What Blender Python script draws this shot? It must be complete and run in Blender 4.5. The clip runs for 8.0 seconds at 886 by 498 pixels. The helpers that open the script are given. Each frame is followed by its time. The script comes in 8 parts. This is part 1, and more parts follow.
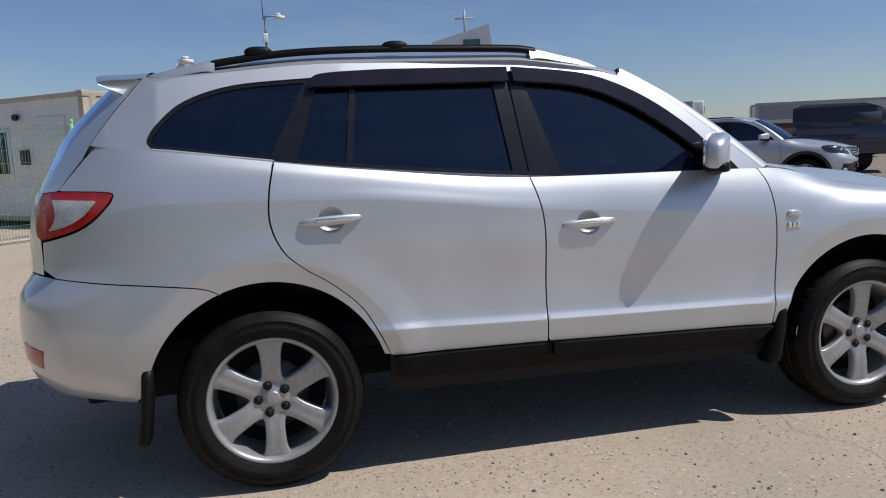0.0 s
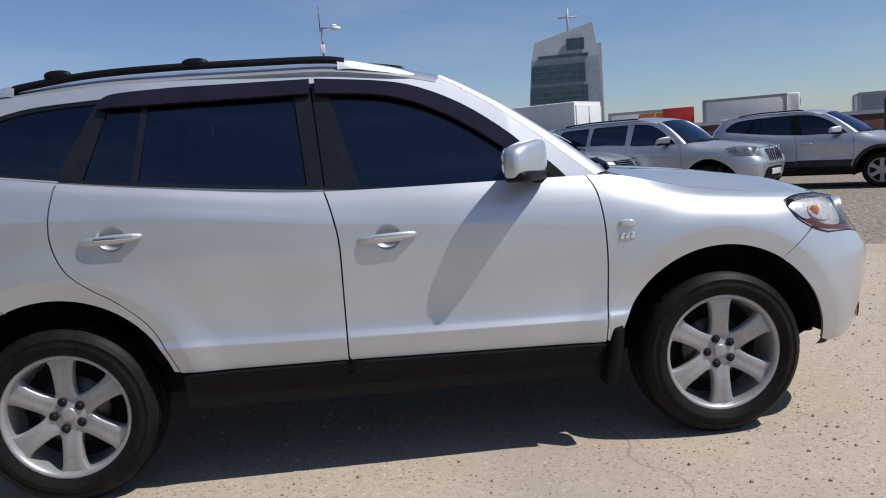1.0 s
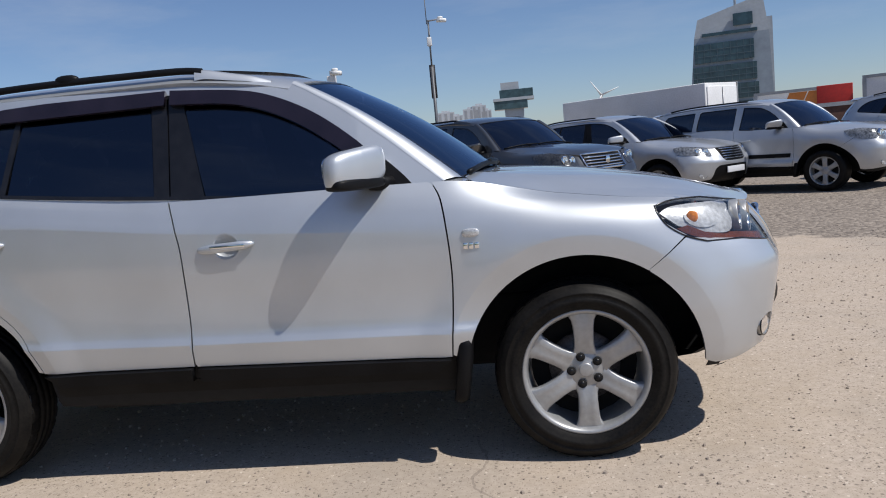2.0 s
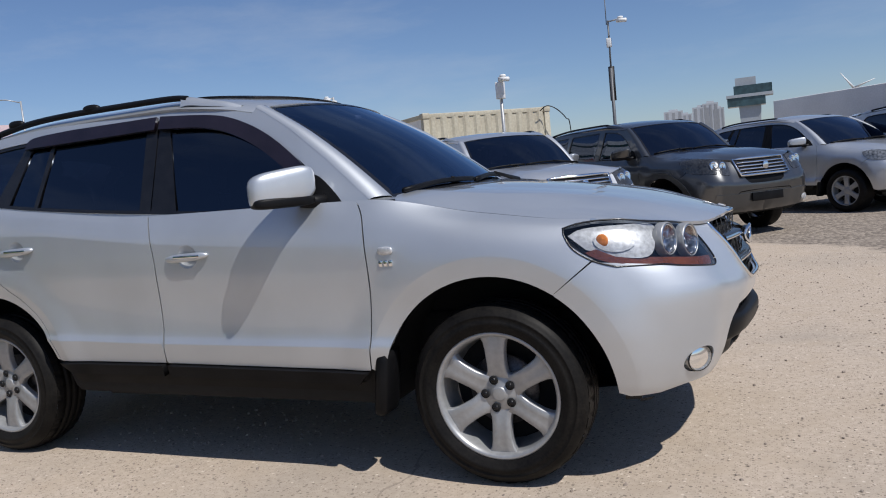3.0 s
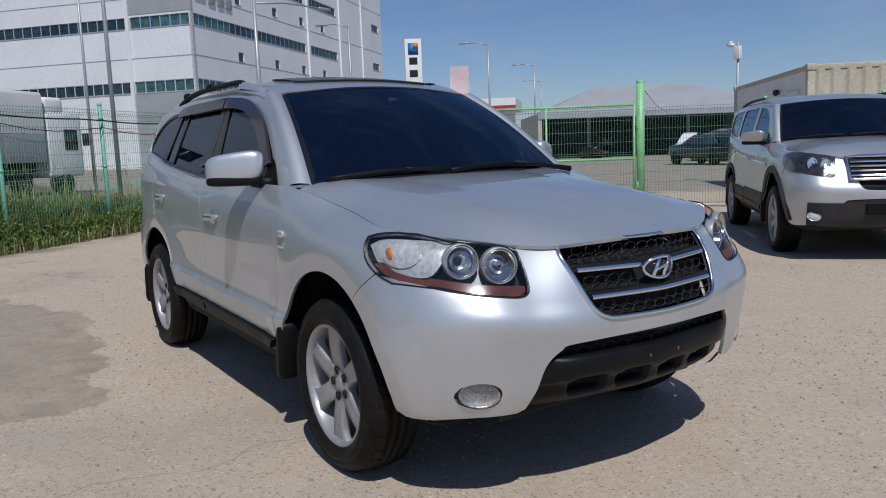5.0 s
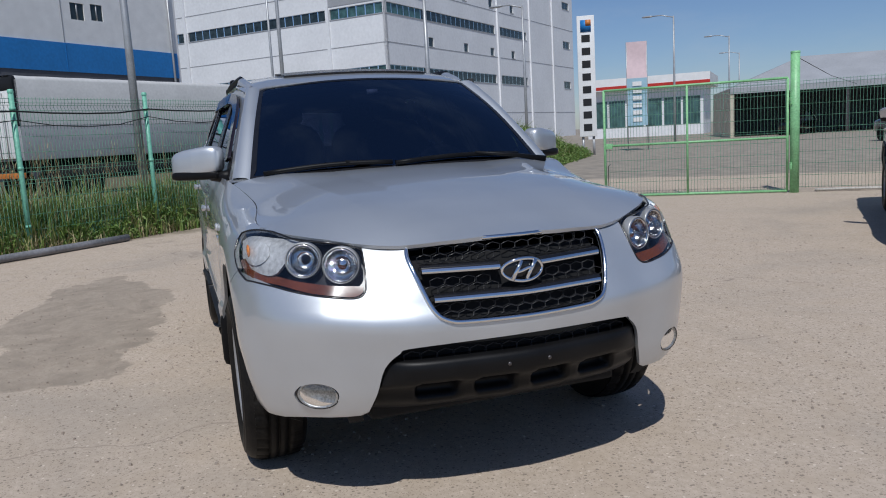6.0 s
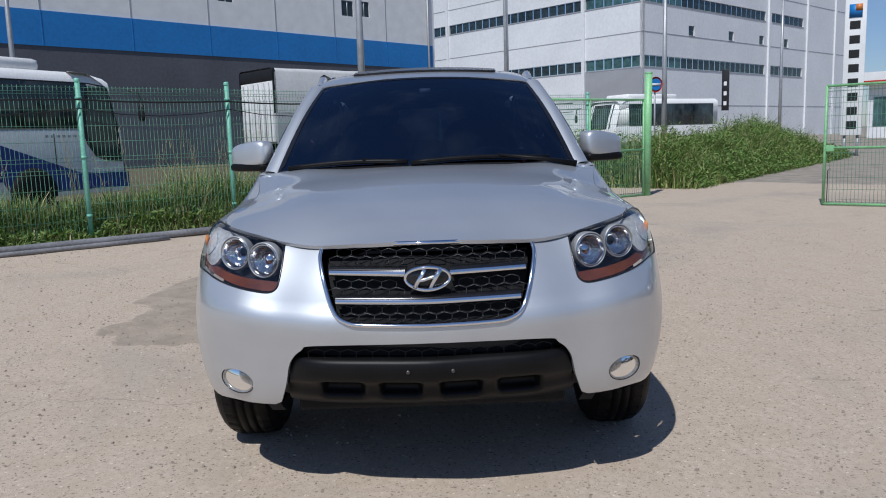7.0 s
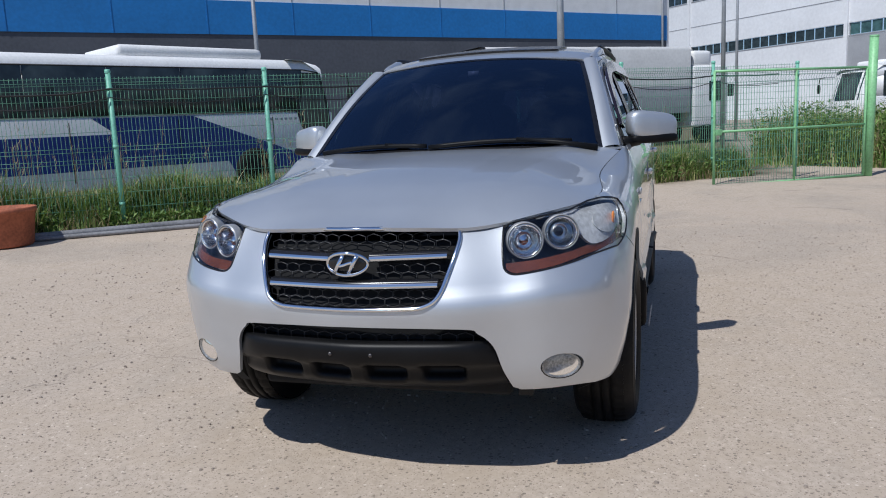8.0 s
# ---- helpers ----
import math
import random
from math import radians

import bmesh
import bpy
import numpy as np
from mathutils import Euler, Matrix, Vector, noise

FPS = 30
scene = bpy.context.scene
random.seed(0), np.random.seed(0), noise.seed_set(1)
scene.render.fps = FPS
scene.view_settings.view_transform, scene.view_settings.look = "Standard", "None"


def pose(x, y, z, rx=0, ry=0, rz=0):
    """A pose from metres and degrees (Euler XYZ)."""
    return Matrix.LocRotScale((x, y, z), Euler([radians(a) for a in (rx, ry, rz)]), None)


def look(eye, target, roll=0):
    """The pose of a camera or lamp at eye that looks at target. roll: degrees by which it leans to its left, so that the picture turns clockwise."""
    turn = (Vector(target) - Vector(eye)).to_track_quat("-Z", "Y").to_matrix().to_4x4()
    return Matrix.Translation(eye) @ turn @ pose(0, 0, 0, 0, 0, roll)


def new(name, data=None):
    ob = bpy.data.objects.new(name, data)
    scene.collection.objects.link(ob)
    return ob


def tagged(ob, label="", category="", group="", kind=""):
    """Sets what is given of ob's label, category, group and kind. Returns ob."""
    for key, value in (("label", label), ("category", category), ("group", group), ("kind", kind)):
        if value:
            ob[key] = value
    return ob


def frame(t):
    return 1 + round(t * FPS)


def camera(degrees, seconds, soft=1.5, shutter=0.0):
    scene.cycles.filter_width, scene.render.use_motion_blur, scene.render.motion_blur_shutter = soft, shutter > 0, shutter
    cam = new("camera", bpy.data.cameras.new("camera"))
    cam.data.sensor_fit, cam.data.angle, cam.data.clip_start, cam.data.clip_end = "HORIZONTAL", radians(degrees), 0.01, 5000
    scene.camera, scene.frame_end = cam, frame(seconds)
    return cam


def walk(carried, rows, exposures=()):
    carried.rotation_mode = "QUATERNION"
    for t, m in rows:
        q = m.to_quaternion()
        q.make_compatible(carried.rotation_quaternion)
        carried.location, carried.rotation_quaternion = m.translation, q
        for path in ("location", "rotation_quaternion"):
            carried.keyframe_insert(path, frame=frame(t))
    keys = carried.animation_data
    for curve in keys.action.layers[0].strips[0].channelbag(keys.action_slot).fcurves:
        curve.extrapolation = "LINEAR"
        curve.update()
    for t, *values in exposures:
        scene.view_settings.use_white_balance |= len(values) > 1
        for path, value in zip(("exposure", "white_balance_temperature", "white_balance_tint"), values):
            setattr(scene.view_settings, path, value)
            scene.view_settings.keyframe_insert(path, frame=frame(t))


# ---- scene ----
cam = camera(60.0, 8.0, soft=1.05)
PATH = [
    (0, (-1.351, -3.837, 1.312), (-0.893, -1.909, 1.042), -2.4),
    (0.5, (-0.74, -3.907, 1.298), (-0.443, -1.946, 1.035), -3.5),
    (1, (-0.098, -3.954, 1.284), (0.085, -1.977, 1.036), -4.1),
    (1.5, (0.521, -3.91, 1.251), (0.48, -1.926, 1.003), -4.9),
    (2, (1.169, -3.85, 1.258), (0.944, -1.878, 1.011), -5.4),
    (2.2, (1.41, -3.823, 1.273), (1.06, -1.869, 1.028), -5.4),
    (3.3, (2.644, -3.449, 1.203), (1.713, -1.69, 1.012), -5.8),
    (3.5, (2.833, -3.317, 1.246), (1.784, -1.629, 1.019), -6.1),
    (3.8, (3.092, -3.11, 1.277), (1.878, -1.538, 1.045), -5.4),
    (4, (3.327, -3.008, 1.269), (2.025, -1.508, 1.038), -4.6),
    (4.5, (3.757, -2.64, 1.269), (2.242, -1.355, 1.035), -2.6),
    (4.7, (3.907, -2.46, 1.286), (2.333, -1.251, 1.041), -2.2),
    (5.8, (4.521, -1.306, 1.3), (2.688, -0.557, 1.012), -3.3),
    (6, (4.584, -1.084, 1.294), (2.713, -0.438, 1.005), -3.3),
    (6.5, (4.748, -0.539, 1.305), (2.791, -0.239, 1.022), -2.3),
    (7, (4.763, 0.029, 1.293), (2.783, 0.049, 1.009), -1.8),
    (7.5, (4.75, 0.574, 1.293), (2.793, 0.283, 1.004), -3.1),
    (8, (4.623, 1.069, 1.291), (2.736, 0.491, 0.971), -2.7),
]
walk(cam, [(t, look(e, g, r)) for t, e, g, r in PATH], exposures=[(0.0, -0.08, 6500, 10), (1.0, 0.1, 6500, 10), (2.0, 0.1, 6500, 10), (3.5, -0.03, 6380, 10), (4.5, -0.26, 6250, 10), (6.0, -0.24, 6170, 9), (7.0, -0.1, 6120, 9), (8.0, 0.0, 6080, 9)])

# ---- world and sun ----
SUN_DIR = Vector((0.62, -0.29, 1.0)).normalized()
world = bpy.data.worlds.new("sky")
scene.world = world
world.use_nodes = True
wn = world.node_tree
sky = wn.nodes.new("ShaderNodeTexSky")
sky.sky_type = "NISHITA"
sky.sun_disc = False
sky.sun_elevation = math.asin(SUN_DIR.z)
sky.sun_rotation = math.atan2(SUN_DIR.x, SUN_DIR.y)
sky.air_density, sky.dust_density, sky.ozone_density = 0.95, 0.3, 3.2
# thin high cloud, and the cool cast of the clear air
tc = wn.nodes.new("ShaderNodeTexCoord")
mp = wn.nodes.new("ShaderNodeMapping")
mp.inputs["Scale"].default_value = (1.2, 2.6, 7.0)
cl = wn.nodes.new("ShaderNodeTexNoise")
cl.inputs["Scale"].default_value, cl.inputs["Detail"].default_value, cl.inputs["Roughness"].default_value = 1.6, 7, 0.62
rg = wn.nodes.new("ShaderNodeMapRange")
rg.inputs["From Min"].default_value, rg.inputs["From Max"].default_value, rg.inputs["To Max"].default_value = 0.50, 0.80, 0.26
tn = wn.nodes.new("ShaderNodeMix")
tn.data_type, tn.blend_type = "RGBA", "MULTIPLY"
tn.inputs[0].default_value, tn.inputs[7].default_value = 1.0, (0.90, 0.955, 1.11, 1)
cm = wn.nodes.new("ShaderNodeMix")
cm.data_type = "RGBA"
cm.inputs[7].default_value = (7.0, 7.4, 8.0, 1)
wn.links.new(tc.outputs["Generated"], mp.inputs["Vector"])
wn.links.new(mp.outputs[0], cl.inputs["Vector"])
wn.links.new(cl.outputs["Fac"], rg.inputs["Value"])
wn.links.new(sky.outputs[0], tn.inputs[6])
wn.links.new(tn.outputs[2], cm.inputs[6])
wn.links.new(rg.outputs[0], cm.inputs[0])
wn.links.new(cm.outputs[2], wn.nodes["Background"].inputs[0])
wn.nodes["Background"].inputs[1].default_value = 0.077

sun = new("sun", bpy.data.lights.new("sun", "SUN"))
sun.data.energy, sun.data.angle, sun.data.color = 3.9, radians(0.53), (1.0, 0.965, 0.915)
sun.matrix_world = look(SUN_DIR * 50, (0, 0, 0))
scene.view_settings.exposure = 0.0

# ---- materials ----
def material(name, colour, rough=0.6, metal=0.0, grain=None, amount=0.15, bump=0.0, stain=None, coat=0.0, spec=0.5, tint=None):
    """A surface with fine grain and larger stains. grain, stain: feature sizes in metres."""
    m = bpy.data.materials.new(name)
    m.use_nodes = True
    nt = m.node_tree
    b = nt.nodes["Principled BSDF"]
    b.inputs["Roughness"].default_value = rough
    b.inputs["Metallic"].default_value = metal
    b.inputs["Coat Weight"].default_value = coat
    b.inputs["Coat Roughness"].default_value = 0.03
    b.inputs["Specular IOR Level"].default_value = spec
    b.inputs["Base Color"].default_value = (*colour, 1)
    if not grain:
        return m
    co = nt.nodes.new("ShaderNodeTexCoord")
    n1 = nt.nodes.new("ShaderNodeTexNoise")
    n1.inputs["Scale"].default_value = 1 / grain
    n1.inputs["Detail"].default_value = 5
    n2 = nt.nodes.new("ShaderNodeTexNoise")
    n2.inputs["Scale"].default_value = 1 / (stain or grain * 14)
    n2.inputs["Detail"].default_value = 4
    add = nt.nodes.new("ShaderNodeMath")
    add.operation = "ADD"
    for n in (n1, n2):
        nt.links.new(co.outputs["Object"], n.inputs["Vector"])
    nt.links.new(n1.outputs["Fac"], add.inputs[0])
    nt.links.new(n2.outputs["Fac"], add.inputs[1])
    rng = nt.nodes.new("ShaderNodeMapRange")
    rng.inputs["From Min"].default_value, rng.inputs["From Max"].default_value = 0.7, 1.3
    nt.links.new(add.outputs[0], rng.inputs["Value"])
    mix = nt.nodes.new("ShaderNodeMix")
    mix.data_type = "RGBA"
    other = tint or tuple(c * (1 - 2 * amount) for c in colour)
    mix.inputs[6].default_value = (*(min(1, c * (1 + amount)) for c in colour), 1)
    mix.inputs[7].default_value = (*other, 1)
    nt.links.new(rng.outputs[0], mix.inputs[0])
    nt.links.new(mix.outputs[2], b.inputs["Base Color"])
    if bump:
        bp = nt.nodes.new("ShaderNodeBump")
        bp.inputs["Strength"].default_value = 0.6
        bp.inputs["Distance"].default_value = bump
        nt.links.new(n1.outputs["Fac"], bp.inputs["Height"])
        nt.links.new(bp.outputs[0], b.inputs["Normal"])
    return m


def car_paint(name, colour, metal=0.72, rough=0.30):
    """Metallic paint: fine flakes, faint dust and a clear coat."""
    m = material(name, colour, rough, metal, grain=0.0012, amount=0.05, stain=0.35, coat=1.0)
    nt = m.node_tree
    b = nt.nodes["Principled BSDF"]
    co = nt.nodes["Texture Coordinate"]
    dust = nt.nodes.new("ShaderNodeTexNoise")
    dust.inputs["Scale"].default_value, dust.inputs["Detail"].default_value = 3.0, 6
    nt.links.new(co.outputs["Object"], dust.inputs["Vector"])
    r = nt.nodes.new("ShaderNodeMapRange")
    r.inputs["To Min"].default_value, r.inputs["To Max"].default_value = 0.008, 0.03
    nt.links.new(dust.outputs["Fac"], r.inputs["Value"])
    nt.links.new(r.outputs[0], b.inputs["Coat Roughness"])
    return m


def glass(name, tint, rough=0.0, ior=1.6, sheen=(1, 1, 1)):
    """A thin pane: tinted where one looks through, mirror-like by its Fresnel gloss."""
    m = bpy.data.materials.new(name)
    m.use_nodes = True
    nt = m.node_tree
    nt.nodes.clear()
    out = nt.nodes.new("ShaderNodeOutputMaterial")
    tr = nt.nodes.new("ShaderNodeBsdfTransparent")
    tr.inputs[0].default_value = (*tint, 1)
    gl = nt.nodes.new("ShaderNodeBsdfGlossy")
    gl.inputs["Roughness"].default_value = rough
    gl.inputs[0].default_value = (*sheen, 1)
    fr = nt.nodes.new("ShaderNodeFresnel")
    fr.inputs[0].default_value = ior
    mix = nt.nodes.new("ShaderNodeMixShader")
    nt.links.new(fr.outputs[0], mix.inputs[0])
    nt.links.new(tr.outputs[0], mix.inputs[1])
    nt.links.new(gl.outputs[0], mix.inputs[2])
    nt.links.new(mix.outputs[0], out.inputs[0])
    return m


M_PAINT = car_paint("silver_paint", (0.575, 0.602, 0.632), 0.68, 0.45)
M_PAINT_B = car_paint("silver_paint_parked", (0.54, 0.56, 0.59), 0.65, 0.45)
M_PAINT_G = car_paint("grey_paint", (0.085, 0.088, 0.093))
M_PAINT_D = car_paint("black_paint", (0.012, 0.013, 0.016))
M_PAINT_W = car_paint("white_paint", (0.75, 0.76, 0.78), 0.0)
M_PLASTIC = material("black_plastic", (0.0075, 0.0075, 0.0085), 0.45, grain=0.004, amount=0.3, bump=0.0004, stain=0.2, spec=0.14)
M_CLADDING = material("dark_cladding", (0.034, 0.034, 0.037), 0.55, grain=0.006, amount=0.25, stain=0.3, spec=0.3)
M_TRIM = material("gloss_black_trim", (0.012, 0.012, 0.014), 0.22, grain=0.05, amount=0.2)
M_VISOR = material("smoked_visor", (0.014, 0.010, 0.016), 0.12, grain=0.1, amount=0.2, coat=0.4)
# near-black for cabin trim; also puts shade into arches, gaps and underside
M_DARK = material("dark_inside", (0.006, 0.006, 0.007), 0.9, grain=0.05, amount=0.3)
M_RUBBER = material("tyre_rubber", (0.0032, 0.0032, 0.0036), 0.5, grain=0.01, amount=0.35, bump=0.0006, stain=0.10, tint=(0.016, 0.0145, 0.013), spec=0.12)
M_ALLOY = material("alloy", (0.38, 0.385, 0.39), 0.4, 0.45, grain=0.02, amount=0.08, stain=0.12)
M_STEEL = material("dull_steel", (0.14, 0.13, 0.13), 0.45, 0.8, grain=0.01, amount=0.3)
M_NUT = material("black_nut", (0.02, 0.02, 0.022), 0.3, 0.5, grain=0.004, amount=0.3)
M_CHROME = material("chrome", (0.80, 0.81, 0.83), 0.08, 1.0)
M_GLASS = glass("tinted_glass", (0.055, 0.062, 0.09), 0.0, 1.9, (0.72, 0.82, 1.0))
M_WIND = glass("windscreen_glass", (0.20, 0.23, 0.32), 0.0, 2.1, (0.62, 0.78, 1.0))
M_CLEAR = glass("lamp_glass", (0.86, 0.88, 0.9))
M_LAMPBLACK = material("lamp_housing", (0.022, 0.022, 0.025), 0.3, grain=0.02, amount=0.2)
M_AMBER = material("amber_lens", (0.15, 0.045, 0.022), 0.2, grain=0.01, amount=0.2, coat=0.5)
M_TURN = material("orange_bulb", (0.72, 0.24, 0.05), 0.25, grain=0.01, amount=0.2, coat=0.4)
M_RED = material("red_lens", (0.45, 0.012, 0.014), 0.15, grain=0.02, amount=0.2, coat=0.7)
M_MESH = material("satin_grille_mesh", (0.016, 0.016, 0.018), 0.35, 0.0, grain=0.02, amount=0.2)
M_LENS = material("ribbed_lens", (0.62, 0.63, 0.64), 0.15, 0.3, grain=0.006, amount=0.25, bump=0.001, coat=0.6)
M_CLOTH = material("seat_cloth", (0.05, 0.05, 0.055), 0.9, grain=0.01, amount=0.3)
M_LAMPDARK = material("parked_dark_headlamp", (0.05, 0.052, 0.056), 0.15, 0.2, grain=0.03, amount=0.4, bump=0.003, coat=0.8)
M_LAMPGREY = material("parked_headlamp", (0.28, 0.29, 0.30), 0.15, 0.4, grain=0.03, amount=0.5, bump=0.004, coat=0.8)

M_REFLECT = material("turn_reflector", (0.62, 0.63, 0.65), 0.34, 0.30, grain=0.016, amount=0.22, bump=0.0016, coat=0.3)
M_BOWL = material("faceted_reflector", (0.80, 0.80, 0.81), 0.14, 1.0, grain=0.012, amount=0.12, bump=0.0022)
M_FOG = material("fog_reflector", (0.42, 0.42, 0.41), 0.28, 0.7, grain=0.008, amount=0.35, bump=0.003)
M_APRON = material("satin_bumper_plastic", (0.0065, 0.0065, 0.0072), 0.44, grain=0.003, amount=0.3, bump=0.0003, stain=0.15, spec=0.2)

# ---- mesh tools ----
from mathutils import geometry

class Shaped(tuple):
    """Vertices and faces that carry the normals of the surface they lie on; a zero normal leaves the choice to the mesh."""
    normals = None


def part(name, geo, mat, parent=None, label="", smooth=True):
    """Links vertices and faces as one mesh object, under a thing or a part."""
    verts, faces = geo
    me = bpy.data.meshes.new(name)
    me.from_pydata([tuple(v) for v in verts], [], [tuple(int(i) for i in f) for f in faces])
    me.materials.append(mat)
    if smooth:
        me.shade_smooth()
    me.update()
    if isinstance(geo, Shaped):
        me.normals_split_custom_set_from_vertices(geo.normals)
    ob = new(name, me)
    if parent:
        ob.parent = parent
    return tagged(ob, label) if label else ob


def thing(name, label, category, m=None, group="", kind=""):
    ob = new(name)
    ob.empty_display_size = 0.2
    if m is not None:
        ob.matrix_basis = m
    return tagged(ob, label, category, group, kind)


def join(*geos):
    vs, fs = [], []
    for v, f in geos:
        n = len(vs)
        vs.extend(tuple(p) for p in v)
        fs.extend(tuple(i + n for i in q) for q in f)
    return vs, fs


def move(geo, m):
    return [tuple(m @ Vector(v)) for v in geo[0]], geo[1]


def box(x0, x1, y0, y1, z0, z1, bevel=0.0):
    """A block, with chamfered edges where bevel is given."""
    if not bevel:
        v = [(x, y, z) for x in (x0, x1) for y in (y0, y1) for z in (z0, z1)]
        return v, [(0, 1, 3, 2), (4, 6, 7, 5), (0, 4, 5, 1), (2, 3, 7, 6), (0, 2, 6, 4), (1, 5, 7, 3)]
    bm = bmesh.new()
    bmesh.ops.create_cube(bm, size=1)
    for v in bm.verts:
        v.co = Vector((x0 + (v.co.x + 0.5) * (x1 - x0), y0 + (v.co.y + 0.5) * (y1 - y0), z0 + (v.co.z + 0.5) * (z1 - z0)))
    bmesh.ops.bevel(bm, geom=bm.edges[:], offset=bevel, segments=2, profile=0.6, affect="EDGES")
    return unpack(bm)


def unpack(bm):
    bm.verts.index_update()
    geo = [tuple(v.co) for v in bm.verts], [tuple(v.index for v in f.verts) for f in bm.faces]
    bm.free()
    return geo


def tube(points, r, n=8, closed=False):
    """A round bar along a line of points; r may be one radius or one for each point."""
    pts = [Vector(p) for p in points]
    rs = r if isinstance(r, (list, tuple)) else [r] * len(pts)
    vs, fs, k = [], [], len(pts)
    side = None
    for i, p in enumerate(pts):
        a, b = pts[(i - 1) % k if closed else max(i - 1, 0)], pts[(i + 1) % k if closed else min(i + 1, k - 1)]
        d = (b - a).normalized()
        if side is None:
            side = d.orthogonal().normalized()
        side = (side - d * side.dot(d)).normalized()
        up = d.cross(side)
        vs += [tuple(p + rs[i] * (math.cos(q) * side + math.sin(q) * up)) for q in (2 * math.pi * j / n for j in range(n))]
    for i in range(k if closed else k - 1):
        for j in range(n):
            a, b = i * n, ((i + 1) % k) * n
            fs.append((a + j, a + (j + 1) % n, b + (j + 1) % n, b + j))
    if not closed:
        fs += [tuple(range(n))[::-1], tuple((k - 1) * n + j for j in range(n))]
    return vs, fs


def lathe(profile, n=48, a0=0.0, a1=2 * math.pi):
    """Turns (radius, y) pairs about the y axis."""
    full = abs(a1 - a0 - 2 * math.pi) < 1e-6
    cols = n if full else n + 1
    vs = [(r * math.cos(a0 + (a1 - a0) * j / n), y, r * math.sin(a0 + (a1 - a0) * j / n)) for j in range(cols) for r, y in profile]
    k, fs = len(profile), []
    for j in range(n):
        for i in range(k - 1):
            a, b = j * k + i, ((j + 1) % cols) * k + i
            fs.append((a, a + 1, b + 1, b))
    return vs, fs


def grid_mesh(rows):
    """A sheet through rows of points."""
    n = len(rows[0])
    vs = [p for r in rows for p in r]
    return vs, [(i * n + j, i * n + j + 1, (i + 1) * n + j + 1, (i + 1) * n + j) for i in range(len(rows) - 1) for j in range(n - 1)]


def hermite(xs, ys):
    """A smooth curve through pairs that does not overshoot."""
    xs, ys = np.asarray(xs, float), np.asarray(ys, float)
    h = np.diff(xs)
    s = np.diff(ys, axis=0) / (h[:, None] if ys.ndim > 1 else h)
    m = np.zeros_like(ys)
    m[0], m[-1] = s[0], s[-1]
    same = s[:-1] * s[1:] > 0
    with np.errstate(divide="ignore", invalid="ignore"):
        m[1:-1] = np.where(same, 2 * s[:-1] * s[1:] / (s[:-1] + s[1:]), 0)

    def f(x):
        x = np.clip(np.asarray(x, float), xs[0], xs[-1])
        i = np.clip(np.searchsorted(xs, x) - 1, 0, len(xs) - 2)
        t = (x - xs[i]) / h[i]
        w = h[i]
        if ys.ndim > 1:
            t, w = t[..., None], w[..., None]
        return (ys[i] * (1 + 2 * t) * (1 - t) ** 2 + m[i] * w * t * (1 - t) ** 2 + ys[i + 1] * t * t * (3 - 2 * t) + m[i + 1] * w * t * t * (t - 1))

    return f


def rounded(points, n=8, closed=False):
    """A smooth line (Catmull-Rom) through a few points."""
    p = np.asarray(points, float)
    k = len(p)
    out = []
    for i in range(k if closed else k - 1):
        a, b, c, d = (p[(i + j) % k] if closed else p[min(max(i + j, 0), k - 1)] for j in (-1, 0, 1, 2))
        for t in np.arange(n) / n:
            out.append(0.5 * (2 * b + (c - a) * t + (2 * a - 5 * b + 4 * c - d) * t * t + (3 * b - a - 3 * c + d) * t ** 3))
    if not closed:
        out.append(p[-1])
    return np.array(out)


def straight(points, step=0.03):
    """A line with points at most a step apart."""
    out = []
    for a, b in zip(points, points[1:]):
        a, b = np.asarray(a, float), np.asarray(b, float)
        n = max(1, int(np.ceil(np.linalg.norm(b - a) / step)))
        out += [a + (b - a) * i / n for i in range(n)]
    return np.array(out + [np.asarray(points[-1], float)])


def ring(cx, cy, rx, ry, n=24):
    return np.array([(cx + rx * math.cos(2 * math.pi * i / n), cy + ry * math.sin(2 * math.pi * i / n)) for i in range(n)])


def inside(pts, poly):
    x, y = pts[:, 0], pts[:, 1]
    odd = np.zeros(len(pts), bool)
    for (x0, y0), (x1, y1) in zip(poly, np.roll(poly, -1, 0)):
        if y0 != y1:
            odd ^= ((y0 > y) != (y1 > y)) & (x < (x1 - x0) * (y - y0) / (y1 - y0) + x0)
    return odd


def shrink(poly, d):
    """Moves a closed outline inwards by d."""
    area = np.sum(poly[:, 0] * np.roll(poly[:, 1], -1) - np.roll(poly[:, 0], -1) * poly[:, 1])
    t = np.roll(poly, -1, 0) - np.roll(poly, 1, 0)
    t /= np.linalg.norm(t, axis=1, keepdims=True) + 1e-9
    return poly + d * np.sign(area) * np.stack((-t[:, 1], t[:, 0]), 1)


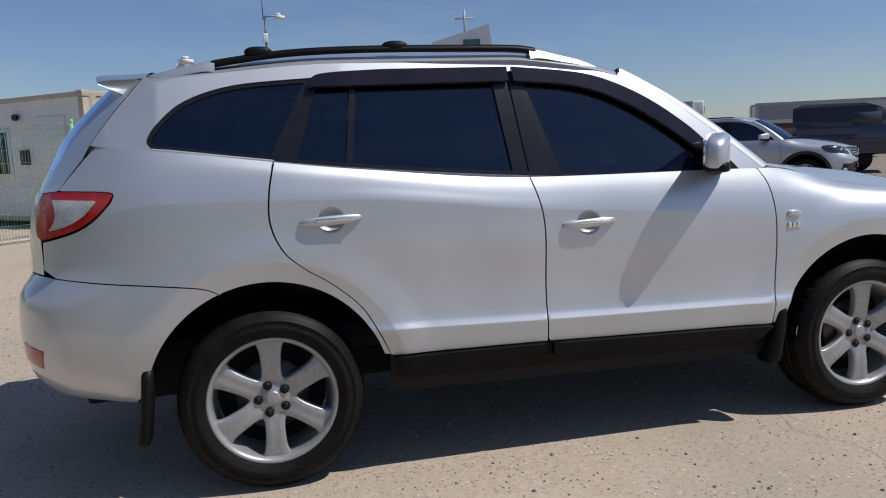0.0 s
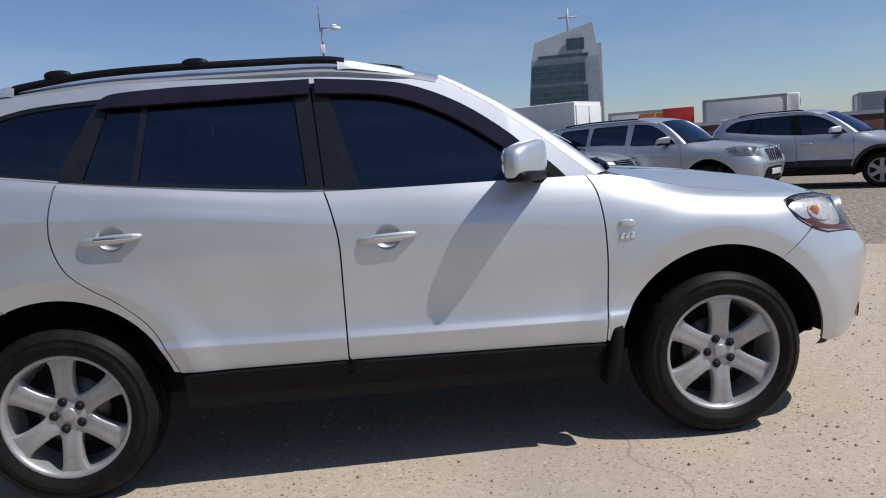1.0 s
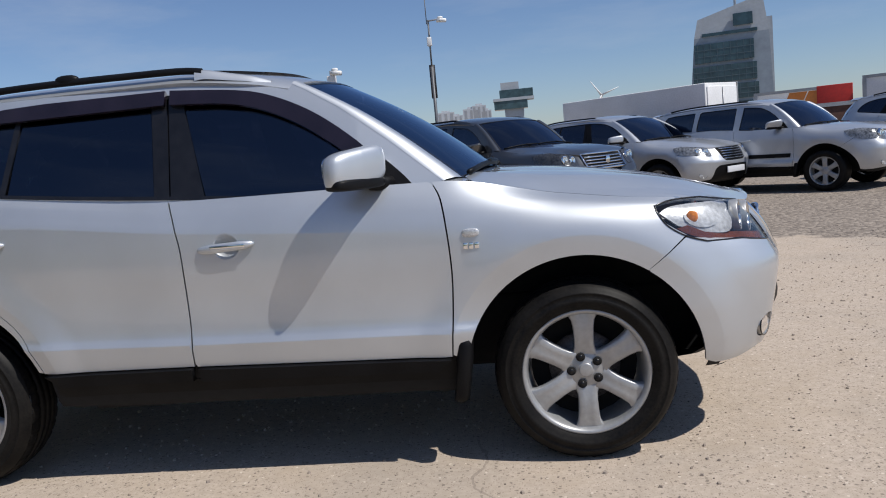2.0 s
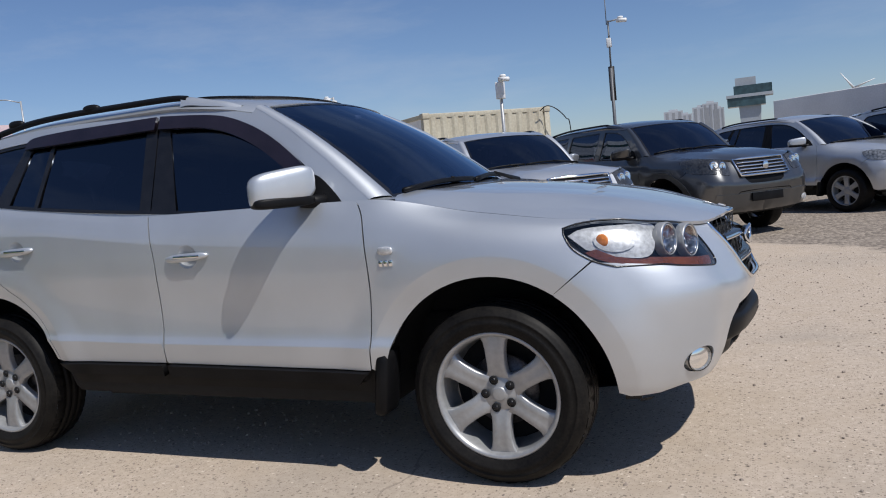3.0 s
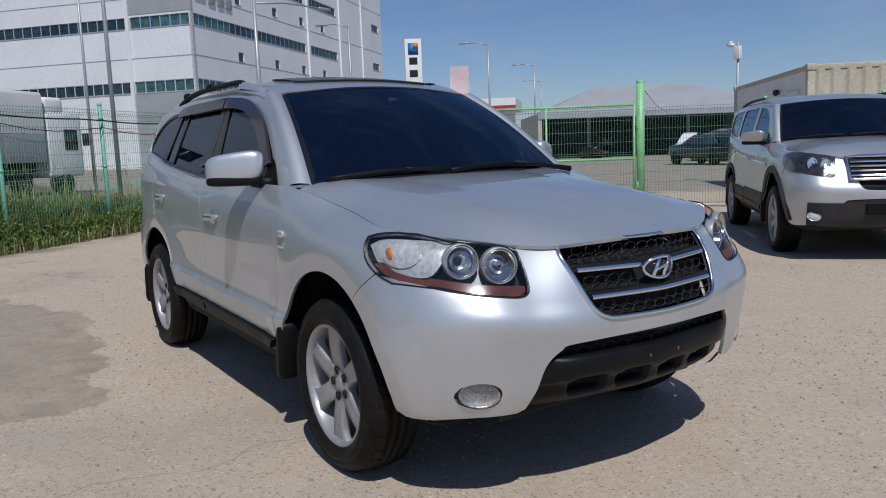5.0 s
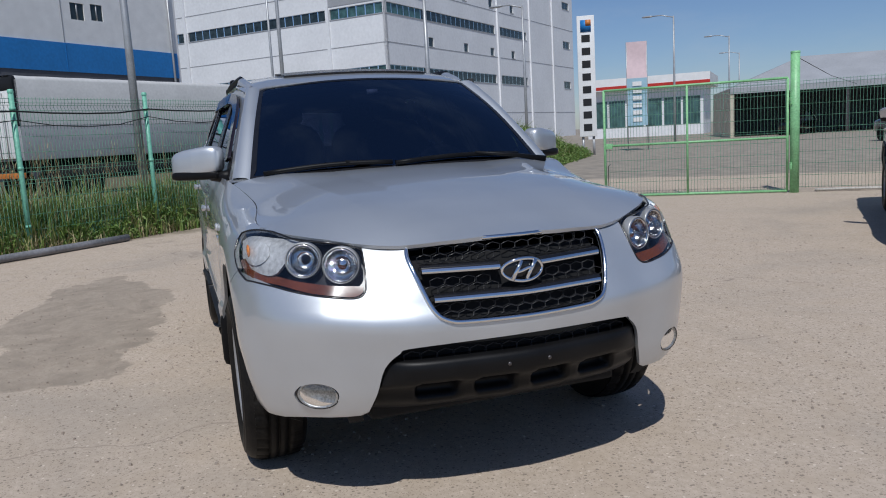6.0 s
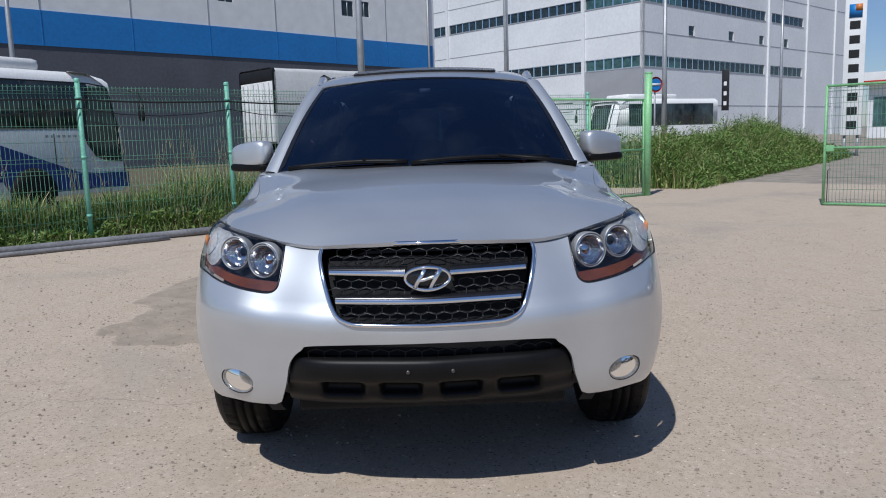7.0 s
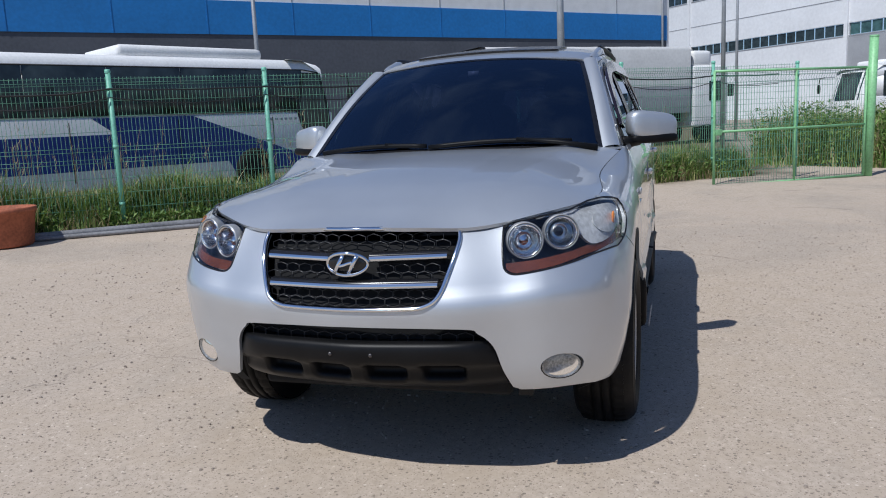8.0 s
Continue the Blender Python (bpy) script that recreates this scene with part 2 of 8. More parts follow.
def sheet(outline, surf, res=0.03, gap=0.0, thick=0.014, holes=(), proud=0.0, hole_depth=None, extra=None):
    """A panel: a flat outline with holes, meshed and laid on a curved surface, its edges turned in by the thickness."""
    loops = [shrink(np.asarray(outline, float), gap)] + [np.asarray(h, float) for h in holes]
    lo, hi = loops[0].min(0), loops[0].max(0)
    gx, gy = np.meshgrid(np.arange(lo[0] + res / 2, hi[0], res), np.arange(lo[1] + res / 2, hi[1], res))
    g = np.stack((gx.ravel(), gy.ravel()), 1)
    free = np.ones(len(g), bool)
    if extra is not None:
        # rows of points that hold a crease; the grid keeps clear of them
        extra = extra[np.all((extra > lo) & (extra < hi), axis=1)]
        if len(extra):
            for k in range(0, len(g), 400):
                free[k:k + 400] = np.min(np.sum((g[k:k + 400, None] - extra[None]) ** 2, 2), 1) > (res * 0.6) ** 2
            g, free = np.concatenate((g, extra)), np.concatenate((free, np.ones(len(extra), bool)))
    keep = free & inside(g, shrink(loops[0], res * 0.2))
    for h in loops[1:]:
        keep &= ~inside(g, shrink(h, -res * 0.2))
    g = g[keep]
    pts, edges = [], []
    for lp in loops:
        n = len(pts)
        pts += [Vector(p) for p in lp]
        edges += [(n + i, n + (i + 1) % len(lp)) for i in range(len(lp))]
    pts += [Vector(p) for p in g]
    v2, _, tris, *_ = geometry.delaunay_2d_cdt(pts, edges, [], 0, 1e-6)
    v2 = np.array([tuple(v) for v in v2])
    tris = np.array([t for t in tris if len(t) == 3])
    mid = v2[tris].mean(1)
    ok = inside(mid, loops[0])
    for h in loops[1:]:
        ok &= ~inside(mid, h)
    tris = tris[ok]

    def lift(q, up):
        p = surf(q)
        e = 1e-3
        du, dv = surf(q + (e, 0)) - surf(q - (e, 0)), surf(q + (0, e)) - surf(q - (0, e))
        nn = np.cross(du, dv)
        nn /= np.linalg.norm(nn, axis=1, keepdims=True) + 1e-12
        return (p + nn * up, nn)

    top, normals = lift(v2, proud)
    vs = [tuple(p) for p in top]
    fs = [tuple(t) for t in tris]
    for k, lp in enumerate(loops):
        depth = thick if k == 0 or hole_depth is None else hole_depth
        n, c = len(vs), len(lp)
        vs += [tuple(p) for p in lift(lp, proud)[0]] + [tuple(p) for p in lift(lp, proud - depth)[0]]
        fs += [(n + i, n + (i + 1) % c, n + c + (i + 1) % c, n + c + i) for i in range(c)]
    geo = Shaped((vs, fs))
    geo.normals = [tuple(n) for n in normals] + [(0.0, 0.0, 0.0)] * (len(vs) - len(normals))
    return geo

# ---- ground ----
FENCE_0, FENCE_D = Vector((-5.2, -4.43)), Vector((-1.30, 1.54))


def rise(x, y):
    """The lot climbs a little towards the fence."""
    s = (x + 5.2) * 0.764 + (y + 4.43) * 0.645
    a = min(max((2.5 - s) / 2.5, 0), 1)
    b = min(max((4.5 - y) / 3, 0), 1)
    c = min(max((18 + s) / 10, 0), 1)
    return 0.10 * a * a * (3 - 2 * a) * b * b * (3 - 2 * b) * c


def ground_material():
    """Dusty concrete with grit, cracks and worn patches, a gravel yard and an asphalt yard beyond the gate."""
    m = bpy.data.materials.new("dusty_concrete")
    m.use_nodes = True
    nt = m.node_tree
    b = nt.nodes["Principled BSDF"]
    b.inputs["Roughness"].default_value = 0.95
    b.inputs["Specular IOR Level"].default_value = 0.2
    co = nt.nodes.new("ShaderNodeTexCoord")
    L = nt.links.new

    def noise_at(size, detail=6, rough=0.6, dist=0.0):
        n = nt.nodes.new("ShaderNodeTexNoise")
        n.inputs["Scale"].default_value, n.inputs["Detail"].default_value = 1 / size, detail
        n.inputs["Roughness"].default_value, n.inputs["Distortion"].default_value = rough, dist
        L(co.outputs["Object"], n.inputs["Vector"])
        return n.outputs["Fac"]

    def ramp(v, a, z):
        r = nt.nodes.new("ShaderNodeMapRange")
        r.inputs["From Min"].default_value, r.inputs["From Max"].default_value = a, z
        L(v, r.inputs["Value"])
        return r.outputs[0]

    def mix(f, c0, c1):
        x = nt.nodes.new("ShaderNodeMix")
        x.data_type = "RGBA"
        for sock, c in ((6, c0), (7, c1)):
            if isinstance(c, tuple):
                x.inputs[sock].default_value = (*c, 1)
            else:
                L(c, x.inputs[sock])
        L(f, x.inputs[0])
        return x.outputs[2]

    def math_node(op, a, z):
        n = nt.nodes.new("ShaderNodeMath")
        n.operation = op
        for i, v in enumerate((a, z)):
            if isinstance(v, (int, float)):
                n.inputs[i].default_value = v
            else:
                L(v, n.inputs[i])
        return n.outputs[0]

    fine, mid, wide = noise_at(0.035, 10, 0.85), noise_at(0.22, 6, 0.65), noise_at(2.2, 5, 0.6, 0.6)
    col = mix(ramp(fine, 0.30, 0.72), (0.62, 0.52, 0.42), (0.335, 0.27, 0.21))
    col = mix(ramp(mid, 0.45, 0.75), col, (0.45, 0.365, 0.28))
    col = mix(math_node("MULTIPLY", ramp(wide, 0.50, 0.68), 0.55), col, (0.33, 0.29, 0.245))
    # grit: dark and pale specks
    for size, lim, rare, c in ((0.022, 0.28, 0.66, (0.20, 0.165, 0.13)), (0.055, 0.13, 0.86, (0.15, 0.125, 0.10)), (0.030, 0.20, 0.80, (0.68, 0.60, 0.50)), (0.009, 0.34, 0.62, (0.26, 0.21, 0.165))):
        v = nt.nodes.new("ShaderNodeTexVoronoi")
        v.inputs["Scale"].default_value = 1 / size
        L(co.outputs["Object"], v.inputs["Vector"])
        keep = nt.nodes.new("ShaderNodeSeparateColor")
        L(v.outputs["Color"], keep.inputs[0])
        dots = math_node("MULTIPLY", math_node("LESS_THAN", v.outputs["Distance"], lim), math_node("GREATER_THAN", keep.outputs[0], rare))
        col = mix(math_node("MULTIPLY", dots, 0.75), col, c)
    # cracks
    v = nt.nodes.new("ShaderNodeTexVoronoi")
    v.feature = "DISTANCE_TO_EDGE"
    v.inputs["Scale"].default_value = 0.16
    wob = nt.nodes.new("ShaderNodeVectorMath")
    wob.operation = "ADD"
    nz = nt.nodes.new("ShaderNodeTexNoise")
    nz.inputs["Scale"].default_value, nz.inputs["Detail"].default_value = 1.2, 6
    L(co.outputs["Object"], nz.inputs["Vector"])
    L(co.outputs["Object"], wob.inputs[0])
    L(nz.outputs["Color"], wob.inputs[1])
    L(wob.outputs[0], v.inputs["Vector"])
    crack = math_node("MULTIPLY", math_node("LESS_THAN", v.outputs["Distance"], 0.0013), ramp(wide, 0.48, 0.56))
    col = mix(math_node("MULTIPLY", crack, 0.4), col, (0.16, 0.13, 0.11))
    pos = nt.nodes.new("ShaderNodeSeparateXYZ")
    L(co.outputs["Object"], pos.inputs[0])
    X, Y = pos.outputs[0], pos.outputs[1]
    edge = math_node("MULTIPLY", math_node("SUBTRACT", noise_at(1.1, 5), 0.5), 1.6)

    def half(a, k, c):
        """How far a place lies beyond the line a x + k y = c, with a ragged edge."""
        return math_node("ADD", math_node("SUBTRACT", math_node("ADD", math_node("MULTIPLY", X, a), math_node("MULTIPLY", Y, k)), c), edge)

    # worn grey screed beside the car
    dx, dy = math_node("DIVIDE", math_node("ADD", X, 2.3), 2.0), math_node("DIVIDE", math_node("ADD", Y, 1.85), 0.62)
    d2 = math_node("ADD", math_node("MULTIPLY", dx, dx), math_node("MULTIPLY", dy, dy))
    worn = ramp(math_node("ADD", d2, math_node("MULTIPLY", edge, 2.2)), 1.0, 0.90)
    rivulet = ramp(noise_at(0.45, 8, 0.75, 2.2), 0.42, 0.58)
    col = mix(math_node("MULTIPLY", worn, math_node("ADD", math_node("MULTIPLY", rivulet, 0.32), 0.58)), col, mix(ramp(mid, 0.35, 0.7), (0.32, 0.27, 0.215), (0.245, 0.205, 0.165)))
    streak = ramp(noise_at(0.7, 7, 0.7, 1.5), 0.60, 0.72)
    col = mix(math_node("MULTIPLY", streak, math_node("MULTIPLY", ramp(half(-0.55, -0.2, 1.6), 0.0, 0.8), 0.6)), col, (0.19, 0.165, 0.14))
    # gravel yard
    stones = nt.nodes.new("ShaderNodeTexVoronoi")
    stones.inputs["Scale"].default_value = 22
    L(co.outputs["Object"], stones.inputs["Vector"])
    sc = nt.nodes.new("ShaderNodeSeparateColor")
    L(stones.outputs["Color"], sc.inputs[0])
    gcol = mix(sc.outputs[0], (0.36, 0.305, 0.25), (0.17, 0.142, 0.118))
    gravel = ramp(half(0.72, 0.69, 6.25), 0.0, 0.12)
    col = mix(gravel, col, gcol)
    # asphalt beyond the gate and the road behind the fence
    acol = mix(ramp(noise_at(0.5, 6), 0.4, 0.65), (0.33, 0.29, 0.24), (0.23, 0.205, 0.175))
    col = mix(ramp(half(-0.70, 0.71, 15.3), 0.0, 0.2), col, acol)
    # earth along the fence and rough grass further out
    verge = math_node("MULTIPLY", ramp(half(-0.764, -0.645, 6.35), 0.0, 0.5), ramp(half(0.0, -1.0, -3.2), -0.4, 0.4))
    col = mix(verge, col, mix(ramp(mid, 0.4, 0.6), (0.16, 0.125, 0.085), (0.09, 0.085, 0.05)))
    L(col, b.inputs["Base Color"])
    bump = nt.nodes.new("ShaderNodeBump")
    bump.inputs["Strength"].default_value, bump.inputs["Distance"].default_value = 0.7, 0.005
    h = math_node("ADD", math_node("ADD", fine, math_node("MULTIPLY", mid, 1.2)), math_node("MULTIPLY", math_node("MULTIPLY", gravel, stones.outputs["Distance"]), -5.0))
    L(h, bump.inputs["Height"])
    L(bump.outputs[0], b.inputs["Normal"])
    return m


gx = [-2500, -400, -120, -60, -40, -30, -24] + list(np.arange(-20, 8.01, 0.5)) + [12, 20, 40, 120, 400, 2500]
gy = [-2500, -400, -120, -60, -40, -24] + list(np.arange(-16, 8.01, 0.5)) + [12, 20, 40, 120, 400, 2500]
ground = part("ground", grid_mesh([[(x, y, rise(x, y)) for y in gy] for x in gx]), ground_material())
tagged(ground, "dusty beige concrete lot with grit, cracks and stains", "ground", kind="structure")

def pebble_mesh(count, seed):
    """Loose grit: small uneven stones lying on the lot."""
    r = random.Random(seed)
    vs, fs = [], []
    for _ in range(count):
        x, y = r.uniform(-5.0, 6.5), r.uniform(-5.0, 5.5)
        if noise.noise((x * 0.7, y * 0.7, 8)) < r.uniform(-0.5, 0.25):
            continue
        a, s = r.uniform(0, 6.3), r.choice((0.0035, 0.004, 0.005, 0.0075)) * r.uniform(0.7, 1.4)
        n = len(vs)
        z = rise(x, y)
        ring_p = [(x + s * r.uniform(0.7, 1.2) * math.cos(a + k * 1.257), y + s * r.uniform(0.7, 1.2) * math.sin(a + k * 1.257), z - 0.001) for k in range(5)]
        vs += ring_p + [(x + (p[0] - x) * 0.7, y + (p[1] - y) * 0.7, z + s * r.uniform(0.6, 1.0)) for p in ring_p]
        fs += [(n + k, n + (k + 1) % 5, n + 5 + (k + 1) % 5, n + 5 + k) for k in range(5)] + [tuple(n + 5 + k for k in range(5))]
    return vs, fs


M_GRIT = material("grit_stone", (0.20, 0.165, 0.135), 0.9, grain=0.02, amount=0.5, stain=0.9, tint=(0.29, 0.245, 0.20))
tagged(part("grit", pebble_mesh(15000, 3), M_GRIT, smooth=False), "small dark stones and grit scattered over the lot", "gravel", kind="stuff")

# ---- sport utility vehicles ----
import functools

V_STEP = 0.085
WHEEL_X, WHEEL_R, ARCH_R = 1.35, 0.362, 0.462
# half plan at bumper height: x ahead, y outwards, from the nose to the tail
PLAN = rounded([(2.27, -0.2), (2.285, 0.0), (2.27, 0.2), (2.245, 0.38), (2.20, 0.52), (2.145, 0.675), (2.03, 0.808), (1.88, 0.887), (1.67, 0.924),
                (1.3, 0.928), (0.85, 0.928), (0.2, 0.93), (-0.5, 0.93), (-1.2, 0.928), (-1.7, 0.908), (-2.0, 0.868), (-2.17, 0.79),
                (-2.28, 0.62), (-2.34, 0.35), (-2.36, 0.0), (-2.35, -0.2)], 24)
PLAN = PLAN[24:-24]
PLAN_U = np.concatenate(([0], np.cumsum(np.linalg.norm(np.diff(PLAN, axis=0), axis=1))))
PLAN_N = np.gradient(PLAN, axis=0)
PLAN_N = np.stack((-PLAN_N[:, 1], PLAN_N[:, 0]), 1) * -1
PLAN_N /= np.linalg.norm(PLAN_N, axis=1, keepdims=True)
# sections from the sill to the waist: place along the plan (x on the flank, or y at the nose and tail), then outward offset and height
SECTIONS = [
    ("front", 0.0, (-.50, .26, -.20, .30, -.09, .36, -.042, .42, -.022, .49, -.010, .58, .003, .675, -.018, .75, -.035, .83, -.055, .90, -.075, .94, -.11, .957)),
    ("front", 0.5, (-.42, .27, -.17, .31, -.085, .36, -.046, .43, -.027, .51, -.012, .59, .004, .69, -.024, .755, -.058, .82, -.098, .88, -.145, .935, -.19, .958)),
    ("front", 0.7, (-.35, .26, -.14, .30, -.07, .36, -.036, .44, -.020, .52, -.008, .60, .004, .71, -.022, .775, -.055, .83, -.09, .89, -.125, .945, -.17, .985)),
    ("flank", 1.70, (-.25, .28, -.10, .31, -.04, .36, -.015, .45, -.005, .53, 0, .60, -.006, .70, -.012, .80, -.024, .88, -.04, .94, -.072, .985, -.12, 1.01)),
    ("flank", 1.30, (-.22, .26, -.08, .30, -.03, .37, -.012, .46, -.005, .54, 0, .60, -.006, .71, -.010, .82, -.018, .91, -.04, .98, -.085, 1.03, -.16, 1.06)),
    ("flank", 0.85, (-.20, .24, -.07, .30, -.03, .38, -.012, .46, 0, .555, -.017, .602, -.021, .70, -.014, .84, -.016, .955, -.032, 1.03, -.055, 1.09, -.085, 1.15)),
    ("flank", -.25, (-.20, .24, -.07, .31, -.03, .39, -.012, .48, 0, .58, -.017, .627, -.021, .75, -.012, .90, -.014, 1.04, -.027, 1.085, -.042, 1.125, -.062, 1.165)),
    ("flank", -1.0, (-.20, .26, -.07, .33, -.03, .41, -.012, .50, 0, .605, -.014, .652, -.019, .78, -.010, .95, -.013, 1.12, -.027, 1.165, -.043, 1.205, -.066, 1.235)),
    ("flank", -1.7, (-.20, .32, -.08, .37, -.03, .45, -.012, .54, 0, .63, 0, .70, -.006, .82, -.010, .98, -.016, 1.14, -.034, 1.21, -.056, 1.27, -.085, 1.33)),
    ("rear", 0.8, (-.30, .36, -.12, .40, -.04, .47, -.008, .56, 0, .65, -.002, .72, -.012, .80, -.062, .89, -.068, 1.05, -.08, 1.16, -.12, 1.26, -.17, 1.38)),
    ("rear", 0.0, (-.40, .36, -.14, .40, -.04, .47, -.008, .56, 0, .65, -.002, .72, -.015, .80, -.075, .89, -.085, 1.05, -.11, 1.16, -.16, 1.26, -.22, 1.38)),
]


def plan_u(kind, at):
    n = np.argmax(PLAN[:, 1])
    if kind == "front":
        return np.interp(at, PLAN[:n, 1], PLAN_U[:n])
    if kind == "rear":
        return np.interp(-at, -PLAN[n:, 1], PLAN_U[n:])
    return np.interp(-at, -PLAN[:, 0], PLAN_U)


SEC_U = [plan_u(k, a) for k, a, _ in SECTIONS]
SEC_F = hermite(SEC_U, [s for *_, s in SECTIONS])


def flank(q):
    """The body below the waist: q = (way round the plan from the nose, left positive; height step) in metres, to places."""
    q = np.asarray(q, float)
    u, k = np.abs(q[:, 0]), np.clip(q[:, 1] / V_STEP, 0, 11)
    sec = SEC_F(u).reshape(len(q), 12, 2)
    i = np.clip(k.astype(int), 0, 10)
    t = (k - i)[:, None]
    r = np.arange(len(q))
    a, b, c, d = (sec[r, np.clip(i + j, 0, 11)] for j in (-1, 0, 1, 2))
    x, y = np.interp(u, PLAN_U, PLAN[:, 0]), np.interp(u, PLAN_U, PLAN[:, 1])
    # pressed creases along the doors: the tangents break at steps 4 and 8
    fold4 = np.interp(x, [-1.2, -0.98, 0.80, 0.88], [0, 1, 1, 0])
    fold8 = np.interp(x, [-2.0, -1.8, 0.3, 0.75], [0, 0.75, 0.75, 0])
    sharp = lambda n: (np.where(n == 4, fold4, 0) + np.where(n == 8, fold8, 0))[:, None]
    m0 = 0.5 * (c - a) * (1 - sharp(i)) + (c - b) * sharp(i)
    m1 = 0.5 * (d - b) * (1 - sharp(i + 1)) + (c - b) * sharp(i + 1)
    dz = b * (1 + 2 * t) * (1 - t) ** 2 + m0 * t * (1 - t) ** 2 + c * t * t * (3 - 2 * t) + m1 * t * t * (t - 1)
    off, z = dz[:, 0], dz[:, 1]
    nx, ny = np.interp(u, PLAN_U, PLAN_N[:, 0]), np.interp(u, PLAN_U, PLAN_N[:, 1])
    for wx in (WHEEL_X, -WHEEL_X):
        rr = np.hypot(x - wx, z - WHEEL_R)
        s = np.clip((0.68 - rr) / 0.14, 0, 1)
        off = off + (0.011 * s * s * (3 - 2 * s) - 0.15 * np.clip(0.54 - rr, 0, 0.1)) * np.clip((y - 0.7) / 0.15, 0, 1)
    return np.stack((x + nx * off, (y + ny * off) * np.sign(q[:, 0] + 1e-9), z), 1)


GRID_U, GRID_V = np.meshgrid(np.linspace(0.0, PLAN_U[-1], 240), np.linspace(0, 11 * V_STEP, 80))
GRID_Q = np.stack((GRID_U.ravel(), GRID_V.ravel()), 1)
GRID_P = flank(GRID_Q)


def find_all(points, kind="flank"):
    """The ways round the plan and height steps of places given by x (flank) or y (front, rear) and height."""
    pts = np.atleast_2d(np.asarray(points, float))
    ax = 0 if kind == "flank" else 1
    mask = {"flank": GRID_P[:, 1] > 0.55, "front": GRID_P[:, 0] > 1.3, "rear": GRID_P[:, 0] < -1.7}[kind]
    gq, gp = GRID_Q[mask], GRID_P[mask]
    q = np.array([gq[np.argmin((gp[:, ax] - a) ** 2 + (gp[:, 2] - z) ** 2)] for a, z in pts])
    e = 1e-3
    live = np.ones(len(q), bool)
    for _ in range(8):
        p = flank(q)
        ju, jv = (flank(q + (e, 0)) - p) / e, (flank(q + (0, e)) - p) / e
        det = ju[:, ax] * jv[:, 2] - jv[:, ax] * ju[:, 2]
        live &= np.abs(det) > 1e-4
        det = np.where(live, det, 1.0)
        da, dz = pts[:, 0] - p[:, ax], pts[:, 1] - p[:, 2]
        step = np.stack(((da * jv[:, 2] - dz * jv[:, ax]) / det, (dz * ju[:, ax] - da * ju[:, 2]) / det), 1)
        q = np.clip(q + np.where(live[:, None], np.clip(step, -0.03, 0.03), 0), (0, 0), (PLAN_U[-1], 11 * V_STEP))
    return q


@functools.lru_cache(maxsize=None)
def find(a, z, kind="flank"):
    return find_all([(a, z)], kind)[0]


TRACED = {}


def trace(points, kind="flank", n=0):
    """An outline piece on the body from (x or y, height) points; n > 0 smooths it."""
    p = rounded(points, n) if n else straight(points, 0.05)
    key = (kind, p.tobytes())
    if key not in TRACED:
        TRACED[key] = find_all(p, kind)
    return TRACED[key].copy()


def trace_ring(a, z, ra, rz, kind="flank", n=24):
    return find_all([(a + ra * math.cos(2 * math.pi * i / n), z + rz * math.sin(2 * math.pi * i / n)) for i in range(n)], kind)


def waist(x0, x1, n=20):
    """The upper edge of the body from x0 to x1."""
    return np.array([(plan_u("flank", x0 + (x1 - x0) * i / n), 11 * V_STEP) for i in range(n + 1)])


def arch(cx, r, a0, a1, n=24):
    return [(cx + r * math.cos(radians(a0 + (a1 - a0) * i / n)), WHEEL_R + r * math.sin(radians(a0 + (a1 - a0) * i / n))) for i in range(n + 1)]


@functools.lru_cache(maxsize=None)
def crease_points():
    """Rows along the door creases and rings round the wheel arches, for both flanks."""
    rows = []
    for k, steps in ((4, (-0.012, -0.004, 0.0, 0.004, 0.012)), (8, (-0.012, -0.004, 0.004, 0.012))):
        us = np.arange(plan_u("flank", 0.88), plan_u("flank", -2.0 if k == 8 else -1.2), 0.012)
        rows += [np.stack((us, np.full(len(us), k * V_STEP + d)), 1) for d in steps]
    for wx in (WHEEL_X, -WHEEL_X):
        for r in (0.500, 0.528, 0.5365, 0.5435, 0.552, 0.60):
            rows.append(trace(arch(wx, r, 12, 168, 120)))
    q = np.concatenate(rows)
    return np.concatenate((q, mirrored(q)))


def mirrored(q):
    return np.array([(-a, b) for a, b in q])


def both(q, side):
    """An outline for the left (1) or the right (-1) flank."""
    return q if side > 0 else mirrored(q)


BELT = hermite([-2.0, -1.7, -1.0, -0.25, 0.5, 0.95], [1.375, 1.33, 1.235, 1.165, 1.118, 1.155])


def house(q, side):
    """The side of the cabin above the waist: q = (side * -x, z) to places."""
    x, z = -side * q[:, 0], q[:, 1]
    base = np.interp(x, [-2.1, -1.9, -1.7, -1.0, -0.25, 0.5, 0.95], [0.70, 0.775, 0.822, 0.860, 0.864, 0.852, 0.818])
    h = z - BELT(x)
    return np.stack((x, side * (base - 0.004 - 0.36 * h - 0.10 * h * np.abs(h)), z), 1)


ROOF_C = hermite([-2.0, -1.85, -1.6, -1.0, -0.3, 0.05, 0.30, 0.45], [1.60, 1.645, 1.69, 1.735, 1.735, 1.70, 1.645, 1.60])
ROOF_W = hermite([-2.0, -1.6, -0.8, 0.0, 0.3, 0.45], [0.60, 0.655, 0.680, 0.672, 0.645, 0.62])


def roof(q):
    x, y = q[:, 0], q[:, 1]
    s = np.abs(y) / ROOF_W(x)
    return np.stack((x, y, ROOF_C(x) - 0.045 * s ** 2 - 0.035 * np.clip(s, 0, 1.2) ** 10), 1)


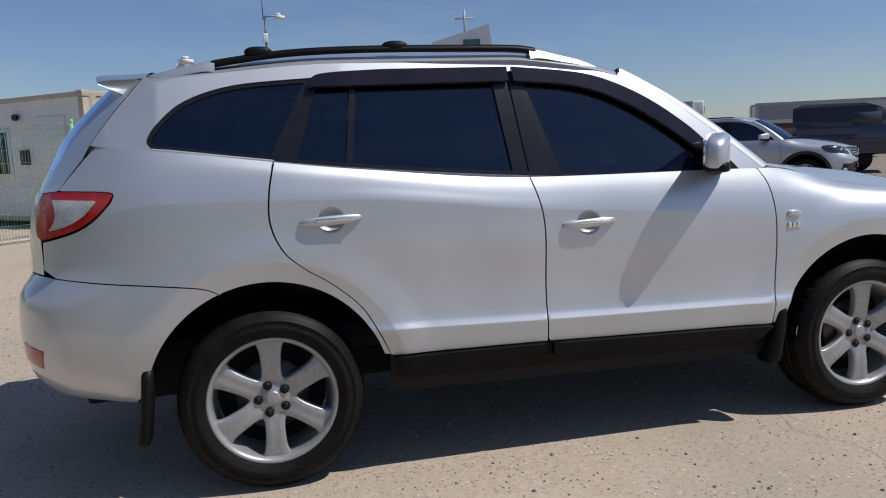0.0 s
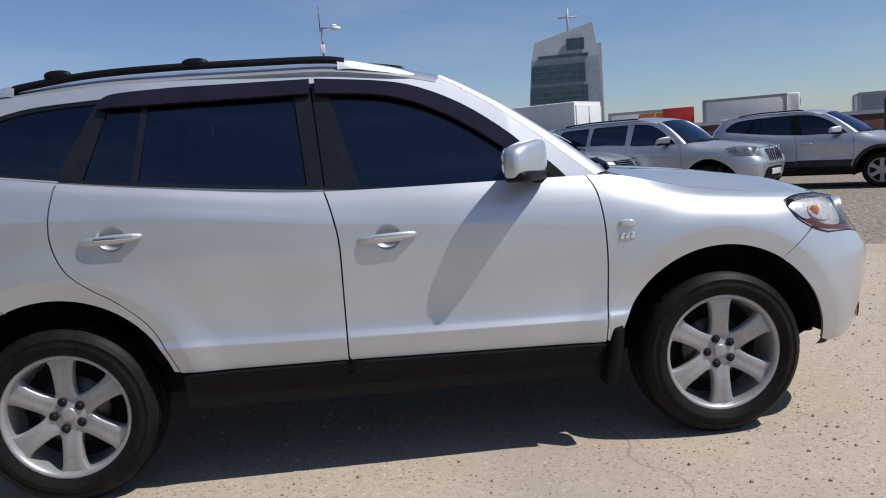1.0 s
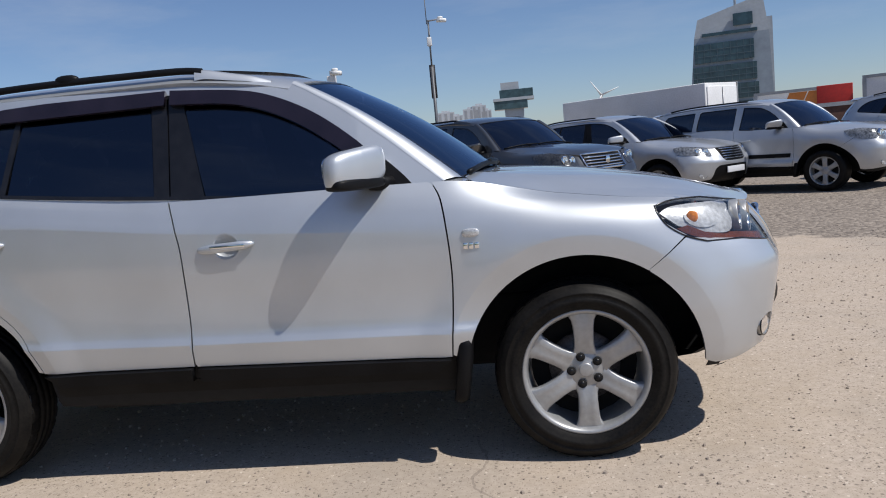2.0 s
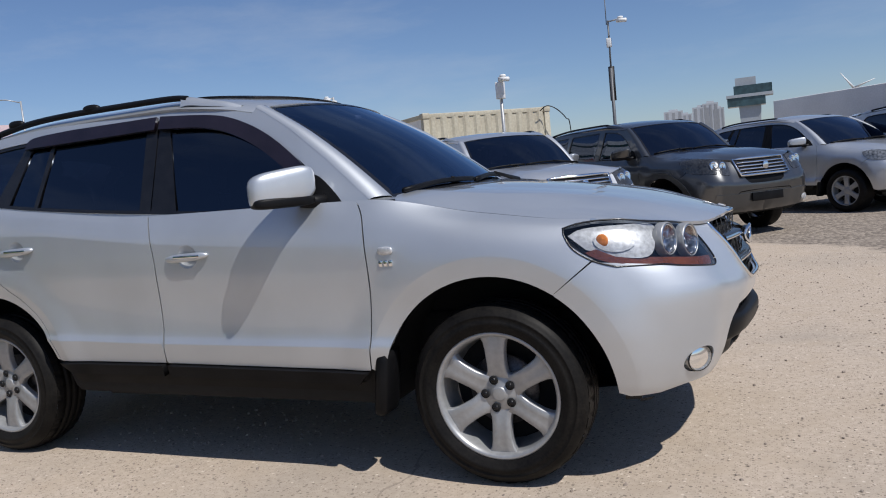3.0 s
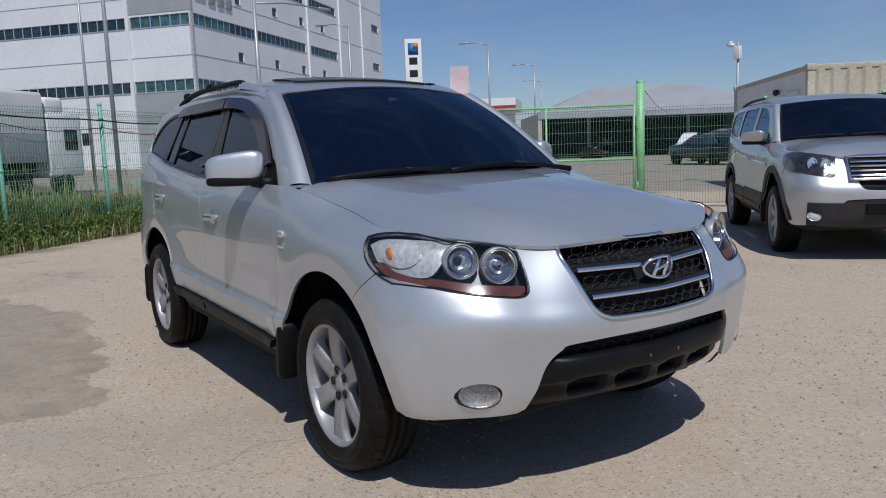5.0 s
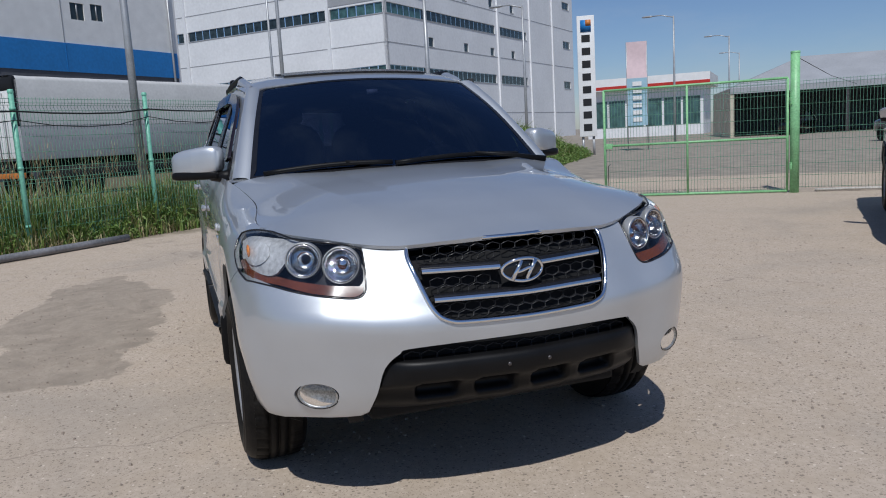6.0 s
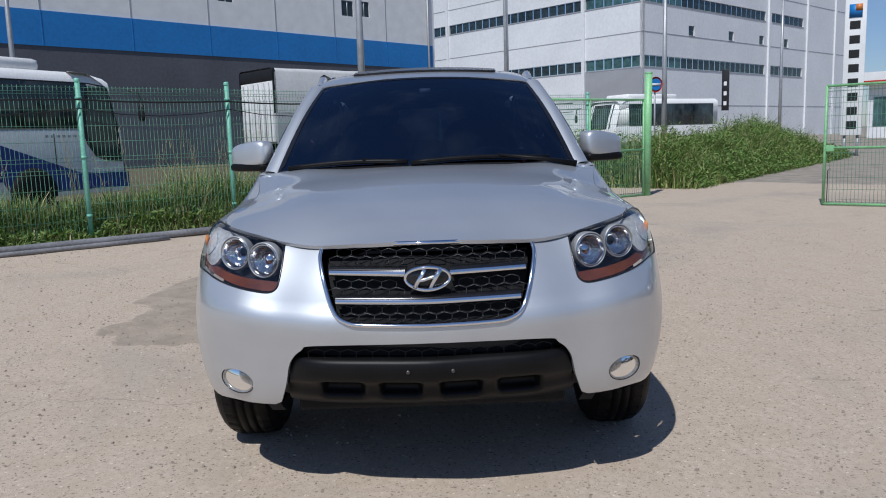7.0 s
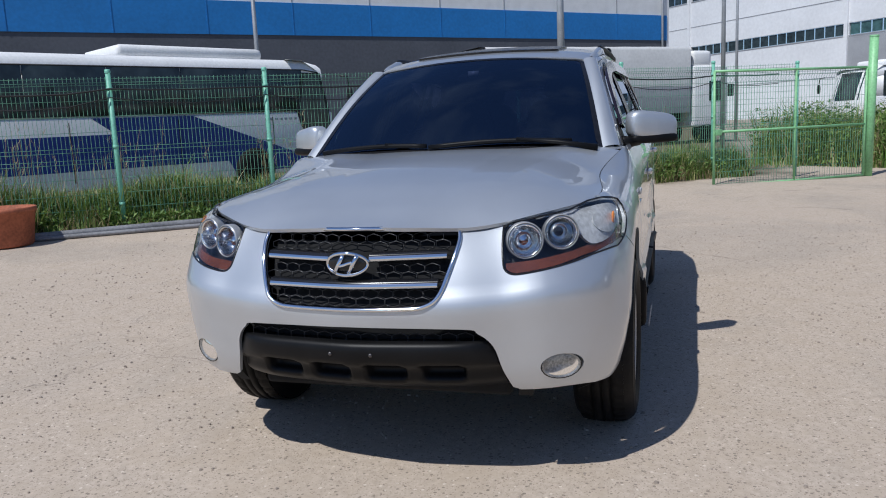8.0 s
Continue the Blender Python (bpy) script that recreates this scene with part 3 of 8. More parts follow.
HOOD_C = hermite([0.9, 1.05, 1.38, 1.77, 2.0, 2.12, 2.22], [1.172, 1.168, 1.138, 1.072, 1.010, 0.972, 0.945])
TOP_X = np.linspace(0.84, 1.755, 40)
TOP_P = flank(np.array([(plan_u("flank", x), 11 * V_STEP) for x in TOP_X]))
NOSE_Y = [0.0, 0.12, 0.25, 0.39, 0.505, 0.61, 0.695, 0.752, 0.785, 0.85]
NOSE_X = [2.192, 2.186, 2.163, 2.12, 2.062, 1.99, 1.92, 1.85, 1.765, 1.60]
NOSE_Z = [0.953, 0.951, 0.946, 0.939, 0.949, 0.968, 0.983, 0.993, 0.999, 1.02]


def hood_edge(x):
    """Half-width and height of the fenders' upper edge beside the hood."""
    return np.interp(x, TOP_P[:, 0], TOP_P[:, 1]), np.interp(x, TOP_P[:, 0], TOP_P[:, 2])


def hood(q):
    x, y = q[:, 0], np.abs(q[:, 1])

    def form(x):
        w, e = hood_edge(np.minimum(x, 1.75))
        e = e - np.clip(x - 1.75, 0, 1) * 0.14
        c = HOOD_C(x)
        s = np.clip(y / w, 0, 1.1)
        ridge = np.interp(x, [0.95, 2.15], [0.60, 0.37])
        lift = 0.011 * np.clip(1 - (np.sqrt((y - ridge) ** 2 + 0.004 ** 2) - 0.004) / 0.20, 0, 1) * np.clip((2.12 - x) / 0.5, 0, 1)
        return c + (e - c) * s ** 2.4 + lift

    xn, zn = np.interp(y, NOSE_Y, NOSE_X), np.interp(y, NOSE_Y, NOSE_Z)
    k = np.clip(1 - (xn - x) / 0.28, 0, 1.1) ** 2
    return np.stack((x, q[:, 1], form(x) + (zn - form(xn)) * k), 1)


def screen(q):
    """The windscreen: q = (across -1..1, up 0..1) scaled by 0.7 and 0.9."""
    a, b = q[:, 0] / 0.7, q[:, 1] / 0.9
    y = a * (0.745 + (0.585 - 0.745) * b)
    x0, x1 = 1.055 - 0.13 * np.abs(a) ** 2.2, 0.315 - 0.07 * a * a
    z0, z1 = 1.158 - 0.012 * a * a, 1.642 - 0.035 * a * a
    return np.stack((x0 + (x1 - x0) * b, y, z0 + (z1 - z0) * b + 0.035 * np.sin(np.pi * np.clip(b, 0, 1))), 1)


def spokes(count, r0, r1, w0, w1, y, depth):
    """Broad spokes with rounded flanks that run from the hub to the rim."""
    out = []
    for k in range(count):
        a = 2 * math.pi * k / count + math.pi / 2
        rows = []
        for i in range(7):
            t = i / 6
            r, w = r0 + (r1 - r0) * t, w0 + (w1 - w0) * t + 0.02 * (2 * t - 1) ** 4
            yy = y + 0.010 * math.sin(math.pi * t) + 0.014 * t
            prof = [(-w, -depth), (-w, -0.008), (-w * 0.86, 0), (-w * 0.3, -0.0045), (w * 0.3, -0.0045), (w * 0.86, 0), (w, -0.008), (w, -depth)]
            rows.append([(r * math.cos(a) - s * math.sin(a), yy + d, r * math.sin(a) + s * math.cos(a)) for s, d in prof])
        out.append(grid_mesh(rows))
    return join(*out)


def build_wheel(car, x, side, detail=True):
    """A wheel whose outer face looks along +y before it is turned to its side."""
    w = new("wheel")
    w.parent = car
    w.matrix_basis = pose(x, side * 0.80, WHEEL_R - 0.004) @ (Matrix() if side > 0 else pose(0, 0, 0, 0, 0, 180))
    n = 72 if detail else 36
    if detail:
        cols = [-0.100, -0.092, -0.07, -0.052, -0.051, -0.043, -0.042, -0.014, -0.013, -0.005, -0.004, 0.022, 0.023, 0.031, 0.032, 0.05, 0.068, 0.078]
        rows = []
        for k in range(217):
            a = 2 * math.pi * k / 216
            row = []
            for i, y in enumerate(cols):
                r = WHEEL_R - 0.012 * (abs(y + 0.011) / 0.1) ** 3
                if i in (4, 5, 8, 9, 12, 13):
                    r -= 0.009
                elif (k + (i // 3)) % 6 == 0 and i not in (6, 7, 10, 11):
                    r -= 0.006
                row.append((r * math.cos(a), y, r * math.sin(a)))
            rows.append(row)
        inner = lathe([(0.235, -0.11), (0.28, -0.125), (0.325, -0.122), (0.350, -0.100)], n)
        prof = [(0.352, 0.078), (0.343, 0.094), (0.330, 0.107), (0.320, 0.1125), (0.3185, 0.1145), (0.314, 0.1145), (0.3125, 0.1125), (0.296, 0.118), (0.294, 0.1195), (0.282, 0.1195), (0.280, 0.118), (0.268, 0.113), (0.258, 0.106), (0.252, 0.102)]
        geo = join(grid_mesh(rows), inner, lathe(prof, n))
    else:
        tread = [(WHEEL_R - 0.006 * (abs(y + 0.01) / 0.1) ** 3, y) for y in np.linspace(-0.105, 0.085, 8)]
        geo = lathe([(0.235, -0.11), (0.28, -0.125), (0.33, -0.122)] + tread + [(0.348, 0.098), (0.318, 0.116), (0.285, 0.1215), (0.250, 0.104)], n)
    part("tyre", geo, M_RUBBER, w, "worn black rubber tyre")
    rim = lathe([(0.205, -0.10), (0.222, -0.02), (0.226, 0.06), (0.231, 0.085), (0.237, 0.097), (0.245, 0.102), (0.252, 0.100), (0.254, 0.088), (0.248, 0.06)], n)
    hub = lathe([(0.0, 0.066), (0.030, 0.066), (0.032, 0.0655), (0.036, 0.062), (0.072, 0.062), (0.084, 0.056), (0.088, 0.03)], 40)
    r = part("rim", join(rim, spokes(6, 0.062, 0.236, 0.0345, 0.0435, 0.066, 0.035), hub), M_ALLOY, w, "silver six-spoke alloy rim")
    if not detail:
        # one near-black disc stands for the brake and the shade behind the spokes
        part("brake_disc", lathe([(0.0, 0.0), (0.21, 0.0)], 24), M_DARK, w)
        return w
    part("brake_disc", lathe([(0.03, 0.002), (0.14, 0.002), (0.142, -0.01)], 40), M_STEEL, w)
    # plain near-black disc added as the shade behind the spokes
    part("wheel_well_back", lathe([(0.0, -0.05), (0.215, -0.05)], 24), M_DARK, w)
    part("centre_cap", lathe([(0.0, 0.0715), (0.022, 0.0712), (0.028, 0.0695), (0.030, 0.064)], 28), M_ALLOY, r)
    for k in range(5):
        a = 2 * math.pi * k / 5 + 1.25
        at = Matrix.Translation((0.057 * math.cos(a), 0, 0.057 * math.sin(a)))
        part("lug_nut", move(lathe([(0.0, 0.0735), (0.0065, 0.0735), (0.0112, 0.070), (0.0112, 0.06)], 6), at), M_NUT, r)
        part("lug_seat", move(lathe([(0.009, 0.0690), (0.0165, 0.0695), (0.0185, 0.066)], 16), at), M_DARK, r)
    return w


def blob(cx, cy, cz, rx, ry, rz, power=3.0, nu=28, nv=16):
    """A rounded block (superellipsoid)."""
    f = lambda a, e: math.copysign(abs(a) ** e, a)
    e = 2 / power
    rows = []
    for i in range(nv + 1):
        v = -math.pi / 2 + math.pi * i / nv
        rows.append([(cx + rx * f(math.cos(v), e) * f(math.cos(2 * math.pi * j / nu), e), cy + ry * f(math.cos(v), e) * f(math.sin(2 * math.pi * j / nu), e), cz + rz * f(math.sin(v), e)) for j in range(nu + 1)])
    return grid_mesh(rows)


def squared(car, hood_base, hood_nose, screen_on, tail_back, upright, blunt, drop):
    """Makes a vehicle's body boxier: a higher hood, steeper screens, upright sides, a blunter nose and a level waist; the wheels stay."""
    ease = lambda t: np.clip(t, 0, 1) ** 2 * (3 - 2 * np.clip(t, 0, 1))
    for ob in car.children_recursive:
        if ob.type != "MESH" or ob.parent.name.startswith("wheel") or ob.parent.name.startswith("rim"):
            continue
        n = len(ob.data.vertices)
        v = np.empty(n * 3)
        ob.data.vertices.foreach_get("co", v)
        x, y, z = v.reshape(n, 3).T.copy()
        up = np.clip((z - 1.15) / 0.5, 0, 1.15)
        lift = np.interp(x, [0.9, 2.2], [hood_base, hood_nose]) * ease((x - 0.65) / 0.45) * np.clip((z - 0.62) / 0.33, 0, 1.15)
        sink = drop * np.exp(-((z - 1.26) / 0.15) ** 2) * ease((-x - 0.5) / 1.1)
        nx = x + screen_on * up * ease((x + 0.9) / 1.2) - tail_back * up * ease((-x - 1.0) / 0.6) + blunt * (np.abs(y) / 0.85) ** 2 * ease((x - 1.5) / 0.6)
        ob.data.vertices.foreach_set("co", np.stack((nx, y * (1 + upright * up), z + lift - sink), 1).ravel())
        ob.data.update()


def build_suv(label, paint, m, main=False, lower=None, grille="bars", rails=True, group="", boxy=None):
    """A five-door sport utility vehicle, its nose along +x, its wheels on z = 0."""
    car = thing("suv", label, "car", m, group)
    res = 0.024 if main else 0.07
    arc = 28 if main else 14
    low = lower or paint

    def panel(name, q, mat=None, par=None, surf=flank, gap=0.0012, label="", **kw):
        kw.setdefault("res", res)
        if main and surf is flank and kw["res"] == res:
            kw["extra"] = crease_points()
        return part(name, sheet(q, surf, gap=gap, **kw), mat or paint, par or car, label)

    # dark core behind the joints
    core = []
    for side in (1, -1):
        us = np.linspace(0.0, PLAN_U[-1], 90)
        rows = []
        for k in np.linspace(1, 11, 24):
            p = flank(np.stack((us * side, np.full(90, k * V_STEP)), 1))
            c = np.array([np.clip(p[:, 0], -1.6, 1.45), np.zeros(90), p[:, 2]]).T
            d = c - p
            rows.append(p + d / (np.linalg.norm(d, axis=1, keepdims=True) + 1e-9) * 0.03)
        vs, fs = grid_mesh([list(map(tuple, r)) for r in rows])
        hole = lambda f: any(math.hypot(sum(vs[i][0] for i in f) / 4 - wx, sum(vs[i][2] for i in f) / 4 - WHEEL_R) < ARCH_R + 0.035 for wx in (WHEEL_X, -WHEEL_X)) and sum(abs(vs[i][1]) for i in f) / 4 > 0.55
        grill = lambda f: (sum(vs[i][0] for i in f) / 4 > 1.45 and sum(vs[i][2] for i in f) / 4 > 0.94) or main and sum(vs[i][0] for i in f) / 4 > 1.9 and (sum(abs(vs[i][1]) for i in f) / 4 < 0.56 or (sum(vs[i][2] for i in f) / 4 > 0.74) or (sum(vs[i][2] for i in f) / 4 < 0.53 and sum(abs(vs[i][1]) for i in f) / 4 > 0.58))
        tailward = lambda f: sum(vs[i][0] for i in f) / 4 < -1.88 and sum(vs[i][2] for i in f) / 4 > 0.95
        core.append((vs, [f for f in fs if not hole(f) and not grill(f) and not tailward(f)]))
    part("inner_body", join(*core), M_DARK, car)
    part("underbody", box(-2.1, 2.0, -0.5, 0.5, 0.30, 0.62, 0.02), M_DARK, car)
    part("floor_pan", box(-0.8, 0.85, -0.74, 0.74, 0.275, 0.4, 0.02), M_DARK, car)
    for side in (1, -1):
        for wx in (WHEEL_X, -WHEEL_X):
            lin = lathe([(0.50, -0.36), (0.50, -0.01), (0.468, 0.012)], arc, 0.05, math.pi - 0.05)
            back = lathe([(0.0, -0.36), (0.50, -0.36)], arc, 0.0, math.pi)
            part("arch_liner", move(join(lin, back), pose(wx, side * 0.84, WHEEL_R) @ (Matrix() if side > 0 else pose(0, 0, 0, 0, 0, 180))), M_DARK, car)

    # flanks
    for side in (1, -1):
        door = np.concatenate((trace([(0.805, 1.145), (0.835, 1.08), (0.852, 0.95), (0.858, 0.80), (0.85, 0.65), (0.833, 0.462)], n=6),
                               trace([(0.80, 0.461), (-0.215, 0.487)]), trace([(-0.224, 0.50), (-0.224, 0.73), (-0.224, 0.95), (-0.242, 1.07), (-0.266, 1.158)], n=6), waist(-0.268, 0.79, 24)))
        hf = find(-0.035, 0.968)
        holes = [both(trace_ring(-0.035, 0.968, 0.055, 0.05), side)] if main else []
        fd = panel("front_door", both(door, side), holes=holes, hole_depth=0.004)
        rdoor = np.concatenate((trace([(-0.228, 0.488), (-0.228, 0.73), (-0.228, 0.95), (-0.246, 1.07), (-0.270, 1.158)], n=6), waist(-0.272, -1.285, 24),
                                trace([(-1.292, 1.24), (-1.31, 1.15), (-1.312, 1.04), (-1.27, 0.935), (-1.19, 0.86), (-1.10, 0.80), (-0.99, 0.70), (-0.925, 0.59), (-0.885, 0.50)], n=6), trace([(-0.87, 0.497), (-0.24, 0.488)])))
        hr = find(-1.09, 1.045)
        holes = [both(trace_ring(-1.09, 1.045, 0.055, 0.05), side)] if main else []
        rd = panel("rear_door", both(rdoor, side), holes=holes, hole_depth=0.004)
        fender = np.concatenate((waist(0.807, 1.755, 24), trace([(1.755, 0.999), (1.70, 0.995), (1.648, 0.985)], n=4)[1:], trace([(1.652, 0.965), (1.69, 0.915), (1.76, 0.868)], n=4), trace([(1.752, 0.862), (1.615, 0.752)]),
                                 trace(arch(WHEEL_X, ARCH_R, 56, 168, arc)), trace([(0.888, 0.462), (0.848, 0.462)]), trace([(0.837, 0.47), (0.854, 0.65), (0.862, 0.80), (0.856, 0.95), (0.839, 1.08), (0.809, 1.143)], n=6)))
        panel("front_fender", both(fender, side))
        quarter = np.concatenate((waist(-1.291, -1.935, 20), trace([(-1.965, 1.312), (-2.062, 1.2035)]), trace([(-2.05, 1.1985), (-1.88, 1.1905), (-1.861, 1.172)], n=3), trace([(-1.872, 1.15), (-1.93, 1.094), (-2.0, 1.052), (-2.08, 1.027), (-2.142, 1.012)], n=5),
                                  trace([(-2.145, 0.99), (-2.150, 0.905)]), trace([(-2.10, 0.878), (-1.88, 0.855), (-1.60, 0.824), (-1.515, 0.79)], n=5), trace(arch(-WHEEL_X, ARCH_R, 110, 18, arc)), trace([(-0.876, 0.50), (-0.879, 0.505)]),
                                  trace([(-0.888, 0.505), (-0.929, 0.593), (-0.994, 0.703), (-1.104, 0.803), (-1.194, 0.863), (-1.274, 0.938), (-1.316, 1.04), (-1.314, 1.15), (-1.296, 1.241)], n=6)))
        panel("rear_quarter", both(quarter, side))
        tail = np.concatenate((trace([(-2.09, 1.195), (-2.05, 1.1965), (-1.88, 1.1885), (-1.865, 1.172)], n=3), trace([(-1.875, 1.152), (-1.932, 1.097), (-2.002, 1.055), (-2.08, 1.030), (-2.145, 1.015)], n=5), trace([(-2.162, 1.03), (-2.165, 1.08), (-2.155, 1.14), (-2.125, 1.19)], n=4)))
        lamp = panel("tail_lamp", both(tail, side), M_RED, proud=0.006, gap=0.002, label="red tail lamp with a clear centre")
        if main:
            clear = np.concatenate((trace([(-2.078, 1.168), (-1.925, 1.161)]), trace([(-1.922, 1.152), (-1.968, 1.106), (-2.03, 1.072), (-2.10, 1.052)], n=5), trace([(-2.102, 1.058), (-2.078, 1.09), (-2.072, 1.125), (-2.079, 1.16)], n=4)))
            panel("reverse_lens", both(clear, side), M_LENS, lamp, proud=0.011, res=0.02)
        # sill mouldings, rocker and flaps
        mould = [(0.83, 0.459), (0.78, 0.405), (-0.205, 0.428), (-0.21, 0.486)]
        panel("door_moulding", both(np.concatenate((trace(mould[:2]), trace(mould[1:3])[1:], trace(mould[2:])[1:], trace([mould[3], mould[0]])[1:-1])), side), M_PLASTIC, fd, proud=0.022, thick=0.03, gap=0.003, res=0.05)
        mould = [(-0.235, 0.487), (-0.235, 0.43), (-0.80, 0.44), (-0.875, 0.495)]
        panel("door_moulding", both(np.concatenate((trace(mould[:2]), trace(mould[1:3])[1:], trace(mould[2:])[1:], trace([mould[3], mould[0]])[1:-1])), side), M_PLASTIC, rd, proud=0.022, thick=0.03, gap=0.003, res=0.05)
        sill = np.concatenate((trace([(0.87, 0.46), (0.87, 0.36)]), trace([(0.85, 0.345), (-0.84, 0.368)]), trace([(-0.87, 0.385), (-0.872, 0.49)]), trace([(-0.80, 0.436), (-0.235, 0.425), (-0.205, 0.423), (0.78, 0.40), (0.835, 0.455)])))
        panel("sill", both(sill, side), M_PLASTIC, res=0.05, gap=0.004, proud=-0.026)
        for fx, y0, top, tall, thick in ((0.885, 0.862, 0.545, 0.275, 0.032), (-1.80, 0.83, 0.53, 0.30, 0.022)):
            rows = []
            for v, w in ((0, 0.10), (0.04, 0.135), (0.12, 0.15), (0.55, 0.155), (0.85, 0.15), (0.97, 0.12), (1, 0.08)):
                lean = -0.035 * (1 - v) ** 1.5
                rows.append([(fx + dx * thick * (0.45 if v in (0, 1) else 1.0) + lean, side * (y0 + (u - 0.5) * w), top - tall + tall * v) for u, dx in ((0.0, 0.0), (0.06, 0.8), (0.3, 1.0), (0.9, 1.0), (1.0, 0.6), (1.0, -0.4), (0.9, -0.9), (0.3, -0.9), (0.0, 0.0))])
            n, last = len(rows[0]), (len(rows) - 1) * len(rows[0])
            g = grid_mesh(rows)
            part("mud_flap", (g[0], g[1] + [tuple(range(n - 1)), tuple(last + i for i in range(n - 1))]), M_PLASTIC, car, "black moulded mud flap")
        # rear bumper half
        if side > 0:
            rb = np.concatenate((trace([(-1.515, 0.789), (-1.60, 0.8225), (-1.88, 0.8535), (-2.10, 0.8765)], n=5), trace([(0.70, 0.884), (0.0, 0.884)], "rear"), ))
            rb2 = np.concatenate((trace([(0.0, 0.42), (0.70, 0.42)], "rear"), trace([(-2.10, 0.41), (-1.82, 0.385)]), trace(arch(-WHEEL_X, ARCH_R, 172, 112, arc))))
            half = np.concatenate((rb, rb2))
            part("rear_bumper", join(sheet(half, flank, res, 0.0008), sheet(mirrored(half), flank, res, 0.0008)), paint, car)
        refl = trace([(-2.165, 0.612), (-2.255, 0.632), (-2.26, 0.56), (-2.175, 0.543)])
        panel("reflector", both(refl, side), M_RED, proud=0.004, res=0.05)

    # front bumper, one piece round the nose
    def fq(pts, n=0):
        return trace(pts, "front", n)

    hl_low = np.concatenate((trace([(1.655, 0.962), (1.69, 0.908), (1.76, 0.862), (1.84, 0.835)], n=5), fq([(0.79, 0.825), (0.72, 0.808), (0.62, 0.792), (0.555, 0.786), (0.525, 0.80), (0.515, 0.83), (0.508, 0.88), (0.505, 0.93)], 5)))
    hl_in = fq([(0.79, 0.825), (0.72, 0.808), (0.62, 0.792), (0.555, 0.786), (0.525, 0.80), (0.515, 0.83), (0.508, 0.88), (0.505, 0.925)], 5)
    g_half = [(0.365, 0.925), (0.368, 0.89), (0.345, 0.80), (0.315, 0.725), (0.27, 0.695), (0.20, 0.687), (0.0, 0.684)]
    grille_q = np.concatenate((fq([(0.0, 0.948), (0.2, 0.943), (0.36, 0.932)], 4), fq(g_half, 5)))
    upper = np.concatenate((trace([(1.61, 0.748), (1.755, 0.858)]), hl_low[16:21], hl_in[1:], fq([(0.50, 0.94), (0.375, 0.932)]), fq(g_half, 5)))
    low_half = [(0.0, 0.622), (0.38, 0.614), (0.44, 0.594), (0.485, 0.545), (0.508, 0.46), (0.535, 0.385)]
    left = np.concatenate((fq(low_half, 5), fq([(0.56, 0.372), (0.66, 0.372)]), trace([(1.95, 0.356), (1.85, 0.355)]), trace(arch(WHEEL_X, ARCH_R, 1, 55, arc)), upper))
    left[0, 0] = left[-1, 0] = 0.0
    whole = np.concatenate((left, mirrored(left)[::-1][1:-1]))
    fog = find(0.70, 0.457, "front")
    fogs = [trace_ring(0.70, 0.457, 0.068, 0.046, "front")] if main else []
    bumper = panel("front_bumper", whole, holes=fogs + [mirrored(f) for f in fogs], hole_depth=0.04, gap=0.0)

    # hood
    edge = [(x, float(hood_edge(x)[0]) - 0.002) for x in np.linspace(0.97, 1.75, 20)]
    nose = rounded(list(zip(NOSE_X[-2::-1], NOSE_Y[-2::-1])), 4)
    lq = np.concatenate(([(0.985, 0.40), (0.95, 0.60), (0.93, 0.72), (0.945, 0.775)], edge, nose))
    outline = np.concatenate((lq, [(x, -y) for x, y in lq[::-1][1:]], [(1.015, 0.0)]))
    xs = np.arange(1.0, 2.1, 0.02)
    folds = np.concatenate([np.stack((xs, s * (np.interp(xs, [0.95, 2.15], [0.60, 0.37]) + d)), 1) for s in (1, -1) for d in (-0.012, -0.004, 0.0, 0.004, 0.012)])
    panel("hood", outline, surf=hood, res=res, extra=folds if main else None)

    # roof, cabin sides, pillars
    rl = [(x, float(ROOF_W(x)) * 1.0) for x in np.linspace(-1.80, 0.24, 30)]
    outline = np.concatenate((rl, rounded([(0.25, 0.60), (0.29, 0.4), (0.315, 0.0), (0.29, -0.4), (0.25, -0.60)], 6), [(x, -y) for x, y in rl[::-1]]))
    panel("roof", outline, surf=roof, gap=0.0, thick=0.03)
    if main:
        sun_q = rounded([(-0.30, -0.40), (-0.02, -0.42), (0.10, -0.38), (0.125, 0.0), (0.10, 0.38), (-0.02, 0.42), (-0.30, 0.40), (-0.34, 0.0)], 5, True)
        panel("sunroof", sun_q, M_TRIM, surf=roof, gap=0.0, thick=0.02, proud=0.012, label="dark glass sunroof")
    for side in (1, -1):
        surf = lambda q, s=side: house(q, s)
        turn = lambda pts, s=side: np.array([(-s * x, z) for x, z in pts])
        top = [(x, float(ROOF_C(x)) - 0.085) for x in np.linspace(0.22, -1.70, 30)]
        frame = np.concatenate((rounded([(0.85, 1.153), (0.74, 1.245), (0.62, 1.345), (0.45, 1.475), (0.33, 1.552), (0.24, 1.602)], 5), top,
                                rounded([(-1.735, 1.612), (-1.83, 1.502), (-1.902, 1.412), (-1.938, 1.362)], 4), [(x, float(BELT(x)) - 0.006) for x in np.linspace(-1.93, 0.82, 40)]))
        dlo = np.concatenate((rounded([(0.66, 1.148), (0.62, 1.235), (0.50, 1.345), (0.33, 1.462), (0.16, 1.542), (0.0, 1.582), (-0.3, 1.607), (-0.8, 1.606), (-1.15, 1.592), (-1.42, 1.570), (-1.595, 1.515), (-1.695, 1.435), (-1.738, 1.370), (-1.715, 1.335)], 5),
                              [(x, float(BELT(x)) + 0.006) for x in np.linspace(-1.66, 0.62, 40)]))
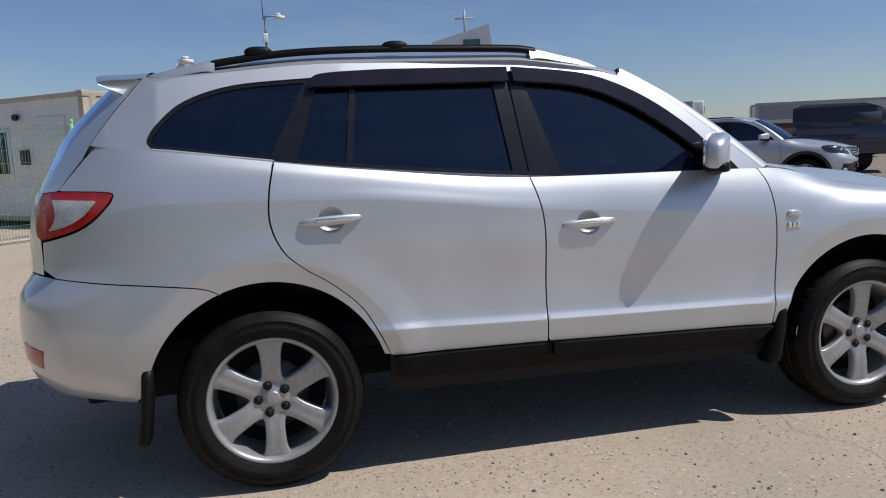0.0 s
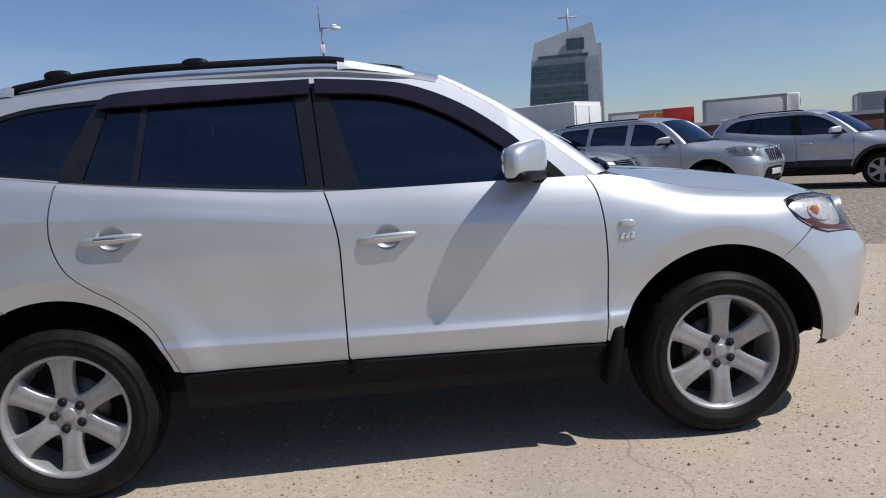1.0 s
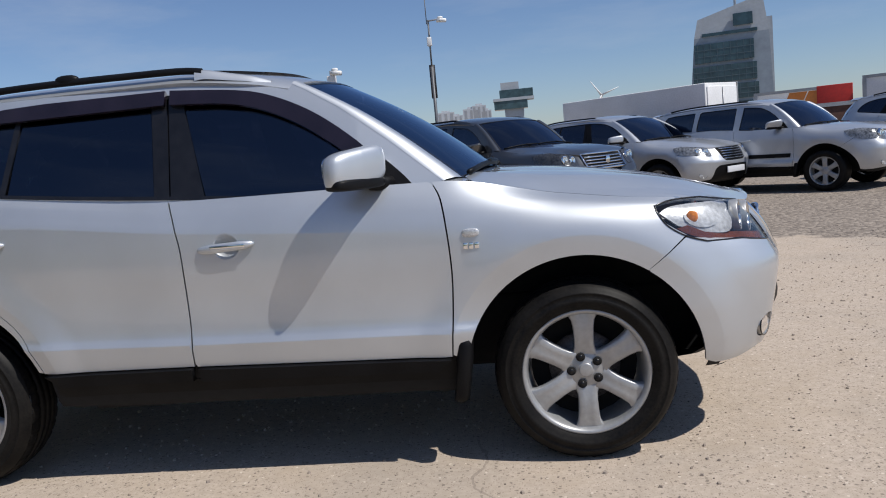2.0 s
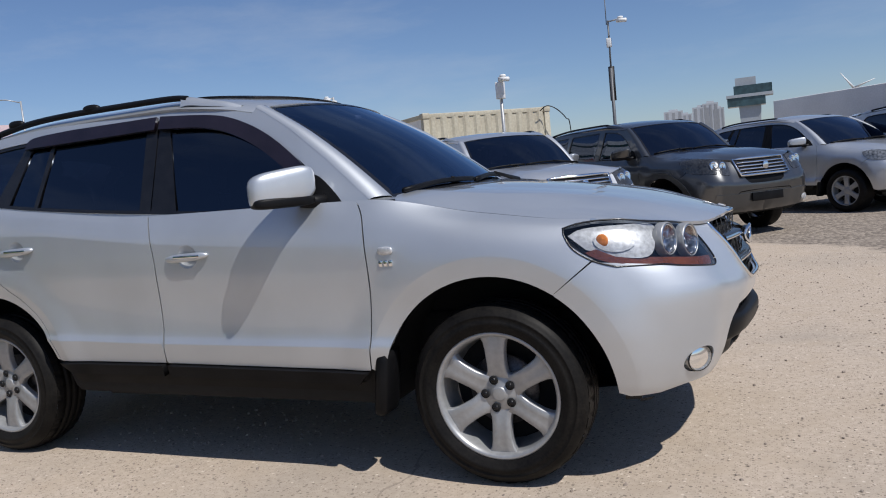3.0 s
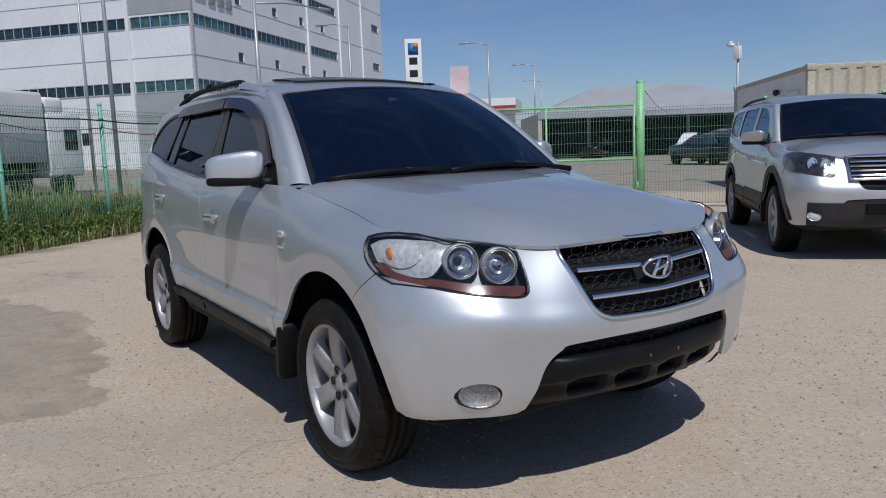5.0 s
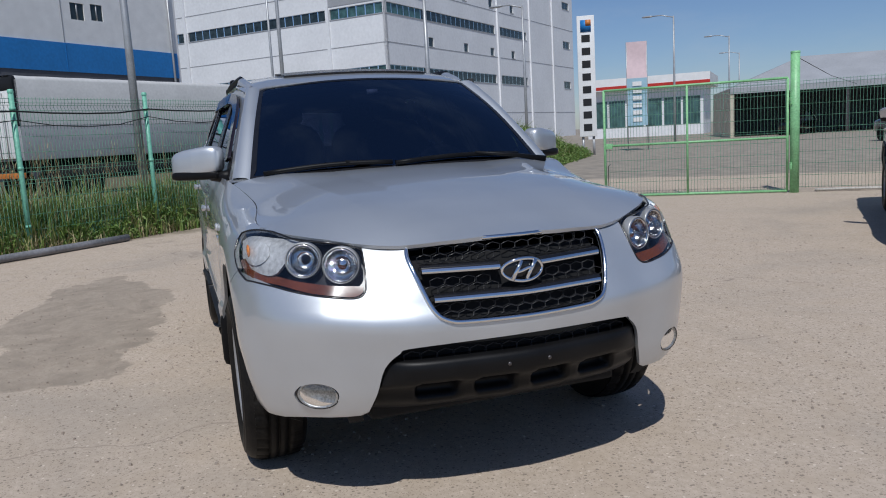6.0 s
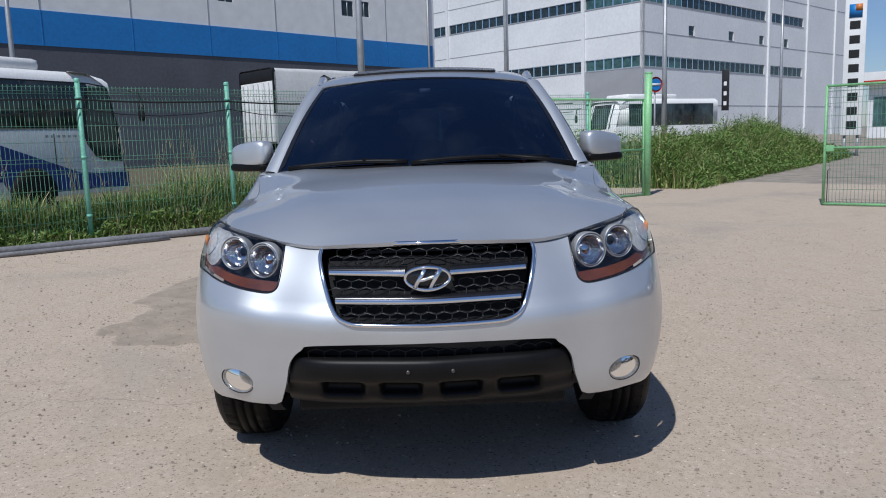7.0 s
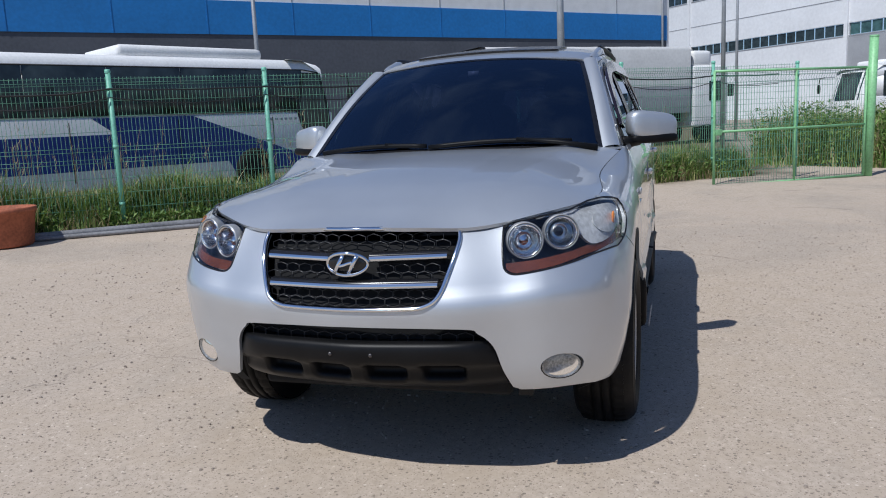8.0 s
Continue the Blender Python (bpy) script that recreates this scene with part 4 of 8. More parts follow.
        if boxy:
            belt_z = lambda a, b, up, n=10: [(x, float(BELT(x)) + up) for x in np.linspace(a, b, n)]
            lights = {
                "front_pane": np.concatenate((rounded([(0.63, 1.165), (0.57, 1.265), (0.42, 1.395), (0.22, 1.512), (0.06, 1.57), (-0.185, 1.597)], 4), belt_z(-0.175, 0.58, 0.018))),
                "rear_pane": np.concatenate((straight([(-0.30, 1.600), (-0.93, 1.596)], 0.1), rounded([(-0.965, 1.57), (-1.02, 1.36), (-1.03, 1.275)], 3), belt_z(-0.99, -0.285, 0.022))),
                "quarter_pane": np.concatenate((straight([(-1.06, 1.594), (-1.40, 1.580)], 0.1), rounded([(-1.52, 1.562), (-1.60, 1.51), (-1.655, 1.42), (-1.66, 1.37)], 3), belt_z(-1.62, -1.12, 0.026)))}
            panel("cabin_frame", turn(frame), surf=surf, gap=0.0, holes=[turn(q) for q in lights.values()], thick=0.02)
            for name, q in lights.items():
                part("window_seal", sheet(turn(q), surf, 0.08, 0.0005, holes=[turn(shrink(q, 0.014))], proud=-0.004), M_TRIM, car)
                panel(name, turn(shrink(q, 0.008)), M_GLASS, surf=surf, gap=0.0, proud=-0.010, thick=0.004, res=0.08, label="dark tinted side window").visible_shadow = False
        else:
            panel("cabin_frame", turn(frame), surf=surf, gap=0.0, holes=[turn(dlo)], thick=0.02)
            rim = sheet(turn(dlo), surf, 0.08 if not main else 0.05, 0.0005, holes=[turn(shrink(dlo, 0.016))], proud=-0.004)
            part("window_seal", rim, M_TRIM, car)
        if main:
            edge3 = surf(turn(dlo[14:-2]))
            part("window_edge", tube([tuple(p) for p in edge3[50:]], 0.0042, 6), paint, car)
        front_arc = rounded([(0.56, 1.14), (0.52, 1.28), (0.40, 1.39), (0.25, 1.485), (0.10, 1.545), (-0.05, 1.572), (-0.23, 1.588)], 5)
        lowz = lambda a, b, n=10: [(x, float(BELT(x)) + 0.014) for x in np.linspace(a, b, n)]
        shapes = {
            "front_pane": np.concatenate((front_arc, straight([(-0.23, 1.58), (-0.13, 1.18)]), lowz(-0.12, 0.54))),
            "rear_pane": np.concatenate((straight([(-0.375, 1.592), (-0.935, 1.591)]), straight([(-0.945, 1.57), (-0.985, 1.26)]), lowz(-0.98, -0.34))),
            "vent_pane": np.concatenate((straight([(-0.965, 1.591), (-1.085, 1.585)]), straight([(-1.095, 1.57), (-1.19, 1.29)]), lowz(-1.19, -1.015))),
            "quarter_pane": np.concatenate((straight([(-1.14, 1.58), (-1.16, 1.581)]), rounded([(-1.20, 1.579), (-1.42, 1.556), (-1.583, 1.504), (-1.68, 1.428), (-1.722, 1.368), (-1.70, 1.346)], 5), lowz(-1.68, -1.30, 12)))}
        for name, q in ({} if boxy else shapes).items():
            ob = panel(name, turn(q), M_GLASS, surf=surf, gap=0.0, proud=-0.010, thick=0.004, res=0.08, label="dark tinted side window")
            ob.visible_shadow = main
        pil = [np.concatenate((straight([(-0.235, 1.59), (-0.2955, 1.60)]), straight([(-0.2645, 1.17), (-0.12, 1.168)]))),
               np.concatenate((straight([(-0.30, 1.60), (-0.37, 1.596)]), straight([(-0.335, 1.18), (-0.268, 1.172)]))),
               np.concatenate((straight([(-0.937, 1.593), (-0.963, 1.592)]), straight([(-1.013, 1.255), (-0.984, 1.253)]))),
               np.concatenate((straight([(-1.088, 1.588), (-1.142, 1.582)]), straight([(-1.30, 1.285), (-1.195, 1.272)])))]
        q = np.concatenate((straight([(-0.22, 1.59), (-0.385, 1.592)]), straight([(-0.35, 1.18), (-0.12, 1.168)])))
        if not boxy:
            panel("pillar_core", turn(q), M_DARK, surf=surf, gap=0.0, proud=-0.012, res=0.08, thick=0.02)
        for q in ([] if boxy else pil):
            panel("door_pillar", turn(q), M_TRIM if main else M_PLASTIC, surf=surf, gap=0.001, proud=-0.001, res=0.08, thick=0.012)
        q = np.concatenate((rounded([(0.725, 1.150), (0.685, 1.195), (0.61, 1.262), (0.55, 1.282)], 4), straight([(0.55, 1.14), (0.60, 1.136), (0.70, 1.140)])))
        panel("mirror_sail", turn(q), M_PLASTIC, surf=surf, gap=0.0, proud=0.004, res=0.05)
        if main:
            bar = [(x, float(BELT(x)) + 0.004) for x in np.linspace(0.60, -1.28, 30)]
            strip = np.concatenate((bar, [(x, z + 0.014) for x, z in bar[::-1]]))
            panel("belt_strip", turn(strip), M_TRIM, surf=surf, gap=0.0, proud=0.008, res=0.06)
            visor = rounded([(0.60, 1.245), (0.49, 1.352), (0.33, 1.468), (0.16, 1.550), (0.0, 1.590), (-0.28, 1.616)], 6)
            inner = rounded([(-0.278, 1.555), (-0.05, 1.538), (0.11, 1.50), (0.27, 1.425), (0.42, 1.325), (0.545, 1.225)], 6)
            panel("rain_visor", turn(np.concatenate((visor, inner))), M_VISOR, surf=surf, gap=0.0, proud=0.022, thick=0.016, res=0.05, label="smoked plastic rain visor")
            visor = np.concatenate((straight([(-0.30, 1.616), (-0.80, 1.614)]), rounded([(-0.85, 1.613), (-1.05, 1.603), (-1.115, 1.585), (-1.13, 1.545)], 4), straight([(-1.08, 1.548), (-0.302, 1.556)])))
            panel("rain_visor", turn(visor), M_VISOR, surf=surf, gap=0.0, proud=0.022, thick=0.016, res=0.05, label="smoked plastic rain visor")
        # roof rail
        if rails:
            line = [(x, side * (float(ROOF_W(x)) - 0.035), float(ROOF_C(x)) - 0.055 + h) for x, h in ((-1.52, 0.004), (-1.45, 0.012), (-1.2, 0.020), (-0.9, 0.024), (-0.5, 0.024), (-0.25, 0.022), (-0.15, 0.018))]
            line = rounded(line, 5)
            bar = [[(x, y + side * a, z + b) for a, b in ((-0.018, -0.008), (-0.014, 0.012), (0.0, 0.02), (0.014, 0.010), (0.018, -0.008), (-0.018, -0.008))] for x, y, z in line]
            rail = part("roof_rail", grid_mesh(bar), M_PLASTIC, car, "black roof rail with silver ends")
            for x in ((-1.31, -0.76) if main else ()):
                part("rail_foot", blob(x, side * (float(ROOF_W(x)) - 0.04), float(ROOF_C(x)) - 0.016, 0.055, 0.022, 0.024, 2.4, 18, 8), M_PLASTIC, rail)
            for x0, x1, h0 in ((-0.18, 0.14, 0.015), (-1.48, -1.74, 0.012)):
                line = [(x0 + (x1 - x0) * t, side * (float(ROOF_W(x0 + (x1 - x0) * t)) - 0.037 - 0.012 * t), float(ROOF_C(x0 + (x1 - x0) * t)) - 0.055 + h) for t, h in ((0, h0), (0.15, h0 + 0.004), (0.45, h0 * 0.8), (0.75, h0 * 0.42), (1.0, -0.004))]
                line = rounded(line, 5)
                n = len(line)
                cap = [[(x, y + side * a * (1.15 - 0.3 * i / n), z + b * (1.1 - 0.7 * i / n)) for a, b in ((-0.024, -0.03), (-0.020, -0.002), (-0.011, 0.010), (0.004, 0.013), (0.016, 0.004), (0.026, -0.03))] for i, (x, y, z) in enumerate(line)]
                part("rail_end", grid_mesh(cap), paint, rail)
        # mirror
        turn_m = pose(0.612, side * 0.835, 1.229) @ pose(0, 0, 0, 0, 0, side * 33)
        shell = blob(0, side * 0.148, 0.004, 0.056, 0.140, 0.074, 4.0)
        vs = [(x + 0.02 * (abs(y) / 0.28) ** 2 * (-1 if x > 0 else 0), y, z - 0.012 * (abs(y) - 0.15) / 0.1) for x, y, z in shell[0]]
        mir = part("door_mirror", move((vs, shell[1]), turn_m), paint, car)
        lowm = blob(-0.002, side * 0.148, -0.056, 0.054, 0.134, 0.024, 4.0)
        part("mirror_base", move(join(lowm, tube([(0.0, side * 0.07, -0.06), (0.0, side * 0.01, -0.068), (-0.005, side * -0.05, -0.075)], [0.028, 0.03, 0.045], 12)), turn_m), M_PLASTIC, mir)
        part("mirror_glass", move(blob(-0.050, side * 0.152, 0.004, 0.009, 0.118, 0.055, 4.0), turn_m), M_CHROME, mir)
        # handles
        for pan, h in ((fd, hf), (rd, hr)):
            c = flank(both(h[None], side))[0]
            if main:
                bowl = lathe([(0.0, -0.024), (0.03, -0.020), (0.048, -0.008), (0.058, 0.0015), (0.060, 0.0005)], 32)
                part("handle_recess", move(bowl, pose(*c) @ (Matrix() if side > 0 else pose(0, 0, 0, 0, 0, 180)) @ Matrix.Diagonal((1, 1, 0.95, 1))), paint, pan)
            hx, hy, hz = c
            hd = blob(hx, hy + side * 0.015, hz, 0.120, 0.013, 0.0185, 2.6, 24, 10)
            hd = ([(x, y - side * 0.012 * (abs(x - hx) / 0.12) ** 4, z + 0.006 * ((x - hx) / 0.12)) for x, y, z in hd[0]], hd[1])
            han = part("door_handle", hd, paint, pan)
            if main:
                part("handle_insert", box(hx - 0.055, hx + 0.088, hy + side * 0.0265 - 0.002, hy + side * 0.0265 + 0.002, hz - 0.002, hz + 0.010, 0.0015), M_CHROME, han, "chrome strip")

    # screens
    outline = np.concatenate((straight([(-0.7, 0.0), (0.7, 0.0)], 0.1), straight([(0.7, 0.06), (0.7, 0.86)], 0.1), straight([(0.66, 0.9), (-0.66, 0.9)], 0.1), straight([(-0.7, 0.86), (-0.7, 0.06)], 0.1)))
    inner = shrink(outline, 0.024)
    panel("windscreen_edge", outline, M_TRIM, surf=screen, gap=0.0, holes=[inner], res=0.08, proud=0.002, thick=0.006)
    ob = panel("windscreen", inner, M_WIND if main else M_GLASS, surf=screen, gap=0.0, res=0.08, thick=0.004, label="dark tinted windscreen")
    for s in (1, -1):
        rows = []
        for t in np.linspace(0, 1, 14):
            a = screen(np.array([[s * 0.70, 0.9 * t]]))[0]
            e = np.array([np.interp(t, [0, 0.3, 0.6, 0.85, 1], [0.85, 0.64, 0.44, 0.29, 0.235]), 0, np.interp(t, [0, 0.3, 0.6, 0.85, 1], [1.150, 1.328, 1.482, 1.575, 1.604])])
            e = house(np.array([[-s * e[0], e[2]]]), s)[0]
            mid = (a + e) / 2 + np.array([0.012, s * 0.012, 0.012])
            rows.append([tuple(a + (0, 0, 0.002)), tuple(a * 0.65 + mid * 0.35 + (0.004, 0, 0.006)), tuple(mid), tuple(e * 0.65 + mid * 0.35 + (0.002, s * 0.004, 0.004)), tuple(e + np.array((0, s * 0.001, 0)))])
        part("windscreen_pillar", grid_mesh(rows), paint, car)
    for s in (1, -1):
        base = screen(np.array([[s * 0.70, 0.0]]))[0]
        foot = house(np.array([[-s * 0.85, 1.150]]), s)[0]
        wst = flank(both(waist(0.81, 0.95, 6), s)) - (0, 0, 0.002)
        hd = hood(np.array([(0.955, s * 0.70), (0.95, s * 0.735), (0.952, s * 0.775)])) - (0, 0, 0.004)
        fill = [[tuple(base + (0.0, 0, 0.0)), tuple((base + foot) / 2 + (0.01, 0, 0.006)), tuple(foot), tuple(wst[1])], [tuple((base + hd[0]) / 2), tuple((base + foot + hd[1] * 2) / 4 + (0, 0, 0.004)), tuple((foot + hd[2]) / 2), tuple(wst[3])], [tuple(hd[0]), tuple(hd[1]), tuple(hd[2]), tuple(wst[5])]]
        part("cowl_corner", grid_mesh(fill), paint, car)
    cowl = [[(x, y, z - 0.02) for y in np.linspace(-0.74, 0.74, 13) for x, z in ((1.06 - 0.12 * abs(y / 0.74) ** 2.2 + dx, 1.162 - 0.012 * (y / 0.74) ** 2 + dz),)] for dx, dz in ((-0.03, 0.005), (0.0, -0.02), (0.06, -0.02))]
    part("cowl", grid_mesh(cowl), M_PLASTIC, car)
    # tailgate: one skin from the bumper to the spoiler, the rear window let into it
    def gate(z, s):
        if z < 1.195:
            e = flank(find(-2.152 if z < 1.02 else -2.166 if z < 1.12 else round(-2.166 + (z - 1.12) * 0.5, 4), round(z, 4))[None])[0]
        else:
            x = float(np.interp(z, [1.20, 1.312, 1.36, 1.412, 1.502, 1.612], [-2.066, -1.970, -1.942, -1.906, -1.834, -1.739]))
            e = (x, float(np.interp(z, [1.20, 1.28, 1.36, 1.412, 1.502, 1.612], [0.751, 0.760, 0.757, 0.750, 0.731, 0.700])), z)
        xc = float(np.interp(z, [0.885, 1.05, 1.20, 1.30, 1.37, 1.42, 1.52, 1.615], [-2.300, -2.285, -2.238, -2.19, -2.152, -2.115, -2.02, -1.915]))
        return e[0] + (xc - e[0]) * (1 - abs(s) ** 3.2), s * abs(e[1]), z

    wide = np.concatenate((np.linspace(-1, -0.8, 9)[:-1], np.linspace(-0.8, 0.8, 13), np.linspace(0.8, 1, 9)[1:]))
    low_z = [0.888, 0.93, 1.0, 1.015, 1.05, 1.12, 1.15, 1.18, 1.194, 1.2, 1.23, 1.26, 1.275]
    top_z = [1.275, 1.312, 1.354, 1.356, 1.38, 1.43, 1.48, 1.53, 1.57, 1.60]
    gate_geo = [grid_mesh([[gate(z, t) for t in wide] for z in low_z])]
    for s0, s1 in ((-1.0, -0.8), (0.8, 1.0)):
        gate_geo.append(grid_mesh([[gate(z, t) for t in np.linspace(s0, s1, 9)] for z in top_z]))
    tg = part("tailgate", join(*gate_geo), paint, car)
    part("rear_screen", grid_mesh([[gate(z, t) for t in np.linspace(-0.8, 0.8, 17)] for z in top_z]), M_GLASS, tg, "dark rear window")
    rows = []
    for y in np.linspace(-0.685, 0.685, 25):
        f = abs(y) / 0.685
        zt, back = 1.668 - 0.038 * f ** 2 - 0.022 * f ** 8, 0.075 * (1 - f ** 2)
        rows.append([(-1.728 - 0.004 * f, y, zt), (-1.79 - back * 0.4, y, zt - 0.004), (-1.875 - back, y, zt - 0.006), (-1.905 - back, y, zt - 0.012), (-1.907 - back, y, zt - 0.018), (-1.895 - back, y, zt - 0.024), (-1.855 - back * 0.8, y, zt - 0.042), (-1.79 - back * 0.3, y, zt - 0.072), (-1.742, y, zt - 0.055)])
    ends = [tuple(range(9)), tuple(24 * 9 + i for i in range(9))[::-1]]
    g = grid_mesh(rows)
    part("spoiler", (g[0], g[1] + ends), paint, car)

    # lamps
    for side in (1, -1):
        hq = np.concatenate((hl_low, fq([(0.53, 0.946), (0.62, 0.962), (0.72, 0.978)], 4), trace([(1.84, 0.997), (1.76, 0.999), (1.70, 0.995), (1.652, 0.983)], n=4)))
        if main:
            bed = panel("headlamp", both(hq, side), M_LAMPBLACK, res=0.025, proud=-0.068, thick=0.004, gap=0.001, label="clear headlamp with round reflectors and amber strip")
            ob = panel("headlamp_lens", both(hq, side), M_CLEAR, bed, res=0.03, gap=0.002, thick=0.01)
            ob.visible_shadow = False
            edge3 = flank(both(hq, side))
            part("headlamp_seal", tube([tuple(p) for p in edge3], 0.0035, 6, True), M_TRIM, bed)
            strip = np.concatenate((trace([(1.73, 0.895), (1.77, 0.87), (1.85, 0.84)], n=4), fq([(0.78, 0.832), (0.70, 0.812), (0.62, 0.80), (0.56, 0.793), (0.53, 0.805), (0.525, 0.825)], 4), fq([(0.56, 0.828), (0.64, 0.835), (0.74, 0.85)], 3), trace([(1.84, 0.872), (1.77, 0.905)])))
            panel("amber_strip", both(strip, side), M_AMBER, bed, res=0.04, proud=-0.012, thick=0.02, label="amber reflector strip")
            for y, z, r in ((0.585, 0.888, 0.058), (0.70, 0.908, 0.056)):
                q = find(y, z, "front")
                c = flank(both(q[None], side))[0]
                ax = Vector((0.93, side * 0.34, 0.08)).normalized()
                tm = Matrix.Translation(Vector(c) - ax * 0.012) @ Vector((0, 1, 0)).rotation_difference(ax).to_matrix().to_4x4()
                lamp = part("reflector_bowl", move(lathe([(r * 0.30, -0.055), (r * 0.55, -0.045), (r * 0.8, -0.02), (r * 0.88, 0.0), (r * 0.95, 0.004), (r, 0.0), (r * 1.02, -0.03)], 36), tm), M_BOWL, bed)
                part("lamp_bezel", move(lathe([(r * 1.00, -0.012), (r * 1.02, 0.004), (r * 1.06, 0.005), (r * 1.11, 0.000), (r * 1.12, -0.03)], 36), tm), M_ALLOY, bed, "satin silver bezel")
                part("bulb_lens" if y > 0.6 else "bulb_cap", move(lathe([(0.0, -0.018), (r * 0.3, -0.022), (r * 0.5, -0.032), (r * 0.55, -0.05)], 24), tm), M_CLEAR if y > 0.6 else M_CHROME, lamp)
            turn_q = trace([(1.668, 0.962), (1.72, 0.988), (1.84, 0.990), (1.955, 0.976), (1.972, 0.915), (1.95, 0.862), (1.84, 0.872), (1.735, 0.905)], n=4)
            panel("turn_reflector", both(turn_q, side), M_REFLECT, bed, res=0.02, proud=-0.016, thick=0.012, label="pale silver turn signal reflector")
            ring = [(1.835 + 0.075 * math.cos(a), 0.930 + 0.043 * math.sin(a) - 0.10 * 0.075 * math.cos(a)) for a in np.linspace(0, 2 * math.pi, 17)[:-1]]
            bowl_q = np.array([find(round(u, 5), round(v, 5)) for u, v in ring])
            panel("turn_bowl", both(bowl_q, side), M_REFLECT, bed, res=0.016, proud=-0.011, thick=0.004)
            c = flank(both(find(1.79, 0.930)[None], side))[0]
            part("turn_bulb", blob(c[0], c[1] - side * 0.010, c[2], 0.022, 0.006, 0.024, 2.2, 14, 8), M_TURN, bed, "small orange turn signal bulb")
        else:
            panel("headlamp", both(hq, side), M_LAMPDARK if lower else M_LAMPGREY, res=0.06, proud=0.004, gap=0.002, label="clear headlamp")
        fc = flank(both(fog[None], side))[0]
        ax = Vector((0.86, side * 0.48, -0.05)).normalized()
        tm = Matrix.Translation(Vector(fc) + ax * (0.016 if lower else -0.006)) @ Vector((0, 1, 0)).rotation_difference(ax).to_matrix().to_4x4() @ Matrix.Diagonal((1.0, 1, 1.0, 1))
        asp = Matrix.Diagonal((1.0, 1, 0.63, 1))
        lampf = part("fog_lamp", move(lathe([(0.0, -0.016), (0.04, -0.013), (0.064, -0.003), (0.070, 0.002), (0.074, -0.002), (0.076, -0.03)], 32), tm @ asp), M_FOG if main else M_LENS, car)
        part("fog_lens", move(lathe([(0.0, 0.006), (0.04, 0.004), (0.066, -0.004)], 32), tm @ asp), M_CLEAR if main else M_LENS, lampf).visible_shadow = False
        part("fog_rim", move(tube([(0.074 * math.cos(a), 0.0, 0.074 * math.sin(a)) for a in np.linspace(0, 2 * math.pi, 33)[:-1]], 0.0028, 6, True), tm @ asp), M_TRIM, lampf)

    if main:
        front_dress(car, paint, grille_q, low_half, fq, res)
        inside_fit(car)
        for side in (1, -1):
            c = flank(both(find(0.945, 0.945)[None], side))[0]
            rep = blob(c[0], c[1] + side * 0.004, c[2], 0.034, 0.008, 0.017, 2.8, 20, 10)
            part("side_repeater", rep, M_LENS, car, "clear side repeater lamp")
            b = flank(both(find(0.945, 0.895)[None], side))[0]
            bars = join(*(box(b[0] + k * 0.022 - 0.031, b[0] + k * 0.022 - 0.014, b[1] + side * 0.003 - 0.003, b[1] + side * 0.003 + 0.003, b[2] - 0.012, b[2] + 0.012, 0.002) for k in range(3)))
            part("badge", bars, M_CHROME, car, "small chrome badge")
    else:
        gq = np.concatenate((grille_q, mirrored(grille_q)[::-1][1:-1]))
        panel("grille", gq, M_PLASTIC, proud=-0.01, gap=0.001, res=0.08)
        at = lambda y, z, d=0.0: tuple(flank(find(round(abs(y), 4), round(z, 4), "front")[None] * (1 if y >= 0 else -1, 1))[0] + (d, 0, 0))
        across = lambda h, z, d, n=9: [at(y, z, d) for y in np.linspace(-h, h, n)]
        if grille == "slots":
            part("grille_plate", grid_mesh([across(0.44, z, 0.012, 13) for z in (0.68, 0.80, 0.93)]), paint, car)
            for k in range(7):
                y = -0.315 + 0.105 * k
                sl = part("grille_slot", tube([at(y, 0.72, 0.016), at(y, 0.80, 0.02), at(y, 0.90, 0.016)], 0.032, 8), M_DARK, car)
                ring_q = [at(y + 0.040 * math.cos(a), 0.81 + 0.105 * math.sin(a), 0.03) for a in (2 * math.pi * i / 20 for i in range(20))]
                part("slot_rim", tube(ring_q, 0.007, 5, True), M_CHROME, sl)
        elif lower:
            part("grille_plate", grid_mesh([across(0.41, z, 0.018, 13) for z in (0.77, 0.86, 0.945)]), M_DARK, car)
            frame_q = across(0.40, 0.772, 0.028) + across(0.42, 0.942, 0.028)[::-1]
            part("grille_frame", tube(frame_q, 0.014, 6, True), M_CHROME, car)
            for z in (0.80, 0.834, 0.868, 0.902):
                part("grille_bar", tube(across(0.395, z, 0.03), 0.0095, 6), M_CHROME, car)
            c = at(0, 0.86, 0.04)
            part("emblem", blob(*c, 0.012, 0.05, 0.042, 2.2, 18, 8), M_CHROME, car)
        else:
            for z in (0.73, 0.775, 0.82, 0.865, 0.91):
                part("grille_bar", tube(across(0.31, z, 0.004), 0.010, 6), M_CHROME, car)
        for side in (1, -1):
            for y, z, r in (((0.66, 0.89, 0.075),) if grille == "slots" else ((0.60, 0.885, 0.05), (0.71, 0.90, 0.05))):
                c = Vector(at(side * y, z))
                ax = Vector((0.93, side * 0.34, 0.10)).normalized()
                tm = Matrix.Translation(c + ax * 0.006) @ Vector((0, 1, 0)).rotation_difference(ax).to_matrix().to_4x4()
                part("reflector_bowl", move(lathe([(0.0, -0.004), (r * 0.4, 0.006), (r * 0.7, 0.0), (r * 0.9, 0.010), (r, 0.004), (r * 1.04, -0.02)], 20), tm), M_CHROME, car)
        lowq = np.concatenate((fq([(0.0, 0.618), (0.42, 0.60)]), fq([(0.49, 0.53), (0.525, 0.385)]), fq([(0.5, 0.35), (0.0, 0.34)])))
